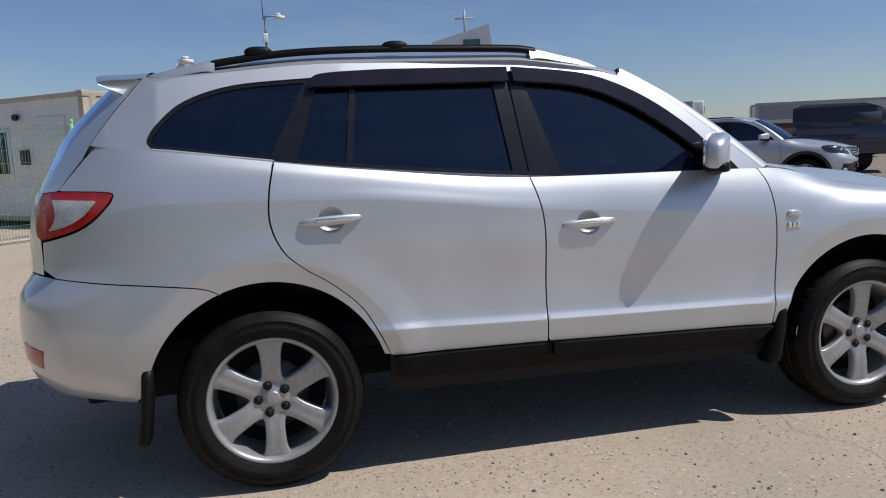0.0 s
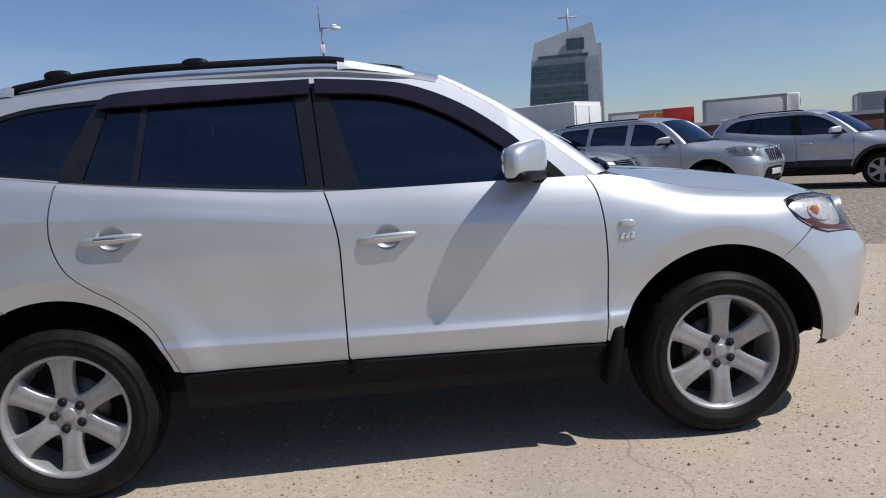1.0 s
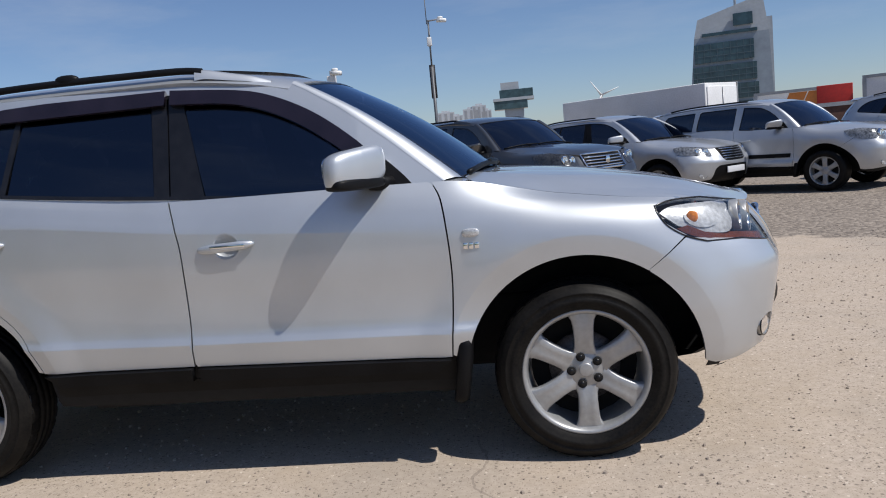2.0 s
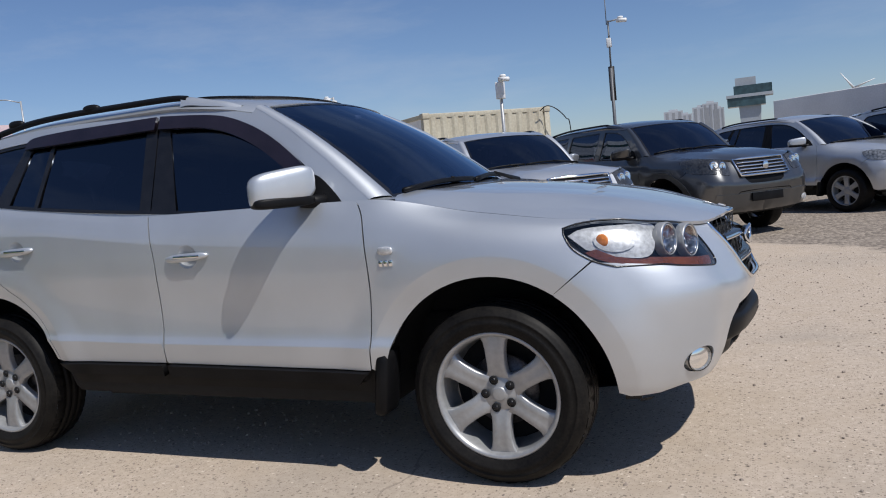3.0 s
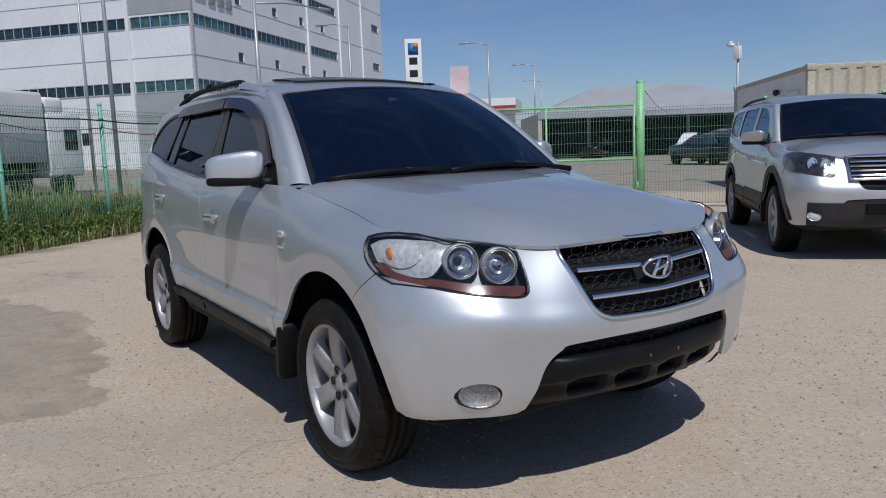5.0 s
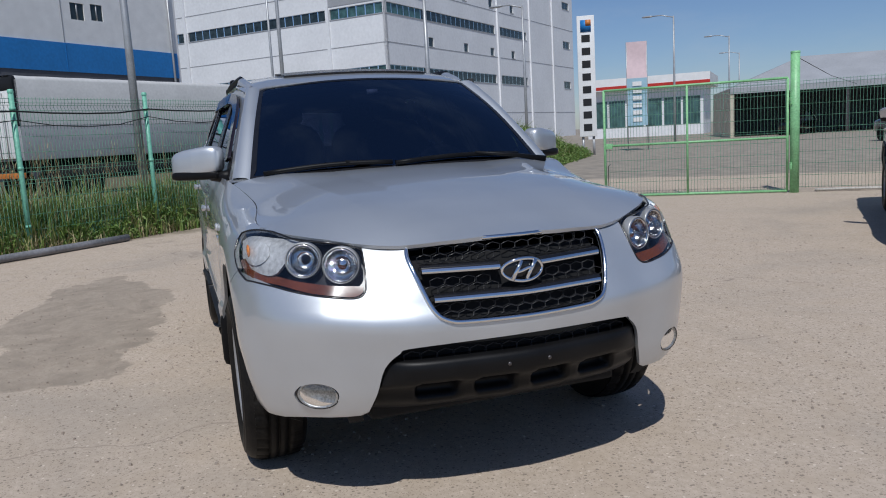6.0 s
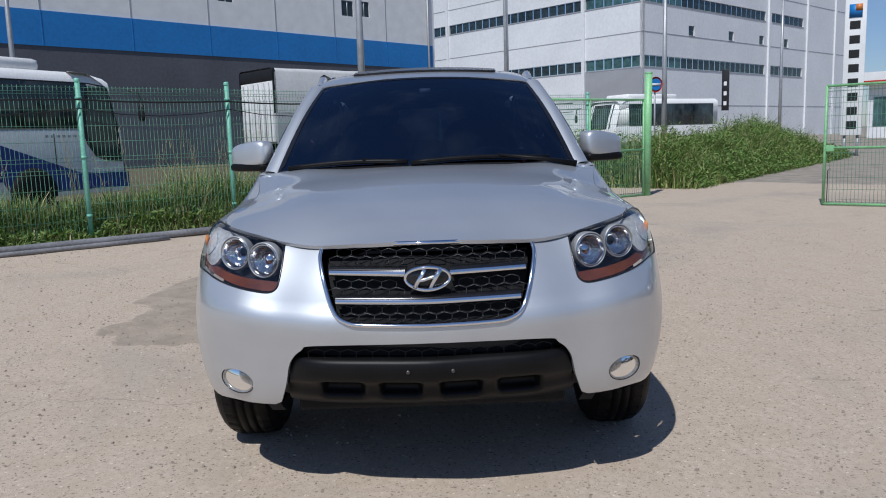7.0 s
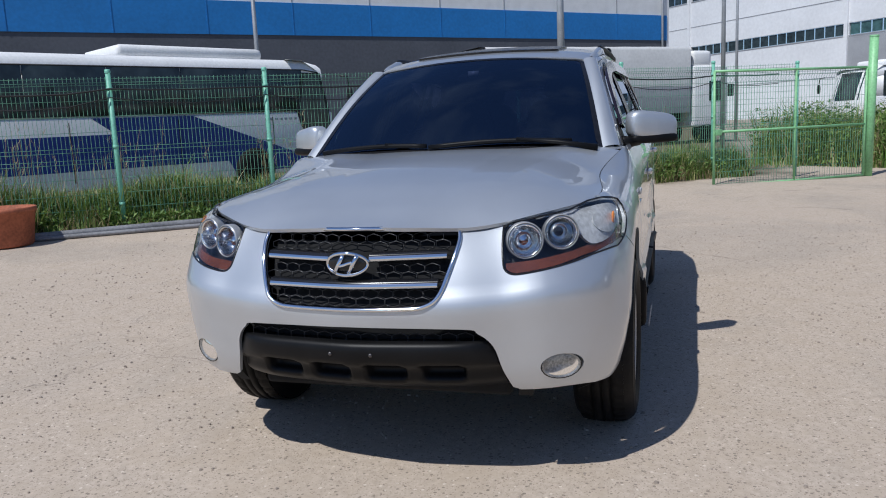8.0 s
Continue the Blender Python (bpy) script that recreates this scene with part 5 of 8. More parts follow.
        part("lower_intake", join(sheet(lowq, flank, 0.08), sheet(mirrored(lowq), flank, 0.08)), M_PLASTIC if not lower else lower, car)
        part("number_plate", box(2.265, 2.285, -0.26, 0.26, 0.47, 0.58, 0.004), M_PAINT_W if not lower else M_PLASTIC, car, "plain number plate plinth")
    if grille == "slots":
        for side in (1, -1):
            strip = np.concatenate((trace([(0.80, 0.70), (-0.88, 0.72)]), trace([(-0.87, 0.645), (0.79, 0.625)])))
            panel("side_moulding", both(strip, side), M_PLASTIC, proud=0.016, res=0.08)
    if lower:
        skirt = np.concatenate((fq([(0.0, 0.582), (0.45, 0.582), (0.76, 0.59)]), fq([(0.755, 0.375), (0.5, 0.355), (0.0, 0.345)])))
        part("bumper_skirt", join(sheet(skirt, flank, 0.08, proud=0.014), sheet(mirrored(skirt), flank, 0.08, proud=0.014)), lower, car, "dark grey lower bumper")
        for side in (1, -1):
            for x0, x1, x2, x3 in ((0.845, -0.222, -0.222, 0.80), (-0.230, -0.93, -0.86, -0.230)):
                clad = np.concatenate((trace([(x0, 0.60), (x1, 0.62)]), trace([(x2, 0.43), (x3, 0.41)])))
                panel("door_cladding", both(clad, side), lower, proud=0.013, res=0.08)
            for wx in (WHEEL_X, -WHEEL_X):
                a0 = arch(wx, ARCH_R + 0.003, 4, 176, arc)
                a1 = arch(wx, ARCH_R + 0.07, 176, 4, arc)
                panel("arch_flare", both(np.concatenate((trace(a0), trace(a1))), side), lower, proud=0.012, res=0.08)
    for side in (1, -1):
        for wx in (WHEEL_X, -WHEEL_X):
            build_wheel(car, wx, side, main)
    for a0, a1, piv in (((-0.92, 0.02), (-0.12, 0.035), 0.02), ((-0.10, 0.025), (0.82, 0.045), 0.62)):
        qs = np.array([((a0[0] + (a1[0] - a0[0]) * t) * 0.7, (a0[1] + (a1[1] - a0[1]) * t + 0.02 * math.sin(math.pi * t)) * 0.9) for t in np.linspace(0, 1, 9)])
        blade = screen(qs) + (0.012, 0, 0.012)
        wp = part("wiper", tube([tuple(p) for p in blade], 0.012, 6), M_PLASTIC, car, "black wiper arm")
        mid = blade[5]
        part("arm", tube([(1.02, mid[1] + 0.38 if piv > 0.3 else mid[1] + 0.34, 1.155), (1.0, mid[1] + 0.2, 1.185), tuple(mid + (0.006, 0, 0.008))], [0.016, 0.011, 0.008], 6), M_PLASTIC, wp)
    if boxy:
        squared(car, *boxy)
    return car


def front_dress(car, paint, grille_q, low_half, fq, res):
    """Grille, emblem and lower apron of the nose."""
    gq = np.concatenate((grille_q, mirrored(grille_q)[::-1][1:-1]))
    rim = flank(gq)
    gr = part("grille", sheet(shrink(gq, 0.004), flank, 0.05, 0.0, 0.02, proud=-0.05), M_DARK, car, "black honeycomb grille with chrome bars")
    part("grille_surround", tube([tuple(p + (0.003, 0, 0)) for p in rim], 0.008, 8, True), M_CHROME, gr)

    def over(y, z):
        return flank(find(round(abs(y), 4), round(z, 4), "front")[None] * (1 if y >= 0 else -1, 1))[0]

    def hexes(z0, z1, half, size, depth, par, keep):
        row = 0
        for zc in np.arange(z0, z1 + 1e-6, size * 0.5):
            for k in range(-14, 15):
                yc = k * size + (size * 0.5 if row % 2 else 0)
                if abs(yc) > half(zc) or not keep(yc, zc):
                    continue
                c = over(yc, zc) - (depth, 0, 0)
                pts = [(c[0], c[1] + size * 0.56 * math.cos(a), c[2] + size * 0.32 * math.sin(a)) for a in (math.pi / 6 + math.pi / 3 * i for i in range(6))]
                out.append(tube(pts, 0.0018, 4, True))
            row += 1

    out = []
    half = lambda z: np.interp(z, [0.69, 0.73, 0.80, 0.89, 0.93], [0.24, 0.295, 0.32, 0.335, 0.335])
    for a, b in ((0.706, 0.735), (0.788, 0.815), (0.888, 0.918)):
        hexes(a, b, half, 0.052, 0.020, gr, lambda y, z: not (abs(y) < 0.095 and 0.77 < z < 0.90))
    tagged(part("honeycomb", join(*out), M_MESH, gr), kind="stuff")
    for z, y0 in ((0.853, 0.075), (0.762, 0.0)):
        for s in ((1, -1) if y0 else (0,)):
            ys = np.linspace(y0 * s, 0.335 * s, 10) if s else np.linspace(-0.312, 0.312, 16)
            rows = []
            for dz, dx in ((-0.017, -0.022), (-0.015, 0.004), (-0.008, 0.010), (0.008, 0.010), (0.015, 0.002), (0.017, -0.022)):
                rows.append([tuple(over(y, z) + (dx - 0.006, 0, dz + 0.003 * (abs(y) / 0.33))) for y in ys])
            bar = part("grille_bar", grid_mesh(rows), M_TRIM, gr)
            rows = [[tuple(over(y, z) + (dx, 0, dz + 0.003 * (abs(y) / 0.33))) for y in ys] for dx, dz in ((0.0060, -0.010), (0.0085, -0.007), (0.0075, 0.0), (0.002, 0.009), (-0.004, 0.0145))]
            part("bar_face", grid_mesh(rows), M_CHROME, bar, "chrome face")
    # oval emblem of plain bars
    c = over(0, 0.838) + (0.022, 0, 0)
    oval = [(c[0] - 0.02 * abs(math.cos(a)) ** 2, c[1] + 0.074 * math.cos(a), c[2] + 0.038 * math.sin(a)) for a in (2 * math.pi * i / 40 for i in range(40))]
    em = part("emblem", tube(oval, 0.0065, 8, True), M_CHROME, gr, "oval chrome emblem")
    part("emblem_back", blob(c[0] - 0.018, 0, c[2], 0.012, 0.072, 0.037, 2.2, 28, 10), M_TRIM, em)
    lean = lambda y0, z: y0 + (z - c[2]) * 0.58
    for y0 in (-0.026, 0.026):
        part("emblem_bar", tube([(c[0] - 0.002, lean(y0, c[2] + d), c[2] + d) for d in (-0.031, 0.0, 0.031)], 0.0078, 8), M_CHROME, em)
    part("emblem_bar", tube([(c[0] - 0.001, y, c[2] + 0.006 * math.sin(y * 60)) for y in np.linspace(-0.030, 0.030, 7)], 0.0062, 8), M_CHROME, em)
    # lower intake and apron
    intake = np.concatenate((fq([(0.0, 0.618), (0.38, 0.61), (0.44, 0.59), (0.48, 0.55)], 4), fq([(0.46, 0.52), (0.0, 0.525)])))
    lo = part("lower_grille", join(sheet(intake, flank, 0.05, proud=-0.06), sheet(mirrored(intake), flank, 0.05, proud=-0.06)), M_DARK, car, "dark lower air intake")
    out = []
    hexes(0.575, 0.60, lambda z: 0.40, 0.056, 0.03, lo, lambda y, z: True)
    tagged(part("honeycomb", join(*out), M_MESH, lo), kind="stuff")
    prof = [(-0.075, 0.560, 0.435), (-0.03, 0.566, 0.448), (0.004, 0.566, 0.460), (0.016, 0.561, 0.468), (0.023, 0.550, 0.476), (0.024, 0.530, 0.482), (0.020, 0.505, 0.489), (0.012, 0.488, 0.493), (0.004, 0.478, 0.495), (-0.016, 0.468, 0.497), (-0.030, 0.455, 0.500), (-0.036, 0.438, 0.503), (-0.040, 0.426, 0.505), (-0.044, 0.416, 0.507), (-0.060, 0.400, 0.509), (-0.09, 0.378, 0.508), (-0.16, 0.358, 0.50), (-0.30, 0.335, 0.48)]
    front_y = np.linspace(-0.52, 0.52, 53)
    front_p = np.array([over(y, 0.50) for y in front_y])
    rows = []
    for k, (dx, z, w) in enumerate(prof):
        row = []
        for u in np.linspace(-1, 1, 121):
            y = u * w
            slot = max(np.clip((min(y1 - abs(y), abs(y) - y0) + 0.010) / 0.020, 0, 1) for y0, y1 in ((0.035, 0.170), (0.235, 0.375)))
            deep = 0.055 * slot * {8: 0.3, 9: 1.0, 10: 1.0, 11: 1.0, 12: 0.7, 13: 0.2}.get(k, 0)
            keep = 1 - abs(u) ** 14
            row.append(tuple(np.array((np.interp(y, front_y, front_p[:, 0]), y, 0.0)) + ((dx if dx < 0 else dx * keep) - deep - 0.012 * abs(u) ** 10, 0, z)))
        rows.append(row)
    apron = part("bumper_apron", grid_mesh(rows), M_APRON, car, "black plastic lower bumper")
    rows = []
    for dx, z in ((-0.13, 0.40), (-0.15, 0.375), (-0.19, 0.345), (-0.26, 0.31), (-0.50, 0.285)):
        rows.append([tuple(over(y, 0.40) * (1, 1, 0) + (dx, 0, z + 0.05 * (abs(y) / 0.74) ** 3)) for y in np.linspace(-0.74, 0.74, 31)])
    # near-black, so the strip under the bumper stays as dark as shade
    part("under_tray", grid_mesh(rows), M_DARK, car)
    for y in (-0.075, 0.075):
        p = over(y, 0.525) + (0.02, 0, 0)
        part("plate_bolt", blob(*p, 0.004, 0.007, 0.007, 2.2, 12, 6), M_STEEL, apron)


def inside_fit(car):
    """Seats, dashboard and wheel behind the glass."""
    part("dashboard", blob(0.72, 0, 1.0, 0.30, 0.72, 0.13, 3.5), M_DARK, car)
    part("cabin_floor", box(-1.9, 0.7, -0.74, 0.74, 0.50, 0.60), M_DARK, car)
    part("headlining", grid_mesh([[(x, y, float(ROOF_C(x)) - 0.09 - 0.06 * (y / 0.62) ** 2) for y in np.linspace(-0.62, 0.62, 7)] for x in np.linspace(-1.85, 0.18, 10)]), M_CLOTH, car)
    wheel = [(0.42 + 0.05 * math.sin(a), 0.36 + 0.185 * math.cos(a), 1.06 + 0.175 * math.sin(a)) for a in (2 * math.pi * i / 28 for i in range(28))]
    part("steering_wheel", join(tube(wheel, 0.016, 8, True), blob(0.43, 0.36, 1.05, 0.03, 0.07, 0.06, 2.5, 16, 8), tube([(0.42, 0.20, 1.05), (0.42, 0.52, 1.05)], 0.015, 6)), M_DARK, car)
    for x, y in ((-0.15, 0.36), (-0.15, -0.36), (-1.05, 0.36), (-1.05, -0.36)):
        s = part("seat", join(blob(x, y, 0.78, 0.27, 0.25, 0.10, 3.5, 20, 10), move(blob(0, 0, 0.32, 0.09, 0.25, 0.33, 3.5, 20, 12), pose(x - 0.26, y, 0.80, 0, -14, 0))), M_CLOTH, car)
        part("headrest", move(blob(0, 0, 0.0, 0.05, 0.13, 0.09, 3.0, 16, 10), pose(x - 0.44, y, 1.50, 0, -10, 0)), M_CLOTH, s)
    part("rear_view_mirror", blob(0.34, 0, 1.535, 0.02, 0.11, 0.035, 3.0, 20, 8), M_DARK, car)
    part("inspection_sticker", box(0.40, 0.405, -0.03, 0.03, 1.545, 1.575), M_PAINT_W, car)

# ---- fences, gate, weeds ----
M_TEAL = material("teal_post_paint", (0.19, 0.50, 0.37), 0.45, grain=0.03, amount=0.15, stain=0.4)
M_WIRE = material("green_wire", (0.15, 0.37, 0.25), 0.5, grain=0.05, amount=0.2)
M_GATE = material("light_green_paint", (0.25, 0.54, 0.26), 0.45, grain=0.03, amount=0.15, stain=0.3)
M_PIPE = material("grey_pipe", (0.22, 0.22, 0.23), 0.5, grain=0.03, amount=0.2, stain=0.4)
M_CABLE = material("black_cable", (0.012, 0.012, 0.013), 0.5, grain=0.02, amount=0.3)


def thin(a, b, r=0.0025, n=3):
    return tube([a, b], r, n)


def wire_panel(w, h, step=0.05, z0=0.08):
    """Welded mesh, folded along three lines: uprights and paired cross wires. Lies in xz from x = 0."""
    fold = lambda z: 0.03 if any(abs(z - f) < 0.03 for f in (0.25, h * 0.5, h - 0.12)) else 0.0
    zs = sorted({z0, h} | {f + d for f in (0.25, h * 0.5, h - 0.12) for d in (-0.05, 0, 0.05)})
    out = [tube([(x, fold(z), z) for z in zs], 0.0032, 3) for x in np.arange(step / 2, w, step)]
    for z in list(np.arange(z0 + 0.02, h, 0.2)) + [h - 0.02, h - 0.07, h - 0.17, h * 0.5 - 0.05, h * 0.5 + 0.05]:
        out.append(thin((0, fold(z), z), (w, fold(z), z), 0.0034))
    return join(*out)


def fence_run(posts, height, group, label, post_r=0.032, side=1):
    """Posts with a wire panel between each pair; each span is one thing."""
    for i, p in enumerate(posts):
        z = rise(*p)
        f = thing("mesh_fence", label, "fence", pose(*p, z), group)
        part("post", join(tube([(0, 0, -0.1), (0, 0, height + 0.08)], post_r, 12), lathe_up([(0.0, height + 0.10), (post_r, height + 0.095), (post_r + 0.006, height + 0.07), (post_r + 0.006, height + 0.05)])), M_TEAL if side else M_GATE, f, "painted steel post")
        for zz in (0.35, height * 0.55, height - 0.15):
            part("clamp", tube([(0, 0, zz - 0.02), (0, 0, zz + 0.02)], post_r + 0.007, 10), M_TEAL if side else M_GATE, f)
        if i + 1 < len(posts):
            q = posts[i + 1]
            d = Vector((q[0] - p[0], q[1] - p[1]))
            w = part("wire_panel", wire_panel(d.length, height), M_WIRE, f, "green welded wire panel")
            tagged(w, kind="stuff")
            w.matrix_basis = pose(0, 0, 0, 0, 0, math.degrees(math.atan2(d.y, d.x)))


def lathe_up(profile, n=12):
    v, f = lathe(profile, n)
    return [(x, z, y) for x, y, z in v], f


posts = [tuple(FENCE_0 + FENCE_D * k) for k in range(-4, 5)] + [(-10.95, 3.2)]
fence_run(posts, 2.0, "boundary fence", "teal steel post with green wire mesh fence along weeds")
for z, sag, r in ((1.83, 0.03, 0.011), (1.72, 0.10, 0.006)):
    line = []
    for a, b in zip(posts, posts[1:]):
        line += [(a[0] + (b[0] - a[0]) * t + 0.04, a[1] + (b[1] - a[1]) * t + 0.03, rise(*a) + z - sag * 4 * t * (1 - t) + 0.02 * math.sin(a[0] * 3)) for t in (0, 0.25, 0.5, 0.75)]
    c = part("cable", tube(line, r, 6), M_CABLE)
    tagged(c, "black cable strung along the mesh fence", "cable", "fence cables")
lot_posts = [(-5.9, 9.0), (-4.36, 10.56), (-3.0, 12.0)]
fence_run(lot_posts, 1.9, "yard fence", "light green mesh fence beside the container", 0.03, 0)


def gate_leaf(a, b, label, mid=0.5):
    d = Vector((b[0] - a[0], b[1] - a[1]))
    g = thing("gate_leaf", label, "gate", pose(*a, 0.03, 0, 0, math.degrees(math.atan2(d.y, d.x))), "gate leaves")
    w, h = d.length, 1.92
    for name, p, q, r in (("stile", (0, 0, 0), (0, 0, h), 0.022), ("stile", (w, 0, 0), (w, 0, h), 0.022), ("stile", (w * mid, 0, 0), (w * mid, 0, h), 0.02),
                          ("rail", (0, 0, 0), (w, 0, 0), 0.022), ("rail", (0, 0, h), (w, 0, h), 0.022), ("rail", (0, 0, 0.92), (w, 0, 0.92), 0.02)):
        part(name, tube([p, q], r, 8), M_GATE, g)
    tagged(part("wire_panel", wire_panel(w, h - 0.02, 0.055, 0.02), M_WIRE, g), kind="stuff")
    part("latch", box(0.02, 0.14, -0.03, 0.03, 0.86, 0.96, 0.006), M_GATE, g)
    part("drop_bolt", tube([(0.05, 0.04, -0.02), (0.05, 0.04, 0.55), (0.09, 0.04, 0.58)], 0.008, 6), M_STEEL, g)
    return g


gate_leaf((-9.2, 1.7), (-11.0, 4.35), "open light green steel mesh gate leaf beside weeds", 0.52)
gate_leaf((-7.9, 6.5), (-5.98, 8.92), "open light green steel mesh gate leaf on the lot", 0.47)
for p, h, lean in (((-11.1, 4.45), 2.5, 2), ((-5.9, 9.0), 2.38, 0)):
    g = thing("gate_post", "thick light green steel gate post", "post", pose(*p, 0, 0, lean, 0), "gate posts")
    part("post", join(tube([(0, 0, -0.1), (0, 0, h)], 0.075, 20), lathe_up([(0.0, h + 0.004), (0.07, h + 0.003), (0.078, h - 0.004), (0.078, h - 0.03)], 20)), M_GATE, g)
    for z in (0.4, 1.5):
        part("hinge", box(-0.02, 0.02, -0.10, -0.05, z, z + 0.12, 0.004), M_GATE, g)
gw = part("guy_wire", tube([(-5.9, 9.0, 2.3), (-9.0, 13.0, 2.15), (-12.0, 17.0, 2.1)], 0.006, 5), M_CABLE)
tagged(gw, "thin wire slung from the gate post", "wire")

# pipes and hose lying along the fence
nrm = Vector((0.764, 0.645))
line = [FENCE_0 + FENCE_D * k + nrm * (0.34 + 0.05 * math.sin(k * 2.1)) for k in np.arange(-4, 1.61, 0.4)]
p = part("pipe", tube([(*q, rise(*q) + 0.05) for q in line], 0.05, 10), M_PIPE)
tagged(p, "long grey plastic pipe lying along the fence", "pipe", "pipes")
line = [FENCE_0 + FENCE_D * k + nrm * (0.47 + 0.07 * math.sin(k * 1.3 + 1)) for k in np.arange(-4, 0.41, 0.4)]
p = part("pipe", tube([(*q, rise(*q) + 0.03) for q in line], 0.03, 10), M_PIPE)
tagged(p, "thinner grey pipe lying on the concrete", "pipe", "pipes")
line = rounded([(-5.75, 9.3, 0.03), (-5.2, 9.9, 0.04), (-4.6, 10.4, 0.03), (-4.0, 10.7, 0.05), (-3.2, 11.6, 0.03)], 6)
p = part("hose", tube([tuple(q) for q in line], 0.025, 8), material("pale_hose", (0.5, 0.48, 0.44), 0.6, grain=0.02, amount=0.2))
tagged(p, "pale hose lying along the fence foot", "hose")
pot = part("clay_pot", lathe_up([(0.0, 0.02), (0.30, 0.0), (0.315, 0.02), (0.365, 0.40), (0.385, 0.405), (0.385, 0.46), (0.36, 0.462), (0.345, 0.40), (0.31, 0.38), (0.0, 0.37)], 36), material("terracotta", (0.36, 0.11, 0.055), 0.75, grain=0.03, amount=0.2, stain=0.2))
pot.matrix_basis = pose(-2.64, -6.68, rise(-2.64, -6.68))
tagged(pot, "large round terracotta plant pot filled with soil", "plant pot")


def leaf_material(name, a, b, straw=None):
    m = bpy.data.materials.new(name)
    m.use_nodes = True
    nt = m.node_tree
    p = nt.nodes["Principled BSDF"]
    p.inputs["Roughness"].default_value = 0.6
    g = nt.nodes.new("ShaderNodeNewGeometry")
    r = nt.nodes.new("ShaderNodeValToRGB")
    r.color_ramp.elements[0].color, r.color_ramp.elements[1].color = (*a, 1), (*b, 1)
    if straw:
        r.color_ramp.elements[1].position = 0.72
        e = r.color_ramp.elements.new(0.86)
        e.color = (*straw, 1)
    nt.links.new(g.outputs["Random Per Island"], r.inputs[0])
    nt.links.new(r.outputs[0], p.inputs["Base Color"])
    tl = nt.nodes.new("ShaderNodeBsdfTranslucent")
    nt.links.new(r.outputs[0], tl.inputs[0])
    mx = nt.nodes.new("ShaderNodeMixShader")
    mx.inputs[0].default_value = 0.3
    nt.links.new(p.outputs[0], mx.inputs[1])
    nt.links.new(tl.outputs[0], mx.inputs[2])
    nt.links.new(mx.outputs[0], nt.nodes["Material Output"].inputs[0])
    return m


M_GRASS = leaf_material("weed_blades", (0.10, 0.19, 0.034), (0.29, 0.38, 0.10), (0.52, 0.44, 0.24))
M_LEAF = leaf_material("weed_leaves", (0.075, 0.16, 0.03), (0.22, 0.32, 0.08))
M_STRAW = leaf_material("dry_blades", (0.30, 0.23, 0.12), (0.45, 0.37, 0.21))


def blades(rng, spots, tall, wide=0.006, lean=0.35):
    """Curved tapering blades; spots give x, y, z and a height factor."""
    vs, fs = [], []
    for x, y, z, k in spots:
        h = tall * k * rng.uniform(0.45, 1.15)
        a = rng.uniform(0, 2 * math.pi)
        ln = lean * h * rng.uniform(0.1, 1.3)
        w = wide * rng.uniform(0.6, 1.5)
        dx, dy = math.cos(a), math.sin(a)
        n = len(vs)
        for t, ww in ((0, 1.0), (0.4, 0.9), (0.75, 0.6)):
            cx, cy, cz = x + dx * ln * t * t, y + dy * ln * t * t, z + h * t * (1 - 0.12 * t)
            vs += [(cx - dy * w * ww, cy + dx * w * ww, cz), (cx + dy * w * ww, cy - dx * w * ww, cz)]
        vs.append((x + dx * ln, y + dy * ln, z + h * 0.9))
        fs += [(n, n + 1, n + 3, n + 2), (n + 2, n + 3, n + 5, n + 4), (n + 4, n + 5, n + 6)]
    return vs, fs


def leaves(rng, spots, size):
    """Small folded leaves at x, y, z."""
    vs, fs = [], []
    for x, y, z in spots:
        q = Euler((rng.uniform(-0.9, 0.9), rng.uniform(-0.9, 0.9), rng.uniform(0, 6.3))).to_matrix()
        s = size * rng.uniform(0.6, 1.4)
        n = len(vs)
        for p in ((-s, 0, 0), (0, -0.35 * s, 0.12 * s), (s, 0, -0.1 * s), (0, 0.35 * s, 0.12 * s)):
            v = q @ Vector(p)
            vs.append((x + v.x, y + v.y, z + v.z))
        fs += [(n, n + 1, n + 2), (n, n + 2, n + 3)]
    return vs, fs


rng = random.Random(7)
spots, dry, leafy = [], [], []
for i in range(46000):
    k = rng.uniform(-4.3, 4.4)
    off = rng.gauss(-0.42, 0.42)
    if off > 0.24 or off < -1.7:
        continue
    q = FENCE_0 + FENCE_D * k + nrm * off
    clump = 0.62 + 0.50 * noise.noise((q.x * 0.9, q.y * 0.9, 3)) + 0.28 * noise.noise((q.x * 3, q.y * 3, 1))
    f = clump * (0.40 if off > 0.08 else 0.75 if off > -0.1 else 1.0) * (0.88 if k < 0.8 else 1.05)
    if f < 0.12:
        continue
    (dry if rng.random() < 0.07 + 0.38 * (off > 0.0) else spots).append((q.x, q.y, rise(*q), f))
    if off < 0.12 and noise.noise((q.x * 1.3, q.y * 1.3, 6)) > -0.25:
        for _ in range(3):
            leafy.append((q.x + rng.uniform(-0.1, 0.1), q.y + rng.uniform(-0.1, 0.1), rise(*q) + rng.uniform(0.03, 0.72) * f))
w = part("weeds", blades(rng, spots, 1.08, 0.0085, 0.48), M_GRASS)
tagged(w, "tall green weeds and grass along the mesh fence", "weeds", kind="stuff")
w = part("dry_grass", blades(rng, dry, 0.72, 0.006, 0.95), M_STRAW)
tagged(w, "dry straw-coloured grass at the fence foot", "grass", kind="stuff")
w = part("weed_leaves", leaves(rng, leafy, 0.040), M_LEAF)
tagged(w, "broad-leaved weeds among the fence grass", "weeds", kind="stuff")
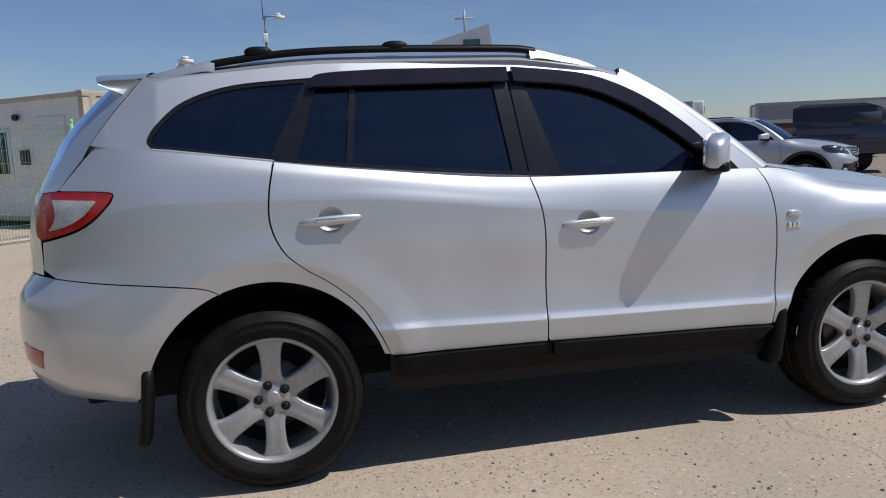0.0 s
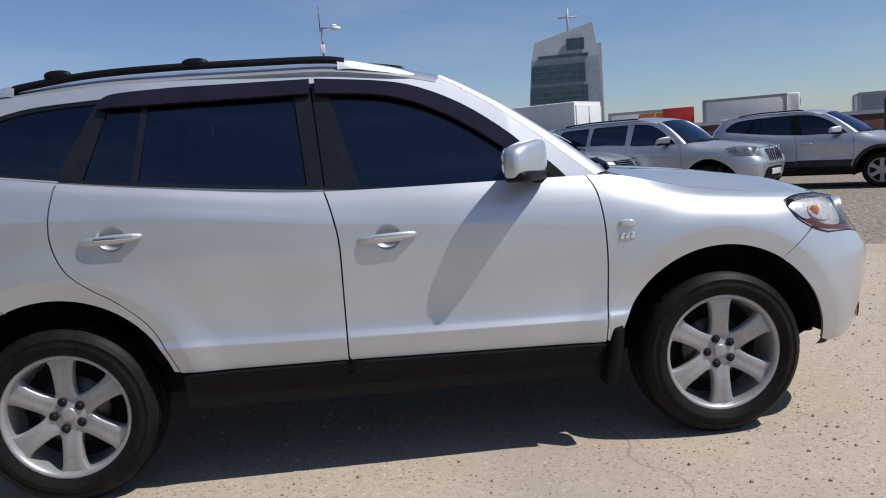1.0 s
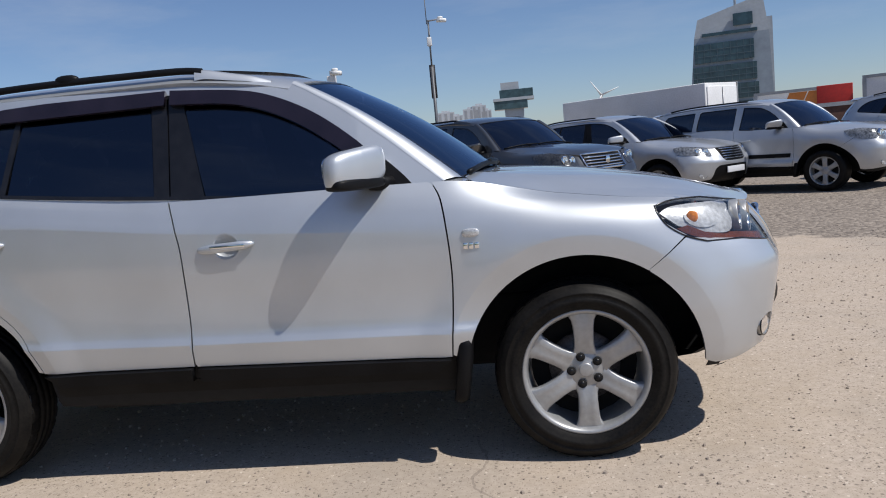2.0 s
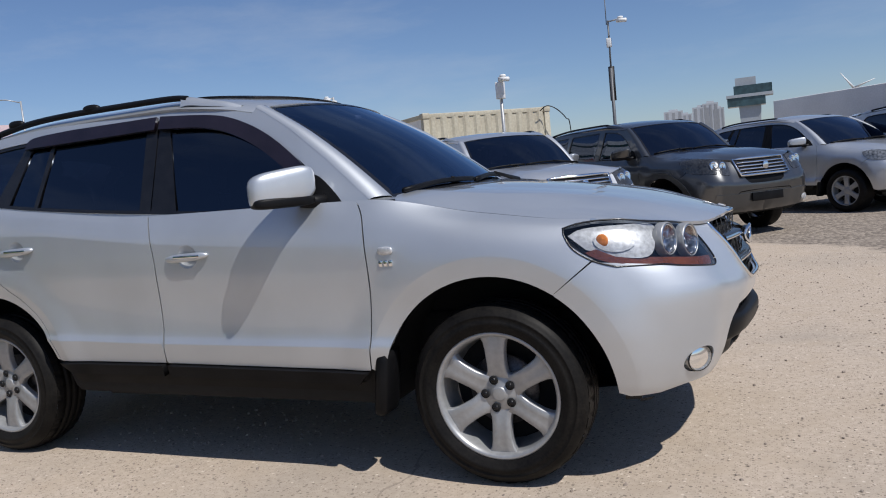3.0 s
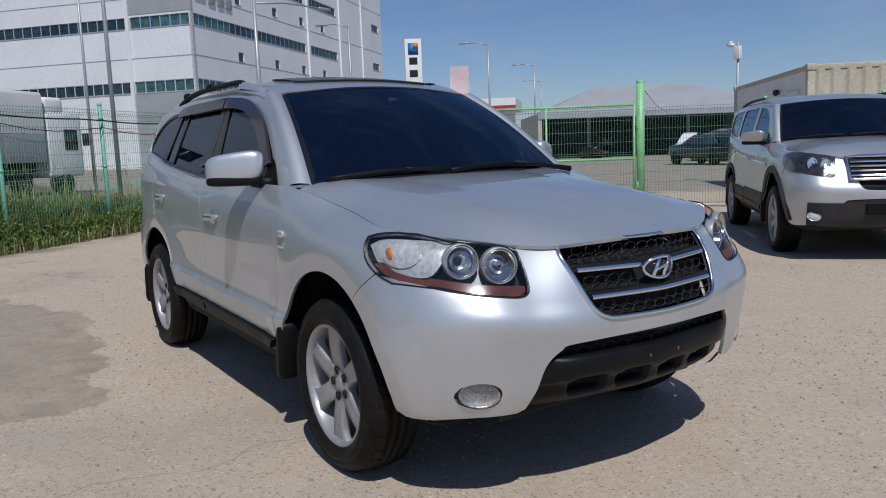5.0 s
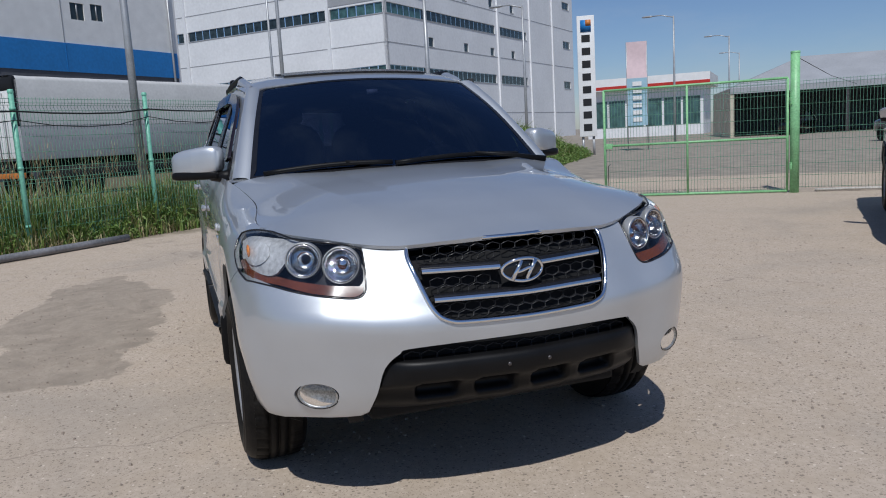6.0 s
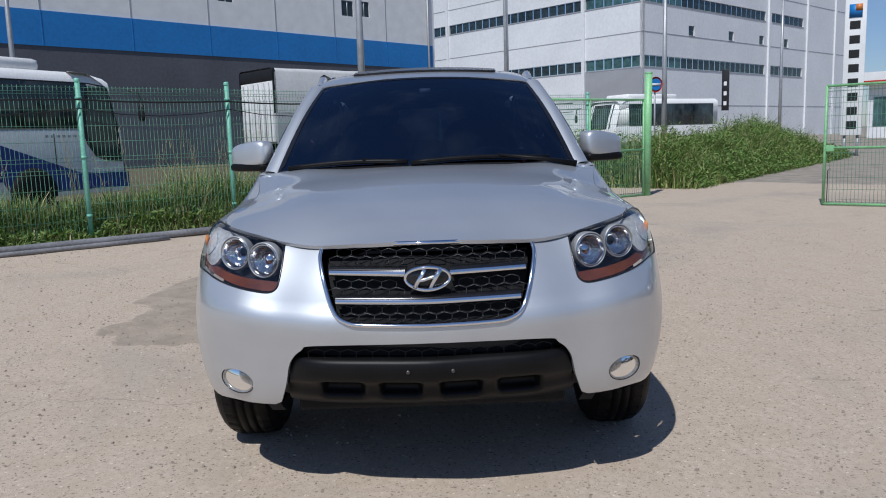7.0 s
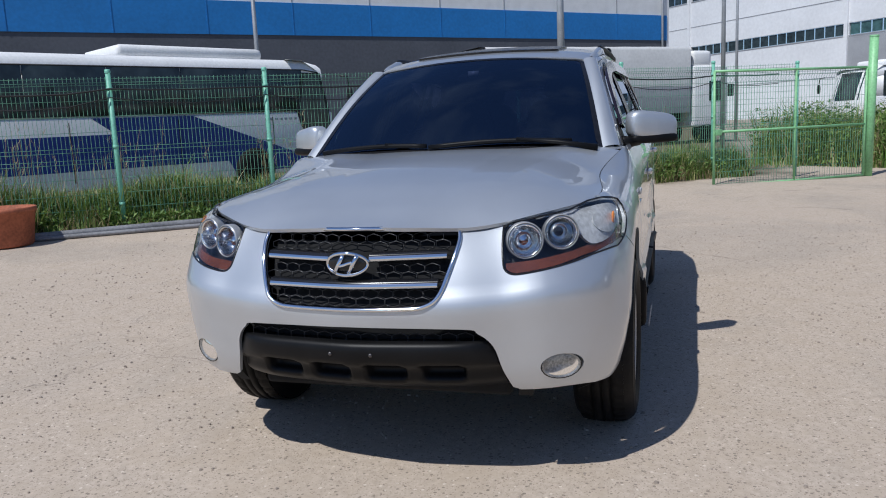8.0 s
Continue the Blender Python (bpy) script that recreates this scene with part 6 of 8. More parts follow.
# withered stalks left from the year before
stalks, tips = [], []
for i in range(150):
    k, off = rng.choice((rng.gauss(-1.9, 0.5), rng.gauss(1.4, 0.8), rng.uniform(-4, 4))), rng.uniform(-1.0, -0.15)
    q = FENCE_0 + FENCE_D * k + nrm * off
    h, a = rng.uniform(0.9, 1.55), rng.uniform(0, 6.28)
    lean = rng.uniform(0.03, 0.22)
    line = [(q.x + math.cos(a) * lean * t * t, q.y + math.sin(a) * lean * t * t, rise(*q) + h * t) for t in (0, 0.4, 0.75, 1.0)]
    stalks.append(tube(line, [0.005, 0.004, 0.003, 0.0015], 4))
    for _ in range(9):
        t = rng.uniform(0.5, 1.0)
        tips.append((line[-1][0] * t + line[0][0] * (1 - t) + rng.uniform(-0.06, 0.06), line[-1][1] * t + line[0][1] * (1 - t) + rng.uniform(-0.06, 0.06), rise(*q) + h * t, 0.12))
w = part("dry_stalks", join(*stalks, blades(rng, tips, 1.0, 0.003, 1.2)), M_STRAW)
tagged(w, "withered brown stalks standing among the weeds", "weeds", kind="stuff")

# overgrown bank between the fence and the road
spots, leafy = [], []
for i in range(27000):
    t, o = rng.uniform(0, 1.3), rng.uniform(0, 4.2)
    x, y = -12.3 - 11.5 * t - 0.62 * o, 5.9 + 8.9 * t - 0.78 * o
    h = 0.72 + 0.6 * noise.noise((x * 0.6, y * 0.6, 9)) + 0.3 * noise.noise((x * 2.2, y * 2.2, 2))
    h *= min(1, 0.15 + o / 1.3) * (1 + 0.35 * max(0, t - 0.6))
    spots.append((x, y, 0, h))
    for _ in range(4 if noise.noise((x * 1.1, y * 1.1, 4)) > -0.12 else 1):
        leafy.append((x + rng.uniform(-0.15, 0.15), y + rng.uniform(-0.15, 0.15), rng.uniform(0.1, 1.35) * h))
w = part("weeds", blades(rng, spots, 1.5, 0.010, 0.55), M_GRASS)
tagged(w, "dense bank of tall weeds beside the road", "weeds", kind="stuff")
w = part("weed_leaves", leaves(rng, leafy, 0.055), M_LEAF)
tagged(w, "leafy weeds covering the roadside bank", "weeds", kind="stuff")
spots = []
for i in range(7000):
    k = rng.uniform(-4, 6)
    q = FENCE_0 + FENCE_D * k - nrm * rng.uniform(1.2, 6.0)
    if 0.5 + noise.noise((q.x * 0.5, q.y * 0.5, 5)) > 0.35:
        spots.append((q.x, q.y, rise(*q) * 0.9, rng.uniform(0.3, 0.9)))
w = part("rough_grass", blades(rng, spots, 0.5, 0.012, 0.5), M_GRASS)
tagged(w, "rough grass on the verge behind the fence", "grass", kind="stuff")

# ---- containers, poles, parked vehicles ----
M_CREAM = material("cream_container_paint", (0.55, 0.51, 0.40), 0.55, grain=0.05, amount=0.1, stain=0.7, tint=(0.42, 0.37, 0.28))
M_WHITE = material("white_paint_metal", (0.80, 0.80, 0.79), 0.5, grain=0.05, amount=0.06, stain=0.8)
M_GREYWALL = material("grey_sheet", (0.34, 0.35, 0.37), 0.6, grain=0.1, amount=0.08, stain=2.0)
M_GALV = material("galvanised", (0.42, 0.43, 0.44), 0.45, 0.4, grain=0.03, amount=0.12, stain=0.3)
M_BLUE = material("blue_sheet", (0.02, 0.20, 0.54), 0.5, grain=0.2, amount=0.08, stain=3.0)
M_CHARCOAL = material("charcoal_sheet", (0.10, 0.106, 0.124), 0.6, grain=0.2, amount=0.12, stain=3.0)
M_WINDOW = material("window_glass", (0.03, 0.045, 0.05), 0.08, grain=0.6, amount=0.4)
M_COACHGLASS = material("coach_glass", (0.042, 0.056, 0.060), 0.06, grain=0.5, amount=0.5, stain=1.6)
M_WINGREEN = material("greenish_window_glass", (0.06, 0.13, 0.13), 0.1, grain=0.8, amount=0.4)
M_NAVY = car_paint("navy_paint", (0.012, 0.02, 0.06), 0.2)
M_REDSHEET = material("red_sheet", (0.50, 0.03, 0.02), 0.5, grain=0.1, amount=0.1)
M_ORANGE = material("orange_sheet", (0.60, 0.20, 0.04), 0.5, grain=0.1, amount=0.1)
M_MAST = material("dark_mast_steel", (0.13, 0.135, 0.145), 0.5, 0.3, grain=0.03, amount=0.15, stain=0.3)
M_LIVERY = material("deep_blue_paint", (0.010, 0.03, 0.22), 0.35, grain=0.1, amount=0.08, stain=1.5)
M_RUST = material("brown_sheet", (0.10, 0.045, 0.03), 0.7, grain=0.1, amount=0.25)


def corrugated(w, h, pitch=0.28, depth=0.036):
    """Folded sheet steel in the xz plane, folds standing upright."""
    xs = []
    x = 0.0
    while x < w:
        for dx, d in ((0, 0), (0.30, 0), (0.5, 1), (0.80, 1)):
            xs.append((min(x + dx * pitch, w), d * depth))
        x += pitch
    xs.append((w, 0))
    return grid_mesh([[(a, d, z) for a, d in xs] for z in (0, h)])


def container(label, at, yaw, L, W, H, paint, group="", office=False):
    """A steel box with corner posts, castings and folded walls; its corner at the origin, its long side along +x, its end along -y."""
    c = thing("container", label, "container", pose(*at, 0, 0, yaw), group)
    for x0, y0 in ((0, 0), (L, 0), (0, -W), (L, -W)):
        part("corner_post", box(x0 - 0.07, x0 + 0.07, y0 - 0.07, y0 + 0.07, 0.02, H, 0.01), paint, c)
        for z in (0.0, H - 0.11):
            part("corner_casting", box(x0 - 0.085, x0 + 0.085, y0 - 0.085, y0 + 0.085, z, z + 0.125, 0.012), paint, c)
    for z in (0.06, H - 0.1):
        part("beam", box(0, L, -0.05, 0.05, z, z + 0.1, 0.008), paint, c)
        part("beam", box(0, L, -W - 0.05, -W + 0.05, z, z + 0.1, 0.008), paint, c)
        part("beam", box(-0.05, 0.05, -W, 0, z, z + 0.1, 0.008), paint, c)
        part("beam", box(L - 0.05, L + 0.05, -W, 0, z, z + 0.1, 0.008), paint, c)
    part("end_wall", move(corrugated(W, H - 0.2), pose(-0.03, -W, 0.12, 0, 0, 90)), paint, c, smooth=False)
    part("end_wall", move(corrugated(W, H - 0.2), pose(L - 0.0, -W, 0.12, 0, 0, 90)), paint, c, smooth=False)
    part("side_wall", move(corrugated(L, H - 0.2), pose(0, -W, 0.12)), paint, c, smooth=False)
    if office:
        part("side_wall", box(0, L, -0.02, 0.03, 0.12, H - 0.1), M_WHITE, c, smooth=False)
        d = part("door", box(0.55, 1.45, 0.03, 0.06, 0.15, 2.12, 0.008), M_WHITE, c)
        part("door_handle", tube([(0.62, 0.07, 1.05), (0.62, 0.11, 1.05), (0.74, 0.11, 1.05)], 0.012, 6), M_STEEL, d)
        w = part("window", box(2.35, 3.85, 0.03, 0.055, 0.95, 1.95, 0.008), M_WHITE, c)
        for k in range(2):
            part("pane", box(2.43 + 0.72 * k, 3.05 + 0.72 * k, 0.05, 0.062, 1.03, 1.87), M_WINDOW, w)
        for k in range(9):
            part("bar", tube([(2.42 + 0.165 * k, 0.09, 0.98), (2.42 + 0.165 * k, 0.09, 1.93)], 0.007, 5), M_WHITE, w)
        part("floodlight", blob(2.0, 0.10, 2.15, 0.08, 0.06, 0.07, 2.4, 16, 8), M_CABLE, c)
        part("meter_box", box(1.75, 1.95, 0.03, 0.12, 1.2, 1.5, 0.01), M_CABLE, c)
    else:
        part("side_wall", move(corrugated(L, H - 0.2), pose(0, 0, 0.12)), paint, c, smooth=False)
    part("roof", box(0, L, -W, 0, H - 0.06, H - 0.02), paint, c)
    return c


# cream site office: long side runs away from the lot
container("cream steel container office with corrugated end", (-4.43, 12.1, 0.05), 137.8, 6.1, 3.15, 2.55, M_CREAM, office=True)


def camera_pole(label, at, h, arm=0.25, mast=False):
    p = thing("camera_pole", label, "pole", pose(*at, 0), "camera poles")
    if mast:
        part("mast", join(tube([(0, 0, 0), (0, 0, h * 0.75)], 0.04, 10), tube([(0, 0, h * 0.7), (0.01, 0, h)], 0.022, 8)), M_MAST, p)
        part("aerial", tube([(-0.03, 0, h - 0.1), (-0.03, 0, h + 0.5)], 0.012, 6), M_MAST, p)
        part("aerial_sleeve", tube([(0, 0.05, h * 0.58), (0, 0.05, h * 0.76)], 0.075, 8), M_CABLE, p)
        part("antenna_box", box(-0.06, 0.06, -0.05, 0.05, h * 0.86, h * 0.86 + 0.22, 0.02), M_WHITE, p)
    else:
        part("mast", tube([(0, 0, 0), (0, 0, h)], 0.035, 10), M_GALV, p)
        part("control_box", box(-0.09, 0.09, -0.07, 0.05, h - 0.45, h - 0.1, 0.015), M_WHITE, p)
    a = part("bracket", tube([(0, 0, h - 0.03), (arm, -0.1, h - 0.02)], 0.018, 6), M_GALV, p)
    part("camera", join(tube([(arm - 0.06, -0.08, h - 0.05), (arm + 0.16, -0.16, h - 0.08)], 0.05, 10), blob(arm + 0.02, -0.08, h + 0.01, 0.07, 0.05, 0.035, 2.5, 14, 8)), M_WHITE, p)
    return p


camera_pole("white security camera on a pole beside the container", (-2.62, 12.05), 3.15, 0.08)
camera_pole("security camera on a thin pole behind the container", (-9.3, 16.7), 3.85, -0.2)
camera_pole("slim radio mast with camera and aerials", (-0.9, 15.6), 4.55, 0.3, True)

line = rounded([(-2.35, 14.1, 2.50), (-2.2, 14.15, 2.60), (-2.0, 14.2, 2.52), (-1.8, 14.3, 2.28), (-1.72, 14.35, 2.0), (-1.70, 14.4, 0.0)], 5)
tagged(part("cable", tube([tuple(q) for q in line], 0.012, 6), M_CABLE), "thin black cable looping off the container roof to the ground", "cable")

HEAD = -45.4
H2, R2 = Vector((math.cos(radians(HEAD)), math.sin(radians(HEAD)))), Vector((math.sin(radians(HEAD)), -math.cos(radians(HEAD))))


def park(label, paint, wheel, scale=(1.02, 1.0, 1.0), **kw):
    """Parks a vehicle by the place of its right front wheel."""
    c = Vector(wheel) - H2 * WHEEL_X * scale[0] - R2 * 0.89 * scale[1]
    return build_suv(label, paint, pose(c.x, c.y, 0, 0, 0, HEAD) @ Matrix.Diagonal((*scale, 1)), group="parked cars", **kw)


main_car = build_suv("silver five-door sport utility vehicle on a dusty lot", M_PAINT, Matrix(), main=True)
park("silver sport utility vehicle with grey lower cladding, parked", M_PAINT_B, (-0.96, 5.66), (1.06, 1.02, 1.03), lower=M_CLADDING, boxy=(0.03, 0.085, 0.16, 0.22, 0.10, 0.15, 0.07))
park("dark grey sport utility vehicle with cardboard on its hood", M_PAINT_G, (1.05, 7.60), (1.06, 1.02, 1.03), lower=M_PAINT_G, boxy=(0.03, 0.085, 0.16, 0.22, 0.10, 0.15, 0.07))
park("silver crossover with chrome grille bars, parked on gravel", M_PAINT_B, (3.57, 10.35), (1.05, 1.03, 0.97))
park("silver boxy off-road vehicle with slotted grille", M_PAINT_B, (6.25, 9.9), (1.03, 1.0, 0.98), grille="slots", boxy=(0.0, 0.06, 0.15, 0.18, 0.12, 0.17, 0.08))
park("silver off-road vehicle with dark grey lower body", M_PAINT_B, (10.0, 10.3), (1.0, 1.0, 0.96), lower=M_CLADDING)
cb = part("cardboard", box(-0.35, 0.35, -0.25, 0.25, 0, 0.02, 0.004), material("cardboard", (0.16, 0.11, 0.07), 0.8, grain=0.02, amount=0.2))
q = Vector((1.05, 7.60)) - H2 * 0.1 - R2 * 0.85
cb.matrix_basis = pose(q.x, q.y, 1.17, 4, 4, HEAD + 20)
tagged(cb, "brown cardboard sheet lying on a car hood", "cardboard")

# ---- beyond the lot ----
def yaw_of(d):
    return math.degrees(math.atan2(d[1], d[0]))


def build_bus(label, at, yaw, L, W, H, stripe=True, belt=1.73, air=(-5.2, -1.85)):
    """A coach: its right front corner at the origin, its nose along +x, its right side along -x."""
    b = thing("bus", label, "bus", pose(*at, 0, 0, yaw), "buses")
    prof = [(0.0, 0.35), (0.05, 0.9), (0.0, 1.5), (-0.12, 2.0), (-0.35, H - 0.25), (-0.75, H - 0.02), (-1.2, H)]
    nose = grid_mesh([[(x - 0.22 * abs(2 * t - 1) ** 3, W * t, z) for x, z in prof] for t in np.linspace(0, 1, 11)])
    body = part("body", join(nose, box(-L, -0.2, 0.0, W, 0.35, belt, 0.03), box(-L, -0.42, 0.03, W - 0.03, belt, H - 0.3)), M_WHITE, b)
    sect = [(0.02, H - 0.42), (0.0, H - 0.28), (0.05, H - 0.10), (0.22, H), (W - 0.22, H), (W - 0.05, H - 0.10), (W, H - 0.28), (W - 0.02, H - 0.42)]
    part("roof", grid_mesh([[(x, y if i else y, z - (0.10 if i == 3 else 0)) for y, z in sect] for i, x in enumerate((-L, -L + 0.2, -0.9, -0.42))]), M_WHITE, b)
    panes = int((L - 1.4) / 1.35)
    for y0, y1 in ((-0.012, 0.02), (W - 0.02, W + 0.012)):
        for k in range(panes):
            x1 = -1.02 - k * (L - 1.35) / panes
            part("side_window", box(x1 - (L - 1.35) / panes + 0.014, x1, y0, y1, belt + 0.03, H - 0.24, 0.006), M_COACHGLASS, b)
    part("windscreen", move(grid_mesh([[(x - 0.22 * abs(2 * t - 1) ** 3 + 0.012, 0.06 + (W - 0.12) * t, z) for x, z in prof[2:5]] for t in np.linspace(0, 1, 9)]), Matrix()), M_COACHGLASS, b)
    slab = lambda pts, y0, y1: ([(x, y, z) for y in (y0, y1) for x, z in pts], [tuple(range(len(pts))), tuple(range(2 * len(pts) - 1, len(pts) - 1, -1))] + [(i, (i + 1) % len(pts), len(pts) + (i + 1) % len(pts), len(pts) + i) for i in range(len(pts))])
    door = part("passenger_door", slab([(-1.04, H - 0.30), (-0.50, H - 0.30), (-0.30, belt + 0.1), (-0.24, 1.02), (-0.62, 1.04), (-0.92, 1.14), (-1.12, 1.42), (-1.22, belt + 0.02)] if stripe else [(-0.96, H - 0.5), (-0.5, H - 0.5), (-0.45, belt - 0.2), (-0.96, belt - 0.2)], -0.020, 0.01), M_CABLE, b, "black-framed glass door", smooth=False)
    part("door_glass", slab([(-0.98, H - 0.36), (-0.56, H - 0.36), (-0.37, belt + 0.08), (-0.31, 1.10), (-0.62, 1.12), (-0.86, 1.20), (-1.03, 1.44), (-1.12, belt + 0.04)] if stripe else [(-0.92, H - 0.54), (-0.54, H - 0.54), (-0.49, belt - 0.16), (-0.92, belt - 0.16)], -0.026, -0.018), M_COACHGLASS, door, smooth=False)
    part("air_unit", box(*air, 0.30, W - 0.30, H - 0.02, H + 0.24, 0.10), M_WHITE, b)
    part("gutter", tube([(-L, -0.012, H - 0.235), (-1.0, -0.012, H - 0.235), (-0.55, -0.012, H - 0.29)], 0.014, 6), M_CABLE, b)
    if stripe:
        # blue livery on the flank, broken by a slanting white wedge and an arrow
        poly = ((-L, 0.72), (-3.1, 0.72), (-2.95, 0.45), (-0.10, 0.45), (-0.10, 0.80), (-1.35, 0.82), (-3.88, belt - 0.01), (-5.98, belt - 0.01), (-5.53, 1.40), (-L, 1.38))
        part("livery_band", slab(poly, -0.008, 0.001), M_LIVERY, body, smooth=False)
        for x in (-1.9, -4.2, -6.4, -8.6):
            part("locker_seam", box(x - 0.006, x + 0.006, -0.012, 0.0, 0.5, belt - 0.08), M_DARK, body, smooth=False)
        for k in range(7):
            part("lettering_bar", box(-2.1 + k * 0.13, -2.02 + k * 0.13, -0.010, 0.0, belt - 0.16, belt - 0.11), M_GREYWALL, body, smooth=False)
    for x in (-2.45, -L + 2.2):
        part("wheel_arch", move(lathe([(0.0, 0.0), (0.51, 0.0), (0.51, 0.03)], 24, -0.2, math.pi + 0.2), pose(x, -0.012, 0.46)), M_DARK, b)
        part("wheel", move(lathe([(0.0, -0.04), (0.2, -0.05), (0.25, -0.02), (0.44, -0.04), (0.46, 0.06), (0.46, 0.25)], 28), pose(x, 0.0, 0.46)), M_RUBBER, b)
    part("door_mirror", join(tube([(0.05, -0.05, H - 0.35), (0.22, -0.18, H - 0.40), (0.22, -0.22, H - 0.62)], 0.02, 6), blob(0.22, -0.23, H - 0.85, 0.05, 0.09, 0.2, 3, 14, 8)), M_CABLE, b)
    return b


d = Vector((-0.88, 0.47))
build_bus("white coach with blue livery bands behind the fence", (-13.1, -6.9, 0), yaw_of(d), 10.5, 2.35, 2.95)
build_bus("white minibus parked beyond the overgrown verge", (-33.46, 7.49, 0), -62.7, 6.9, 2.2, 2.9, False, 1.6, (-4.4, -1.2))


def build_truck(label, at, yaw, L, W, z0, z1, cover, cab=True):
    """A box lorry: its rear right corner at the origin, its length along +x, its right side facing -y."""
    t = thing("box_truck", label, "truck", pose(*at, 0, 0, yaw), "trucks")
    part("cargo_body", join(box(0.06, L, 0, W, z0, z0 + (z1 - z0) * 0.42, 0.02)), M_GREYWALL, t)
    arc = [(y, z) for y, z in ((0.0, z0 + (z1 - z0) * 0.4), (0.0, z1 - 0.14), (0.06, z1 - 0.03), (0.18, z1), (W - 0.18, z1), (W - 0.06, z1 - 0.03), (W, z1 - 0.14), (W, z0 + (z1 - z0) * 0.4))]
    part("cover", grid_mesh([[(x, y, z + 0.008 * math.sin(x * 5 + y * 3)) for y, z in arc] for x in np.linspace(0.05, L, 16)]), cover, t, "pale tarpaulin cover")
    part("hood_frame", grid_mesh([[(x, y, z + h) for y, z in arc] for x, h in ((-0.04, 0.01), (0.10, 0.015))]), M_CABLE, t)
    part("header", box(-0.03, 0.05, 0, W, z1 - 0.42, z1 - 0.04, 0.01), M_CABLE, t)
    for k in range(3):
        y0 = 0.06 + k * (W - 0.12) / 3
        dr = part("rear_door", box(-0.02, 0.06, y0 + 0.01, y0 + (W - 0.12) / 3 - 0.01, z0 + 0.08, z1 - 0.45, 0.008), M_WHITE, t)
        for y in (y0 + 0.2, y0 + 0.55):
            part("lock_rod", tube([(-0.045, y, z0 + 0.1), (-0.045, y, z1 - 0.5)], 0.014, 6), M_GALV, dr)
    part("chassis", box(0.1, L + 1.2, W * 0.3, W * 0.7, z0 - 0.35, z0), M_DARK, t)
    part("side_guard", box(1.2, L - 0.8, 0.02, 0.06, z0 - 0.75, z0 - 0.25), M_DARK, t)
    part("rear_bumper", box(0.0, 0.12, 0.1, W - 0.1, z0 - 0.55, z0 - 0.38, 0.01), M_ORANGE, t)
    for x in (1.2, 2.4, L + 0.9):
        for y in (0.05, W - 0.35):
            part("wheel", move(lathe([(0.0, 0.0), (0.22, 0.02), (0.28, -0.02), (0.48, 0.0), (0.5, 0.08), (0.5, 0.3)], 24), pose(x, y, 0.5)), M_RUBBER, t)
    if cab:
        part("cab", join(box(L + 0.15, L + 2.0, 0.02, W - 0.02, 0.7, z1 - 0.75, 0.12), box(L + 0.2, L + 1.2, 0.1, W - 0.1, z1 - 0.8, z1 - 0.15, 0.15)), M_WHITE, t)
        part("cab_window", box(L + 1.0, L + 1.7, 0.0, 0.05, 1.75, 2.55, 0.01), M_WINDOW, t)
        part("cab_screen", box(L + 1.97, L + 2.02, 0.15, W - 0.15, 1.7, 2.6, 0.01), M_WINDOW, t)
        part("cab_mirror", box(L + 1.9, L + 2.05, -0.28, -0.05, 1.9, 2.4, 0.03), M_CABLE, t)
    return t


M_TARP = material("pale_tarpaulin", (0.58, 0.58, 0.57), 0.6, grain=0.1, amount=0.06, stain=0.8)
dirn = Vector((-0.66, 0.755))
build_truck("lorry with pale tarpaulin body and white rear doors", (-22.5, -5.4, 0), yaw_of(dirn), 9.4, 2.4, 1.3, 3.93, M_TARP)


def window_strip(par, x0, x1, z0, z1, y, glass_mat, pane=1.3):
    """A band of windows let into a wall, pane by pane."""
    n = max(1, int((x1 - x0) / pane))
    w = (x1 - x0) / n
    for k in range(n):
        part("pane", box(x0 + k * w + 0.05, x0 + (k + 1) * w - 0.05, y - 0.12, y - 0.08, z0 + 0.05, z1 - 0.05), glass_mat, par, smooth=False)


def wall_pieces(w, h, openings, thick=0.3):
    """A wall in the xz plane with rectangular openings cut through."""
    xs = sorted({0.0, w} | {v for o in openings for v in o[:2]})
    zs = sorted({0.0, h} | {v for o in openings for v in o[2:]})
    out = []
    for a, b in zip(xs, xs[1:]):
        for c, e in zip(zs, zs[1:]):
            if not any(o[0] <= a and b <= o[1] and o[2] <= c and e <= o[3] for o in openings):
                out.append(box(a, b, -thick, 0, c, e))
    return out


def wall_sheet(w, h, openings, thick=0.3):
    return join(*wall_pieces(w, h, openings, thick))


# warehouse with a blue band
near, far = Vector((-24.0, -41.0)), Vector((-65.9, 0.35))
d = far - near
wh = thing("warehouse", "white warehouse with blue band and charcoal base", "building", pose(*far, 0, 0, 0, yaw_of(near - far)))
Lw = d.length
part("base_wall", box(0, Lw, -0.3, 0.0, 0, 7.5), M_CHARCOAL, wh, smooth=False)
part("band_wall", box(0, Lw, -0.3, 0.06, 7.5, 9.55), M_BLUE, wh, smooth=False)
holes = [(7.3, 8.4, 11.4, 12.6), (9.0, 10.2, 11.3, 12.5), (20.0, 21.2, 11.3, 12.5), (21.6, 22.8, 11.3, 12.5), (34.0, 36.4, 11.3, 12.5)]
upper = part("upper_wall", box(0, Lw, -0.5, -0.3, 9.55, 18.55), M_WHITE, wh, smooth=False)
for geo in wall_pieces(Lw, 9.0, [(a, b, c - 9.55, e - 9.55) for a, b, c, e in holes]):
    part("wall_sheet", move(geo, pose(0, 0, 9.55)), M_WHITE, upper, smooth=False)
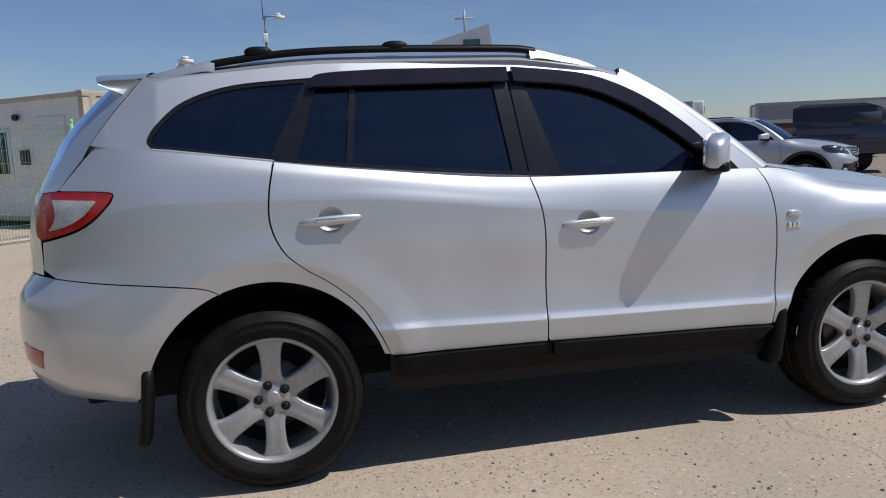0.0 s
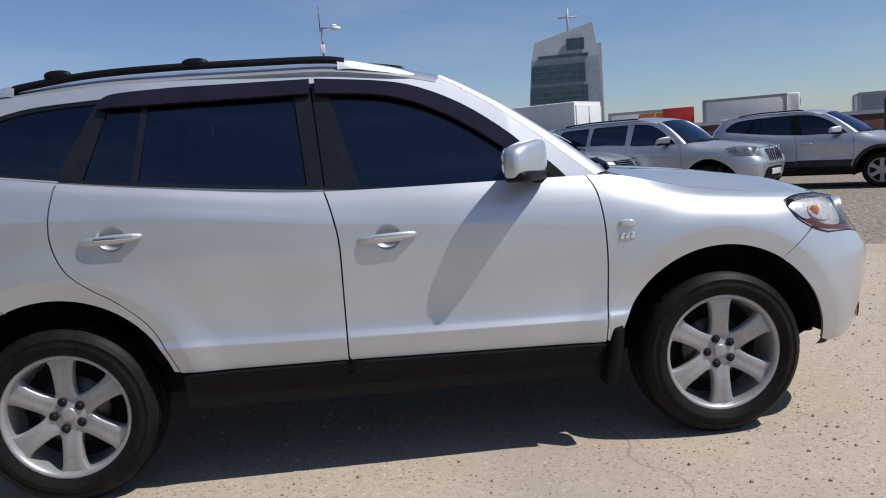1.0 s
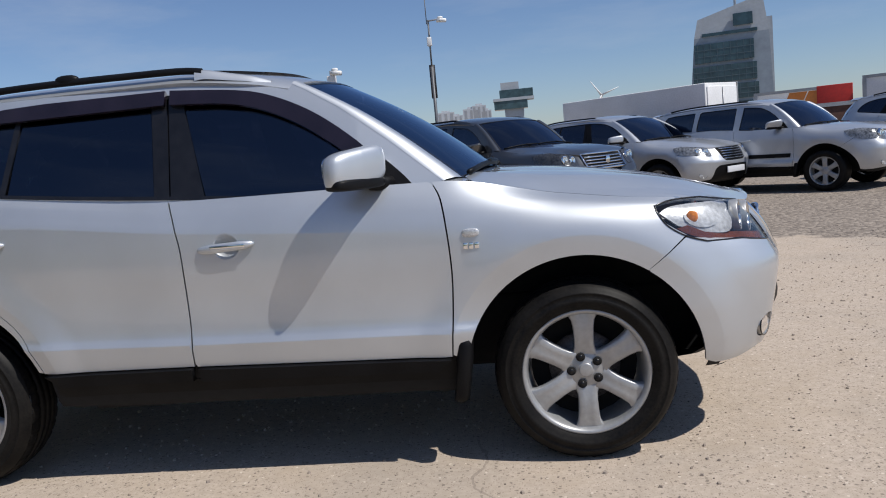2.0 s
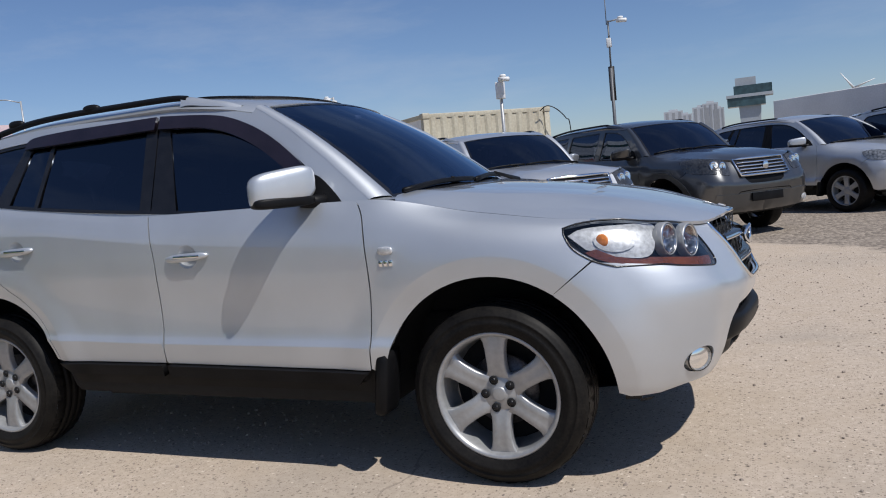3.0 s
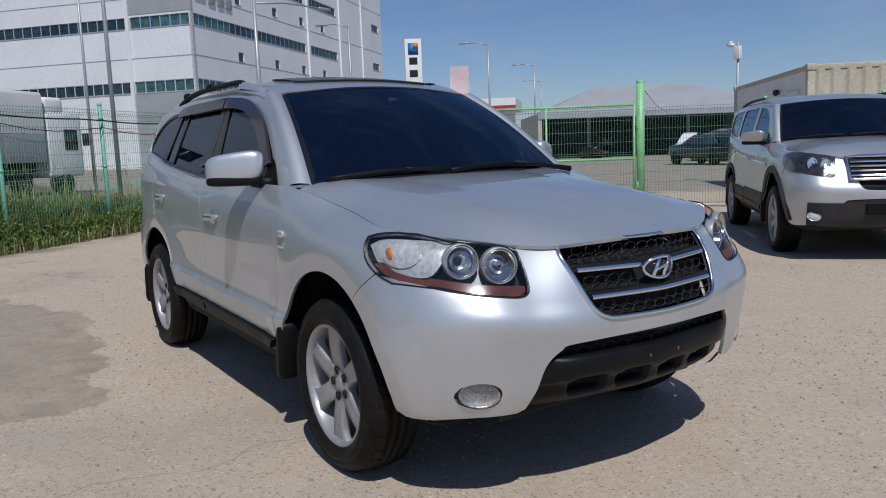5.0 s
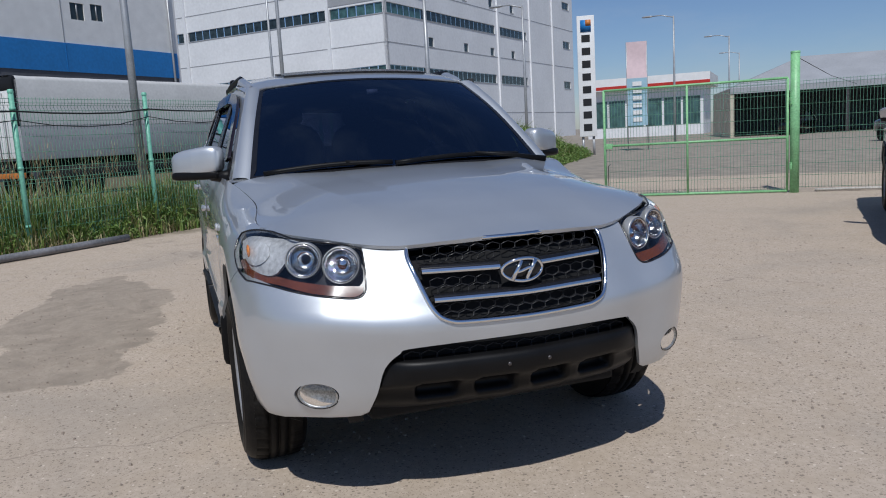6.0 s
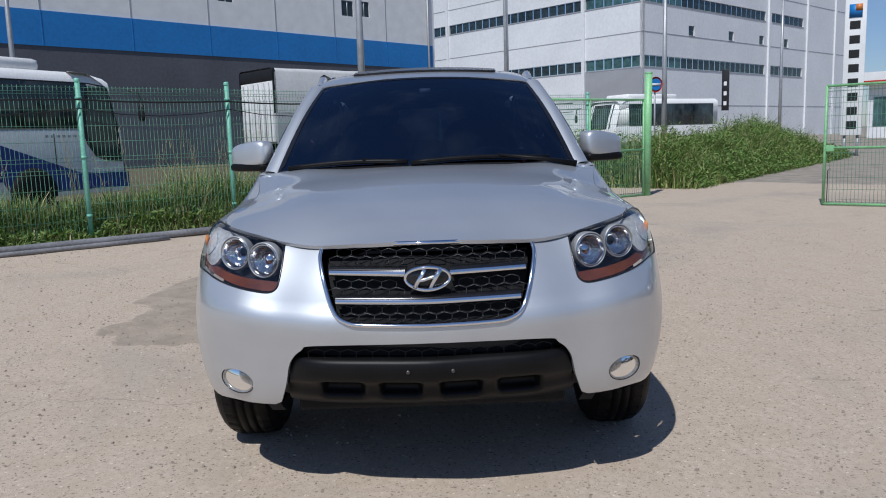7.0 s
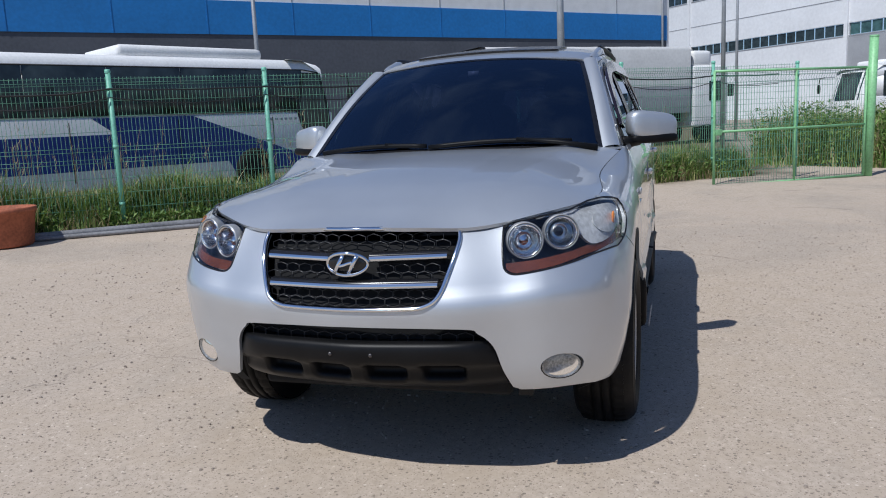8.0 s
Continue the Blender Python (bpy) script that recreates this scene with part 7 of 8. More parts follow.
for a, b, c, e in holes:
    w = part("window", box(a, b, -0.12, -0.08, c, e), M_WINDOW, wh, smooth=False)
    part("mullion", box((a + b) / 2 - 0.05, (a + b) / 2 + 0.05, -0.08, -0.03, c, e), M_GALV, w)
for k in range(1, int(Lw / 5.5)):
    part("sheet_joint", box(k * 5.5, k * 5.5 + 0.06, 0.0, 0.03, 9.6, 18.5), M_GREYWALL, wh, smooth=False)
    part("sheet_joint", box(k * 5.5, k * 5.5 + 0.06, 0.06, 0.085, 7.5, 9.55), M_BLUE, wh, smooth=False)
part("end_wall", box(-0.3, 0.0, -30, 0.0, 0, 18.55), M_WHITE, wh, smooth=False)
part("roof", box(-0.3, Lw, -30, 0.05, 18.55, 18.8), M_GREYWALL, wh, smooth=False)
part("downpipe", tube([(0.6, 0.15, 0.0), (0.6, 0.15, 18.4)], 0.09, 8), M_GALV, wh)

M_CLAD = material("pale_wall_cladding", (0.76, 0.77, 0.785), 0.55, grain=0.4, amount=0.05, stain=6.0)
# tall white logistics building with window bands
corner = Vector((-95.0, 27.2))
rd, ld = Vector((-0.66, 0.75)).normalized(), Vector((-0.75, -0.66)).normalized()
tb = thing("logistics_building", "large white logistics building with long window bands", "building", pose(*corner, 0))
HB = 37.0
bands = [(9.7, 11.15), (17.8, 19.2), (25.6, 27.0), (33.2, 34.6)]
for name, dr, L, flip in (("right", rd, 72.0, 1), ("left", ld, 60.0, -1)):
    m = pose(0, 0, 0, 0, 0, yaw_of(dr))
    if flip > 0:
        spans = [(0.3, 33.5), (35.5, 47.0), (66.0, 70.0)]
    else:
        spans = [(0.3, 9.0), (9.6, 36.0), (36.8, 58.0)]
    ops = [(a, b, z0, z1) for z0, z1 in bands for a, b in spans]
    small = [(x, x + 1.5, z, z + 1.3) for x in (11.0, 22.0, 31.5, 40.0) for z in (14.2, 22.0)] if flip > 0 else []
    # the outer face looks away from the block: to the right of the run on one side, to the left on the other
    geo = wall_sheet(L, HB, ops + small, 0.4)
    face = Matrix() if flip < 0 else Matrix.Diagonal((1, -1, 1, 1))
    wl = part("wall", move(geo, m @ face), M_CLAD, tb, smooth=False)
    for a, b, z0, z1 in ops + small:
        n = max(1, int((b - a) / 1.45))
        step = (b - a) / n
        for k in range(n):
            g = M_WINGREEN if flip < 0 and a < 5 or (flip > 0 and a < 5 and k < 6) else M_WINDOW
            part("pane", move(box(a + k * step + 0.10, a + (k + 1) * step - 0.10, -0.2, -0.15, z0 + 0.06, z1 - 0.06), m @ face), g, wl, smooth=False)
        part("sill", move(box(a, b, -0.05, 0.06, z0 - 0.12, z0), m @ face), M_GREYWALL, wl, smooth=False)
    for x in ((34.5, 48.5, 60.0) if flip > 0 else (9.3, 36.4)):
        part("pilaster", move(box(x - 0.25, x + 0.25, 0, 0.25, 0, HB - 0.4), m @ face), M_CLAD, wl, smooth=False)
    for z in (4.8, 14.0, 21.5, 29.5):
        part("sheet_joint", move(box(0, L, 0.0, 0.03, z, z + 0.1), m @ face), M_GREYWALL, wl, smooth=False)
    if flip < 0:
        part("grey_panel", move(box(0.05, 9.2, 0.0, 0.05, 0, 9.5), m @ face), M_GREYWALL, wl, smooth=False)
        part("grey_panel", move(box(0.05, 9.2, 0.0, 0.05, 19.5, 25.3), m @ face), M_GREYWALL, wl, smooth=False)
    else:
        sg = part("sign_shape", move(box(0.8, 3.2, 0.0, 0.2, 21.2, 24.2, 0.05), m @ face), M_REDSHEET, wl)
        for k, x in enumerate((4.0, 6.2, 8.2)):
            part("sign_bar", move(box(x, x + 1.5, 0.0, 0.2, 20.9, 23.6, 0.05), m @ face), M_GREYWALL, sg)
part("roof", ([(0, 0, HB), tuple((rd * 72).to_3d() + Vector((0, 0, HB))), tuple(((rd * 72 + ld * 60)).to_3d() + Vector((0, 0, HB))), tuple((ld * 60).to_3d() + Vector((0, 0, HB)))], [(0, 1, 2, 3)]), M_GREYWALL, tb, smooth=False)


def street_lamp(label, at, h, arm, yaw, r=0.09):
    p = thing("street_lamp", label, "street lamp", pose(*at, 0, 0, 0, yaw), "street lamps")
    part("pole", tube([(0, 0, 0), (0, 0, h * 0.5), (0, 0, h)], [r, r * 0.8, r * 0.55], 12), M_GALV, p)
    part("arm", tube([(0, 0, h - 0.1), (arm * 0.4, 0, h + 0.12), (arm, 0, h + 0.15)], 0.035, 8), M_GALV, p)
    part("lamp_head", blob(arm + 0.25, 0, h + 0.13, 0.38, 0.13, 0.06, 3, 18, 8), M_GALV, p)
    return p


street_lamp("tall grey street lamp behind the fence", (-15.8, -1.75), 8.2, 1.2, 20, 0.11)
street_lamp("tall grey street lamp behind the coach", (-21.0, -13.5), 9.0, 1.0, 30, 0.10)
street_lamp("grey street lamp with long arm by the road", (-26.4, 9.4), 7.4, -4.2, -70, 0.12)
for at, h, arm in (((-34.0, 17.5), 8.0, -1.8), ((-40.0, 31.5), 8.4, -2.0), ((-52.0, 46.0), 8.6, -2.0), ((-66.0, 59.0), 8.6, -2.0)):
    street_lamp("grey street lamp along the far road", at, h, arm, 40, 0.09)
for at in ((-30.0, 3.5), (-19.5, 2.4)):
    street_lamp("slim grey lamp post beyond the fence", at, 9.5, 0.6, 200, 0.07)

# pillar sign with a square mark and unreadable bars for its writing
sg = thing("pillar_sign", "tall white pillar sign with dark lettering bars", "sign", pose(-28.9, 18.0, 0, 0, 0, yaw_of((0.36, 0.64)) + 0))
part("board", box(-0.1, 0.72, -0.2, 0.2, 0.9, 6.6, 0.02), M_WHITE, sg)
part("leg", box(0.0, 0.12, -0.1, 0.1, 0, 0.9), M_GALV, sg)
part("leg", box(0.5, 0.62, -0.1, 0.1, 0, 0.9), M_GALV, sg)
part("mark", box(0.06, 0.56, -0.225, -0.2, 5.85, 6.4), M_BLUE, sg)
part("mark", box(0.30, 0.56, -0.232, -0.225, 6.12, 6.4), M_ORANGE, sg)
for k in range(8):
    z = 5.35 - 0.60 * k
    part("lettering_bar", box(0.10, 0.50, -0.212, -0.2, z + 0.02, z + 0.36, 0.01), M_CABLE, sg, smooth=False)
bk = thing("pillar_sign", "slim black pillar sign beside the road", "sign", pose(-55.5, 22.9, 0, 0, 0, 60), "pillar signs")
part("board", box(-0.26, 0.26, -0.12, 0.12, 2.8, 5.9, 0.02), M_CABLE, bk)
part("post", tube([(0, 0, 0), (0, 0, 2.6)], 0.06, 8), M_GALV, bk)
for k in range(3):
    part("lettering_bar", box(-0.11, 0.11, -0.135, -0.12, 3.2 + k * 0.75, 3.5 + k * 0.75), M_WHITE, bk, smooth=False)
bn = thing("banner_sign", "faded pink and blue banner on a frame", "banner", pose(-30.6, 22.3, 0, 0, 0, yaw_of((0.54, 0.80))))
for x in (-0.5, 0.52):
    part("pole", tube([(x, 0, 0), (x, 0, 5.6)], 0.03, 6), M_GALV, bn)
part("upper_cloth", grid_mesh([[(x, -0.02 + 0.03 * math.sin(3 * z + x), z) for x in np.linspace(-0.5, 0.52, 6)] for z in np.linspace(3.75, 5.6, 8)]), material("pink_cloth", (0.72, 0.56, 0.58), 0.8, grain=0.2, amount=0.06), bn)
low = part("lower_cloth", grid_mesh([[(x, -0.02 + 0.03 * math.sin(3 * z + x), z) for x in np.linspace(-0.5, 0.52, 6)] for z in np.linspace(1.3, 3.75, 8)]), material("blue_cloth", (0.34, 0.52, 0.62), 0.8, grain=0.2, amount=0.06), bn)
for k in range(6):
    part("lettering_bar", box(-0.22, 0.24, -0.075, -0.06, 1.5 + k * 0.37, 1.72 + k * 0.37), M_WHITE, low, smooth=False)
rs = thing("traffic_sign", "round blue and red traffic sign on a pole", "traffic sign", pose(-26.0, 8.9, 0, 0, 0, 105))
part("pole", tube([(0, 0, 0), (0, 0, 3.5)], 0.035, 8), M_GALV, rs)
part("disc", move(lathe([(0.0, 0.0), (0.30, 0.0), (0.30, 0.02)], 28), pose(0, -0.06, 3.15, 0, 0, 180)), M_REDSHEET, rs)
part("inner_disc", move(lathe([(0.0, 0.025), (0.23, 0.025)], 28), pose(0, -0.06, 3.15, 0, 0, 180)), M_BLUE, rs)
part("bar", box(-0.2, 0.2, -0.1, -0.09, 3.11, 3.19), M_WHITE, rs)

# open shed and cars across the yard
sh = thing("shed", "low open-fronted shed with a wide grey hipped roof", "building", pose(-37.6, 47.0, 0, 0, 0, yaw_of((0.78, 0.63)) + 18))
part("roof", ([(-10, 0, 3.6), (9.5, 0, 3.6), (9.5, 12, 3.6), (-10, 12, 3.6), (-4, 6, 6.0), (4, 6, 6.0)], [(0, 1, 5, 4), (1, 2, 5), (2, 3, 4, 5), (3, 0, 4)]), M_GREYWALL, sh, smooth=False)
part("eave", box(-10, 9.5, -0.06, 0.0, 3.2, 3.62), M_GREYWALL, sh, smooth=False)
part("back_wall", box(-10, 9.5, 11.7, 12, 0, 3.6), M_CHARCOAL, sh, smooth=False)
part("side_wall", box(-10, -9.7, 0, 12, 0, 3.6), M_CREAM, sh, smooth=False)
part("side_wall", box(9.2, 9.5, 0, 12, 0, 3.6), M_CREAM, sh, smooth=False)
for x in (-6, -2, 2, 6):
    part("column", box(x - 0.1, x + 0.1, 0, 0.2, 0, 3.4), M_STEEL, sh, smooth=False)
ro = thing("roadside_station", "low building with white roof edge and red stripe", "building", pose(-68.0, 54.0, 0, 0, 0, yaw_of((0.68, 0.73))))
part("wall", box(-11.5, 1.4, 0, 10, 0, 5.4), M_CLAD, ro, smooth=False)
for k in range(6):
    part("window", box(-11.0 + k * 2.05, -9.2 + k * 2.05, -0.06, 0.0, 1.2, 4.2), M_WINGREEN, ro, smooth=False)
part("roof", box(-12, 2.2, -1, 11, 5.4, 6.7), M_WHITE, ro, smooth=False)
part("stripe", box(-12, 2.2, -1.03, -1.0, 5.5, 5.85), M_REDSHEET, ro, smooth=False)


def build_saloon(label, paint, at, yaw, kind="saloon"):
    """A plain far-off car with glasshouse and wheels."""
    c = thing("saloon_car" if kind == "saloon" else "small_suv", label, "car", pose(*at, 0, 0, 0, yaw), "cars across the yard")
    h = 1.45 if kind == "saloon" else 1.68
    part("body", blob(0, 0, 0.66, 2.35, 0.90, 0.36, 4.5, 36, 14), paint, c)
    top = [(-1.9, 0.96), (-1.25, h - 0.05), (-0.5, h), (0.3, h - 0.04), (1.05, 0.98)] if kind == "saloon" else [(-2.15, 0.96), (-1.85, h - 0.08), (-0.9, h), (0.2, h - 0.05), (1.0, 0.98)]
    rows = [[(x, s * (0.80 - 0.42 * (z - 0.96)) * k, z + (0.02 if k < 1 else 0)) for x, z in rounded(top, 4)] for s, k in ((-1, 1), (-1, 0.5), (1, 0.5), (1, 1))]
    part("roof", grid_mesh(rows), paint, c)
    for s in (-1, 1):
        g = [(x * 0.9 - 0.05, s * (0.82 - 0.42 * (z - 0.96) + 0.004), 0.98 + (z - 0.98) * 0.9) for x, z in rounded(top, 4)]
        win = part("side_window", (g, [tuple(range(len(g)))]), M_WINDOW, c, smooth=False)
        part("window_trim", tube([(x, y + s * 0.006, z) for x, y, z in g], 0.014, 5), M_CHROME, win)
        for x in (-1.4, 1.4):
            part("wheel", move(lathe([(0.0, 0.02), (0.2, 0.0), (0.23, 0.03), (0.32, 0.0), (0.33, -0.05), (0.33, -0.2)], 24), pose(x, s * 0.86, 0.33) @ (Matrix() if s > 0 else pose(0, 0, 0, 0, 0, 180))), M_RUBBER, c)
    return c


build_saloon("black saloon parked behind the yard fence", M_PAINT_D, (-19.8, 29.2), 166)
build_saloon("white estate car parked behind the yard fence", M_PAINT_W, (-22.6, 34.0), 160, "suv")
build_saloon("black car under the shed roof", M_PAINT_D, (-41.0, 43.0), -60, "suv")
build_saloon("white car beside the shed", M_PAINT_W, (-35.0, 47.0), -60, "suv")


# box bodies, lorry cab and containers behind the parked row
def cargo_box(label, at, yaw, L, W, z0, z1, paint, name="cargo_box", cool=False, band=None):
    c = thing(name, label, "truck body", pose(*at, 0, 0, yaw), "cargo boxes")
    part("body", box(0, L, 0, W, z0, z1, 0.03), paint, c)
    for z in (z0, z1 - 0.1):
        part("edge_rail", box(-0.02, L + 0.02, -0.03, 0.02, z, z + 0.12), M_GALV, c, smooth=False)
    for x in (0.0, L - 0.1):
        part("corner_rail", box(x - 0.02, x + 0.12, -0.035, 0.02, z0, z1), M_GALV, c, smooth=False)
    dr = part("door", box(-0.04, 0.0, 0.08, W - 0.08, z0 + 0.12, z1 - 0.12, 0.01), M_WHITE, c)
    part("lock_rod", tube([(-0.06, W * 0.5, z0 + 0.15), (-0.06, W * 0.5, z1 - 0.15)], 0.02, 6), M_GALV, dr)
    if cool:
        part("cooling_unit", box(L + 0.02, L + 0.55, 0.3, W - 0.3, z1 - 0.75, z1 + 0.05, 0.08), M_WHITE, c)
        for y in (0.6, W - 0.6):
            part("fan", move(lathe([(0.0, 0.0), (0.2, 0.02)], 16), pose(L + 0.56, y, z1 - 0.35, 0, 0, -90)), M_CABLE, c)
    if band:
        for x in band:
            part("stripe", ([(x, -0.045, z0 + 0.15), (x + 0.7, -0.045, z0 + 0.15), (x + 1.3, -0.045, z1 - 0.12), (x + 0.6, -0.045, z1 - 0.12)], [(0, 1, 2, 3)]), M_ORANGE, c, smooth=False)
    part("chassis", box(0.2, L - 0.2, 0.3, W - 0.3, 0.5, z0 + 0.02), M_DARK, c)
    for x in (1.0, L - 1.0):
        for y in (0.35, W - 0.35):
            part("wheel", move(lathe([(0.0, -0.15), (0.45, -0.15), (0.48, -0.1), (0.48, 0.1), (0.45, 0.15), (0.0, 0.15)], 20), pose(x, y, 0.48)), M_RUBBER, c)
    return c


cargo_box("long white cargo box behind the parked cars", (8.56, 23.6, 0), 134.6, 6.2, 1.9, 0.9, 2.72, M_WHITE)
cargo_box("red and white cargo box with orange stripes", (11.41, 31.5, 0), -20.7, 3.75, 2.2, 0.9, 2.53, M_WHITE, band=(0.8, 1.55))
rb = part("red_cargo_end", box(2.45, 3.80, -0.06, 2.25, 0.9, 2.57, 0.02), M_REDSHEET)
rb.matrix_basis = pose(11.41, 31.5, 0, 0, 0, -20.7)
tagged(rb, "red corrugated cargo box end", "truck body")
cargo_box("white refrigerated cargo box with cooling unit", (15.1, 29.5, 0), -27, 3.4, 2.2, 0.9, 2.76, M_WHITE, cool=True)
cargo_box("grey cargo box beside a lorry", (20.5, 26.6, 0), -28, 5.6, 2.2, 0.9, 2.52, M_GREYWALL)
cargo_box("brown steel wall of a low container", (3.9, 22.4, 0), -12, 14.4, 0.9, 0.1, 1.66, M_RUST, name="low_container")
nv = thing("lorry_cab", "dark navy lorry cab parked beyond the silver cars", "truck", pose(15.9, 15.7, 0, 0, 0, -40) @ Matrix.Diagonal((1.3, 1.0, 0.95, 1)), "trucks")
part("cab", join(box(-1.2, 0.9, -1.0, 1.0, 0.55, 1.5, 0.12), grid_mesh([[(x, y, z) for x, z in ((-1.2, 1.4), (-1.2, 2.0), (-1.0, 2.12), (0.25, 2.1), (0.55, 1.95), (0.95, 1.35))] for y in (-0.98, -0.9, 0.9, 0.98)])), M_NAVY, nv)
part("cab_side", ([(x, -0.99, z) for x, z in ((-1.2, 0.6), (0.9, 0.6), (0.95, 1.35), (0.55, 1.95), (0.25, 2.1), (-1.0, 2.12), (-1.2, 2.0))], [tuple(range(7))]), M_NAVY, nv, smooth=False)
part("side_window", box(0.0, 0.55, -1.005, -0.99, 1.45, 1.82), M_COACHGLASS, nv)
part("windscreen", ([(0.97, -0.85, 1.40), (0.97, 0.85, 1.40), (0.60, 0.82, 1.93), (0.60, -0.82, 1.93)], [(0, 1, 2, 3)]), M_WINDOW, nv, smooth=False)
part("headlamp", box(0.88, 0.92, -0.9, -0.55, 0.85, 1.1, 0.02), M_LENS, nv)
for y in (-0.85, 0.85):
    part("wheel", move(lathe([(0.0, 0.0), (0.2, 0.0), (0.4, 0.02), (0.42, 0.1), (0.42, 0.25)], 24), pose(0.0, y - 0.1, 0.42)), M_RUBBER, nv)


# skyline
def bearing(az, dist):
    return Vector((math.cos(radians(az)), math.sin(radians(az)))) * dist


def tower_loft(par, base, top, z0, z1, name, mat):
    """A block whose plan changes from base (width, depth) to top between two heights."""
    (w0, d0, s0), (w1, d1, s1) = base, top
    v = [(s0 - w0 / 2, -d0 / 2, z0), (s0 + w0 / 2, -d0 / 2, z0), (s0 + w0 / 2, d0 / 2, z0), (s0 - w0 / 2, d0 / 2, z0), (s1 - w1 / 2, -d1 / 2, z1), (s1 + w1 / 2, -d1 / 2, z1), (s1 + w1 / 2, d1 / 2, z1), (s1 - w1 / 2, d1 / 2, z1)]
    return part(name, (v, [(0, 1, 5, 4), (1, 2, 6, 5), (2, 3, 7, 6), (3, 0, 4, 7), (4, 5, 6, 7)]), mat, par, smooth=False)


M_TOWER = material("pale_tower_cladding", (0.40, 0.43, 0.46), 0.5, grain=1.0, amount=0.06, stain=8.0)
M_TOWGLASS = material("tower_glass", (0.045, 0.085, 0.10), 0.1, grain=3.0, amount=0.3)
M_TOWMULL = material("tower_mullion", (0.09, 0.13, 0.15), 0.4, grain=1.0, amount=0.1)
M_TOWSHAFT = material("blue_grey_curtain_wall", (0.29, 0.33, 0.37), 0.3, grain=2.0, amount=0.1, stain=9.0)
M_HIGHRISE = material("pale_high_rise", (0.50, 0.52, 0.55), 0.6, grain=1.0, amount=0.06, stain=8.0)
D = 330.0
p = bearing(75.05, D)
tw = thing("office_tower", "pale glass office tower with slanted crown and mast", "building", pose(p.x, p.y, 0, 0, 0, 75.05 - 90))
tower_loft(tw, (31.6, 22, 0.5), (27.0, 20, 1.6), 0, 36, "shaft", M_TOWSHAFT)
slant = [(-11.9, -10, 36), (15.1, -10, 36), (15.1, 10, 36), (-11.9, 10, 36), (-10.4, -9.5, 43), (13.2, -9, 49.5), (13.2, 9, 49.5), (-10.4, 9.5, 43)]
part("crown", (slant, [(0, 1, 5, 4), (1, 2, 6, 5), (2, 3, 7, 6), (3, 0, 4, 7), (4, 5, 6, 7)]), M_TOWER, tw, smooth=False)
for z0, z1, w in ((2, 10.5, 24.5), (11.6, 17.2, 24), (18.4, 24.8, 23), (26.2, 33.4, 21.5)):
    bandw = part("glass_band", box(-w / 2 - 1.2, w / 2 - 1.2, -11.35, -10.3, z0, z1), M_TOWGLASS, tw, smooth=False)
    for k in range(9):
        x = -w / 2 - 1.2 + (k + 0.5) * w / 9
        part("mullion", box(x - 0.07, x + 0.07, -11.42, -11.3, z0, z1), M_TOWMULL, bandw, smooth=False)
    for f in (0.33, 0.67):
        part("floor_edge", box(-w / 2 - 1.2, w / 2 - 1.2, -11.45, -11.3, z0 + (z1 - z0) * f - 0.12, z0 + (z1 - z0) * f + 0.12), M_TOWMULL, bandw, smooth=False)
part("crown_panel", box(2.5, 9.5, -10.6, -9.9, 39, 43.5), M_TOWGLASS, tw, smooth=False)
part("crown_slot", box(-9, 11, -10.6, -10.0, 36.2, 37.4), M_TOWGLASS, tw, smooth=False)
part("fin", box(14.2, 16.4, -9, 6, 4, 41), M_TOWER, tw, smooth=False)
part("mast", join(tube([(3.5, 0, 46), (3.5, 0, 57)], 0.5, 6), tube([(-0.5, 0, 53.5), (7.5, 0, 53.5)], 0.35, 6), tube([(0.5, 0, 47), (8.5, 0, 47.5)], 0.5, 6)), M_TOWER, tw)
D = 520.0
p = bearing(90.2, D)
ob = thing("observation_tower", "slim tower with stacked overhanging boxes on top", "building", pose(p.x, p.y, 0, 0, 0, 0.2))
tower_loft(ob, (10, 9, 0), (13, 10, 0), 0, 27, "shaft", M_TOWER)
part("lower_deck", box(-13, 9, -7, 7, 26, 31.5), M_TOWGLASS, ob, smooth=False)
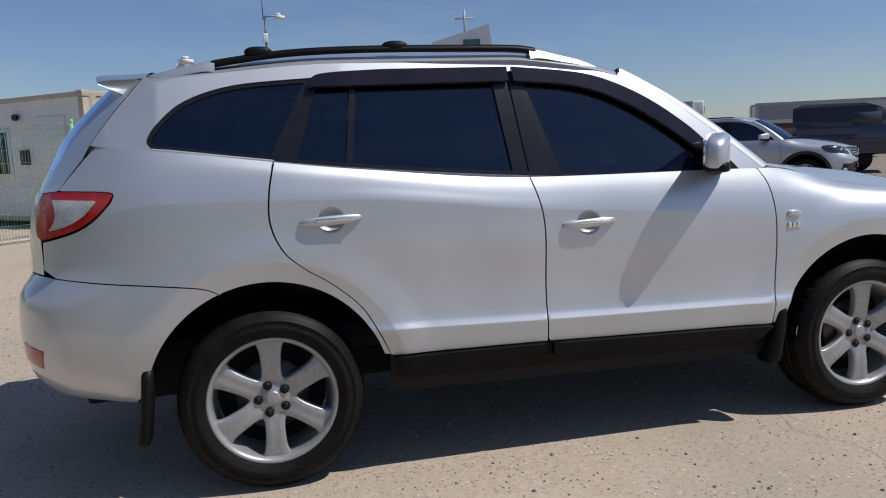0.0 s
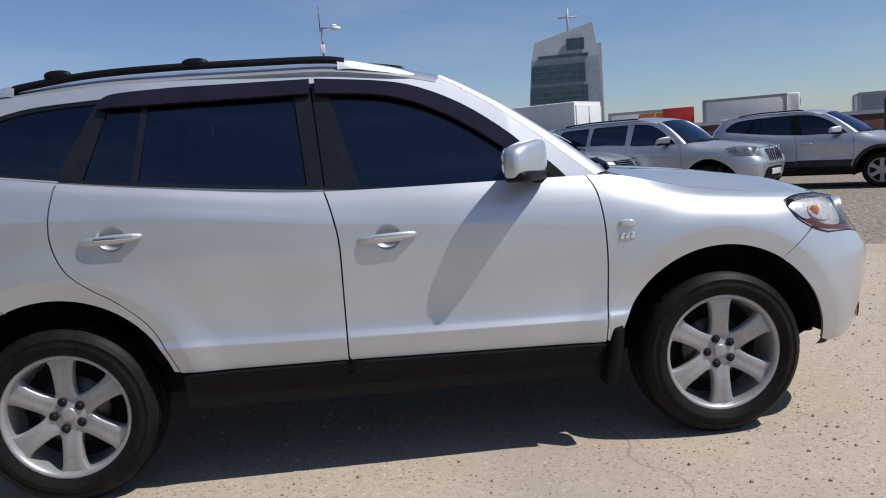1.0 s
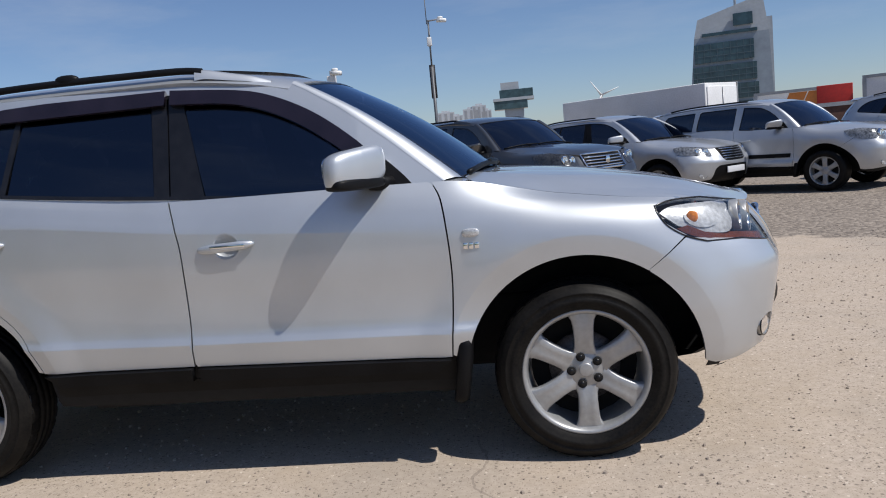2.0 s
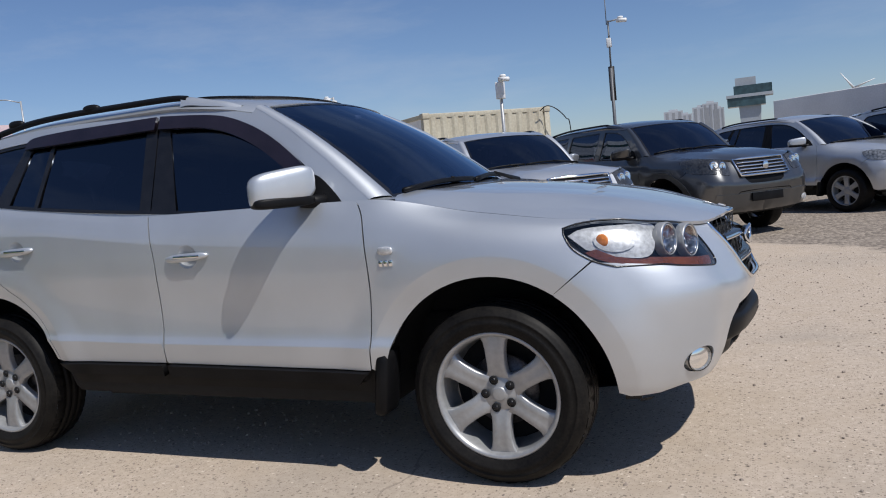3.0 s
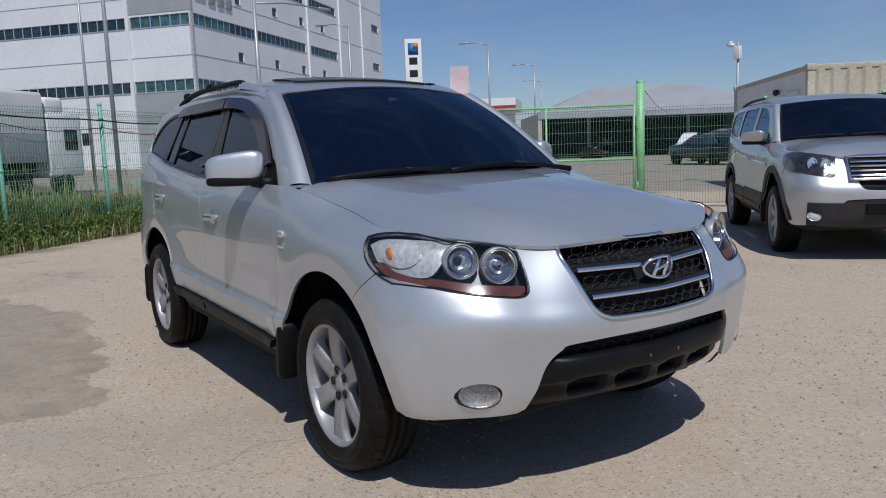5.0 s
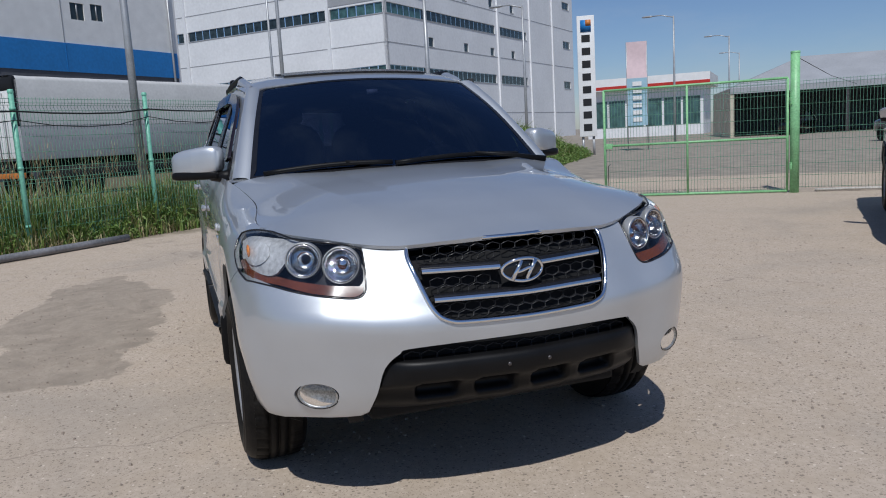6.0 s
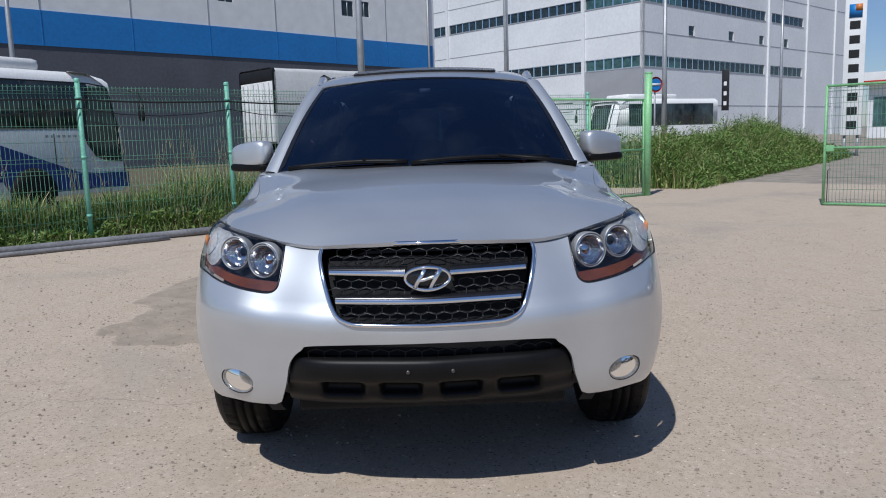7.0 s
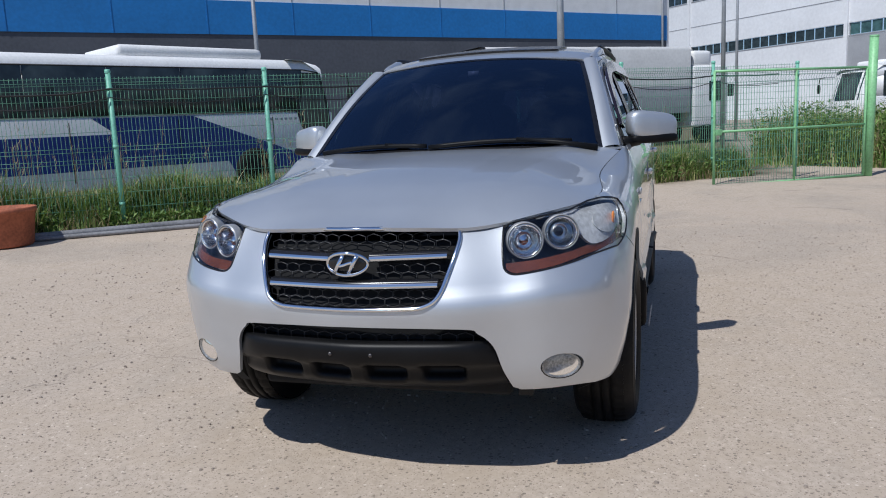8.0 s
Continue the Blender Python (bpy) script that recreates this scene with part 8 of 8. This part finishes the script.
part("upper_deck", box(-9, 13, -7, 7, 33, 38.5), M_TOWGLASS, ob, smooth=False)
part("deck_edge", box(-13.5, 13.5, -7.5, 7.5, 31.4, 33.2), M_TOWER, ob, smooth=False)
part("crown", box(-8, 4, -4, 4, 38.5, 43.5), M_TOWER, ob, smooth=False)
for az, w, h in ((95.3, 15, 32), (94.55, 12, 29), (93.4, 14, 33), (92.8, 12, 35), (92.3, 9, 31), (90.9, 8, 17)):
    p = bearing(az, 560)
    ap = thing("apartment_block", "distant pale apartment high-rise", "building", pose(p.x, p.y, 0, 0, 0, az - 90), "distant high-rises")
    part("wall", box(-w * 0.42, w * 0.42, -6, 6, 0, h * 0.93), M_HIGHRISE, ap, smooth=False)
    part("crown", box(-w * 0.2, w * 0.2, -4, 4, h * 0.93, h * 0.97), M_HIGHRISE, ap, smooth=False)
    for k in range(3):
        part("window_column", box((-0.42 + (k + 0.3) * 0.28) * w, (-0.42 + (k + 0.75) * 0.28) * w, -6.1, -5.95, 2, h * 0.9), M_GREYWALL, ap, smooth=False)
p = bearing(83.85, 480)
tu = thing("wind_turbine", "distant white three-bladed wind turbine", "wind turbine", pose(p.x, p.y, 0, 0, 0, -6))
part("tower", tube([(0, 0, 0), (0, 0, 26.5)], [1.3, 0.7], 10), M_WHITE, tu)
part("nacelle", box(-0.9, 0.9, -2.5, 2.0, 26, 28, 0.3), M_WHITE, tu)
for a in (125, 20, 245):
    part("blade", tube([(0, -2.7, 27), (11 * math.cos(radians(a)), -2.7, 27 + 11 * math.sin(radians(a)))], [0.7, 0.15], 6), M_WHITE, tu)
p = bearing(124.5, 900)
hl = [[(p.x + a * 0.83 - 0, p.y + a * 0.56, 44 * math.exp(-((a - 40 * 0) / 38) ** 2) * k + 16 * math.exp(-((a - 90) / 60) ** 2) * k + 4) for a in np.linspace(-240, 240, 60)] for k in (0.0, 1.0)]
h = part("hill", join(grid_mesh(hl)), material("far_hill", (0.07, 0.11, 0.10), 0.9, grain=6.0, amount=0.2))
tagged(h, "low wooded hill on the horizon", "hill", kind="structure")
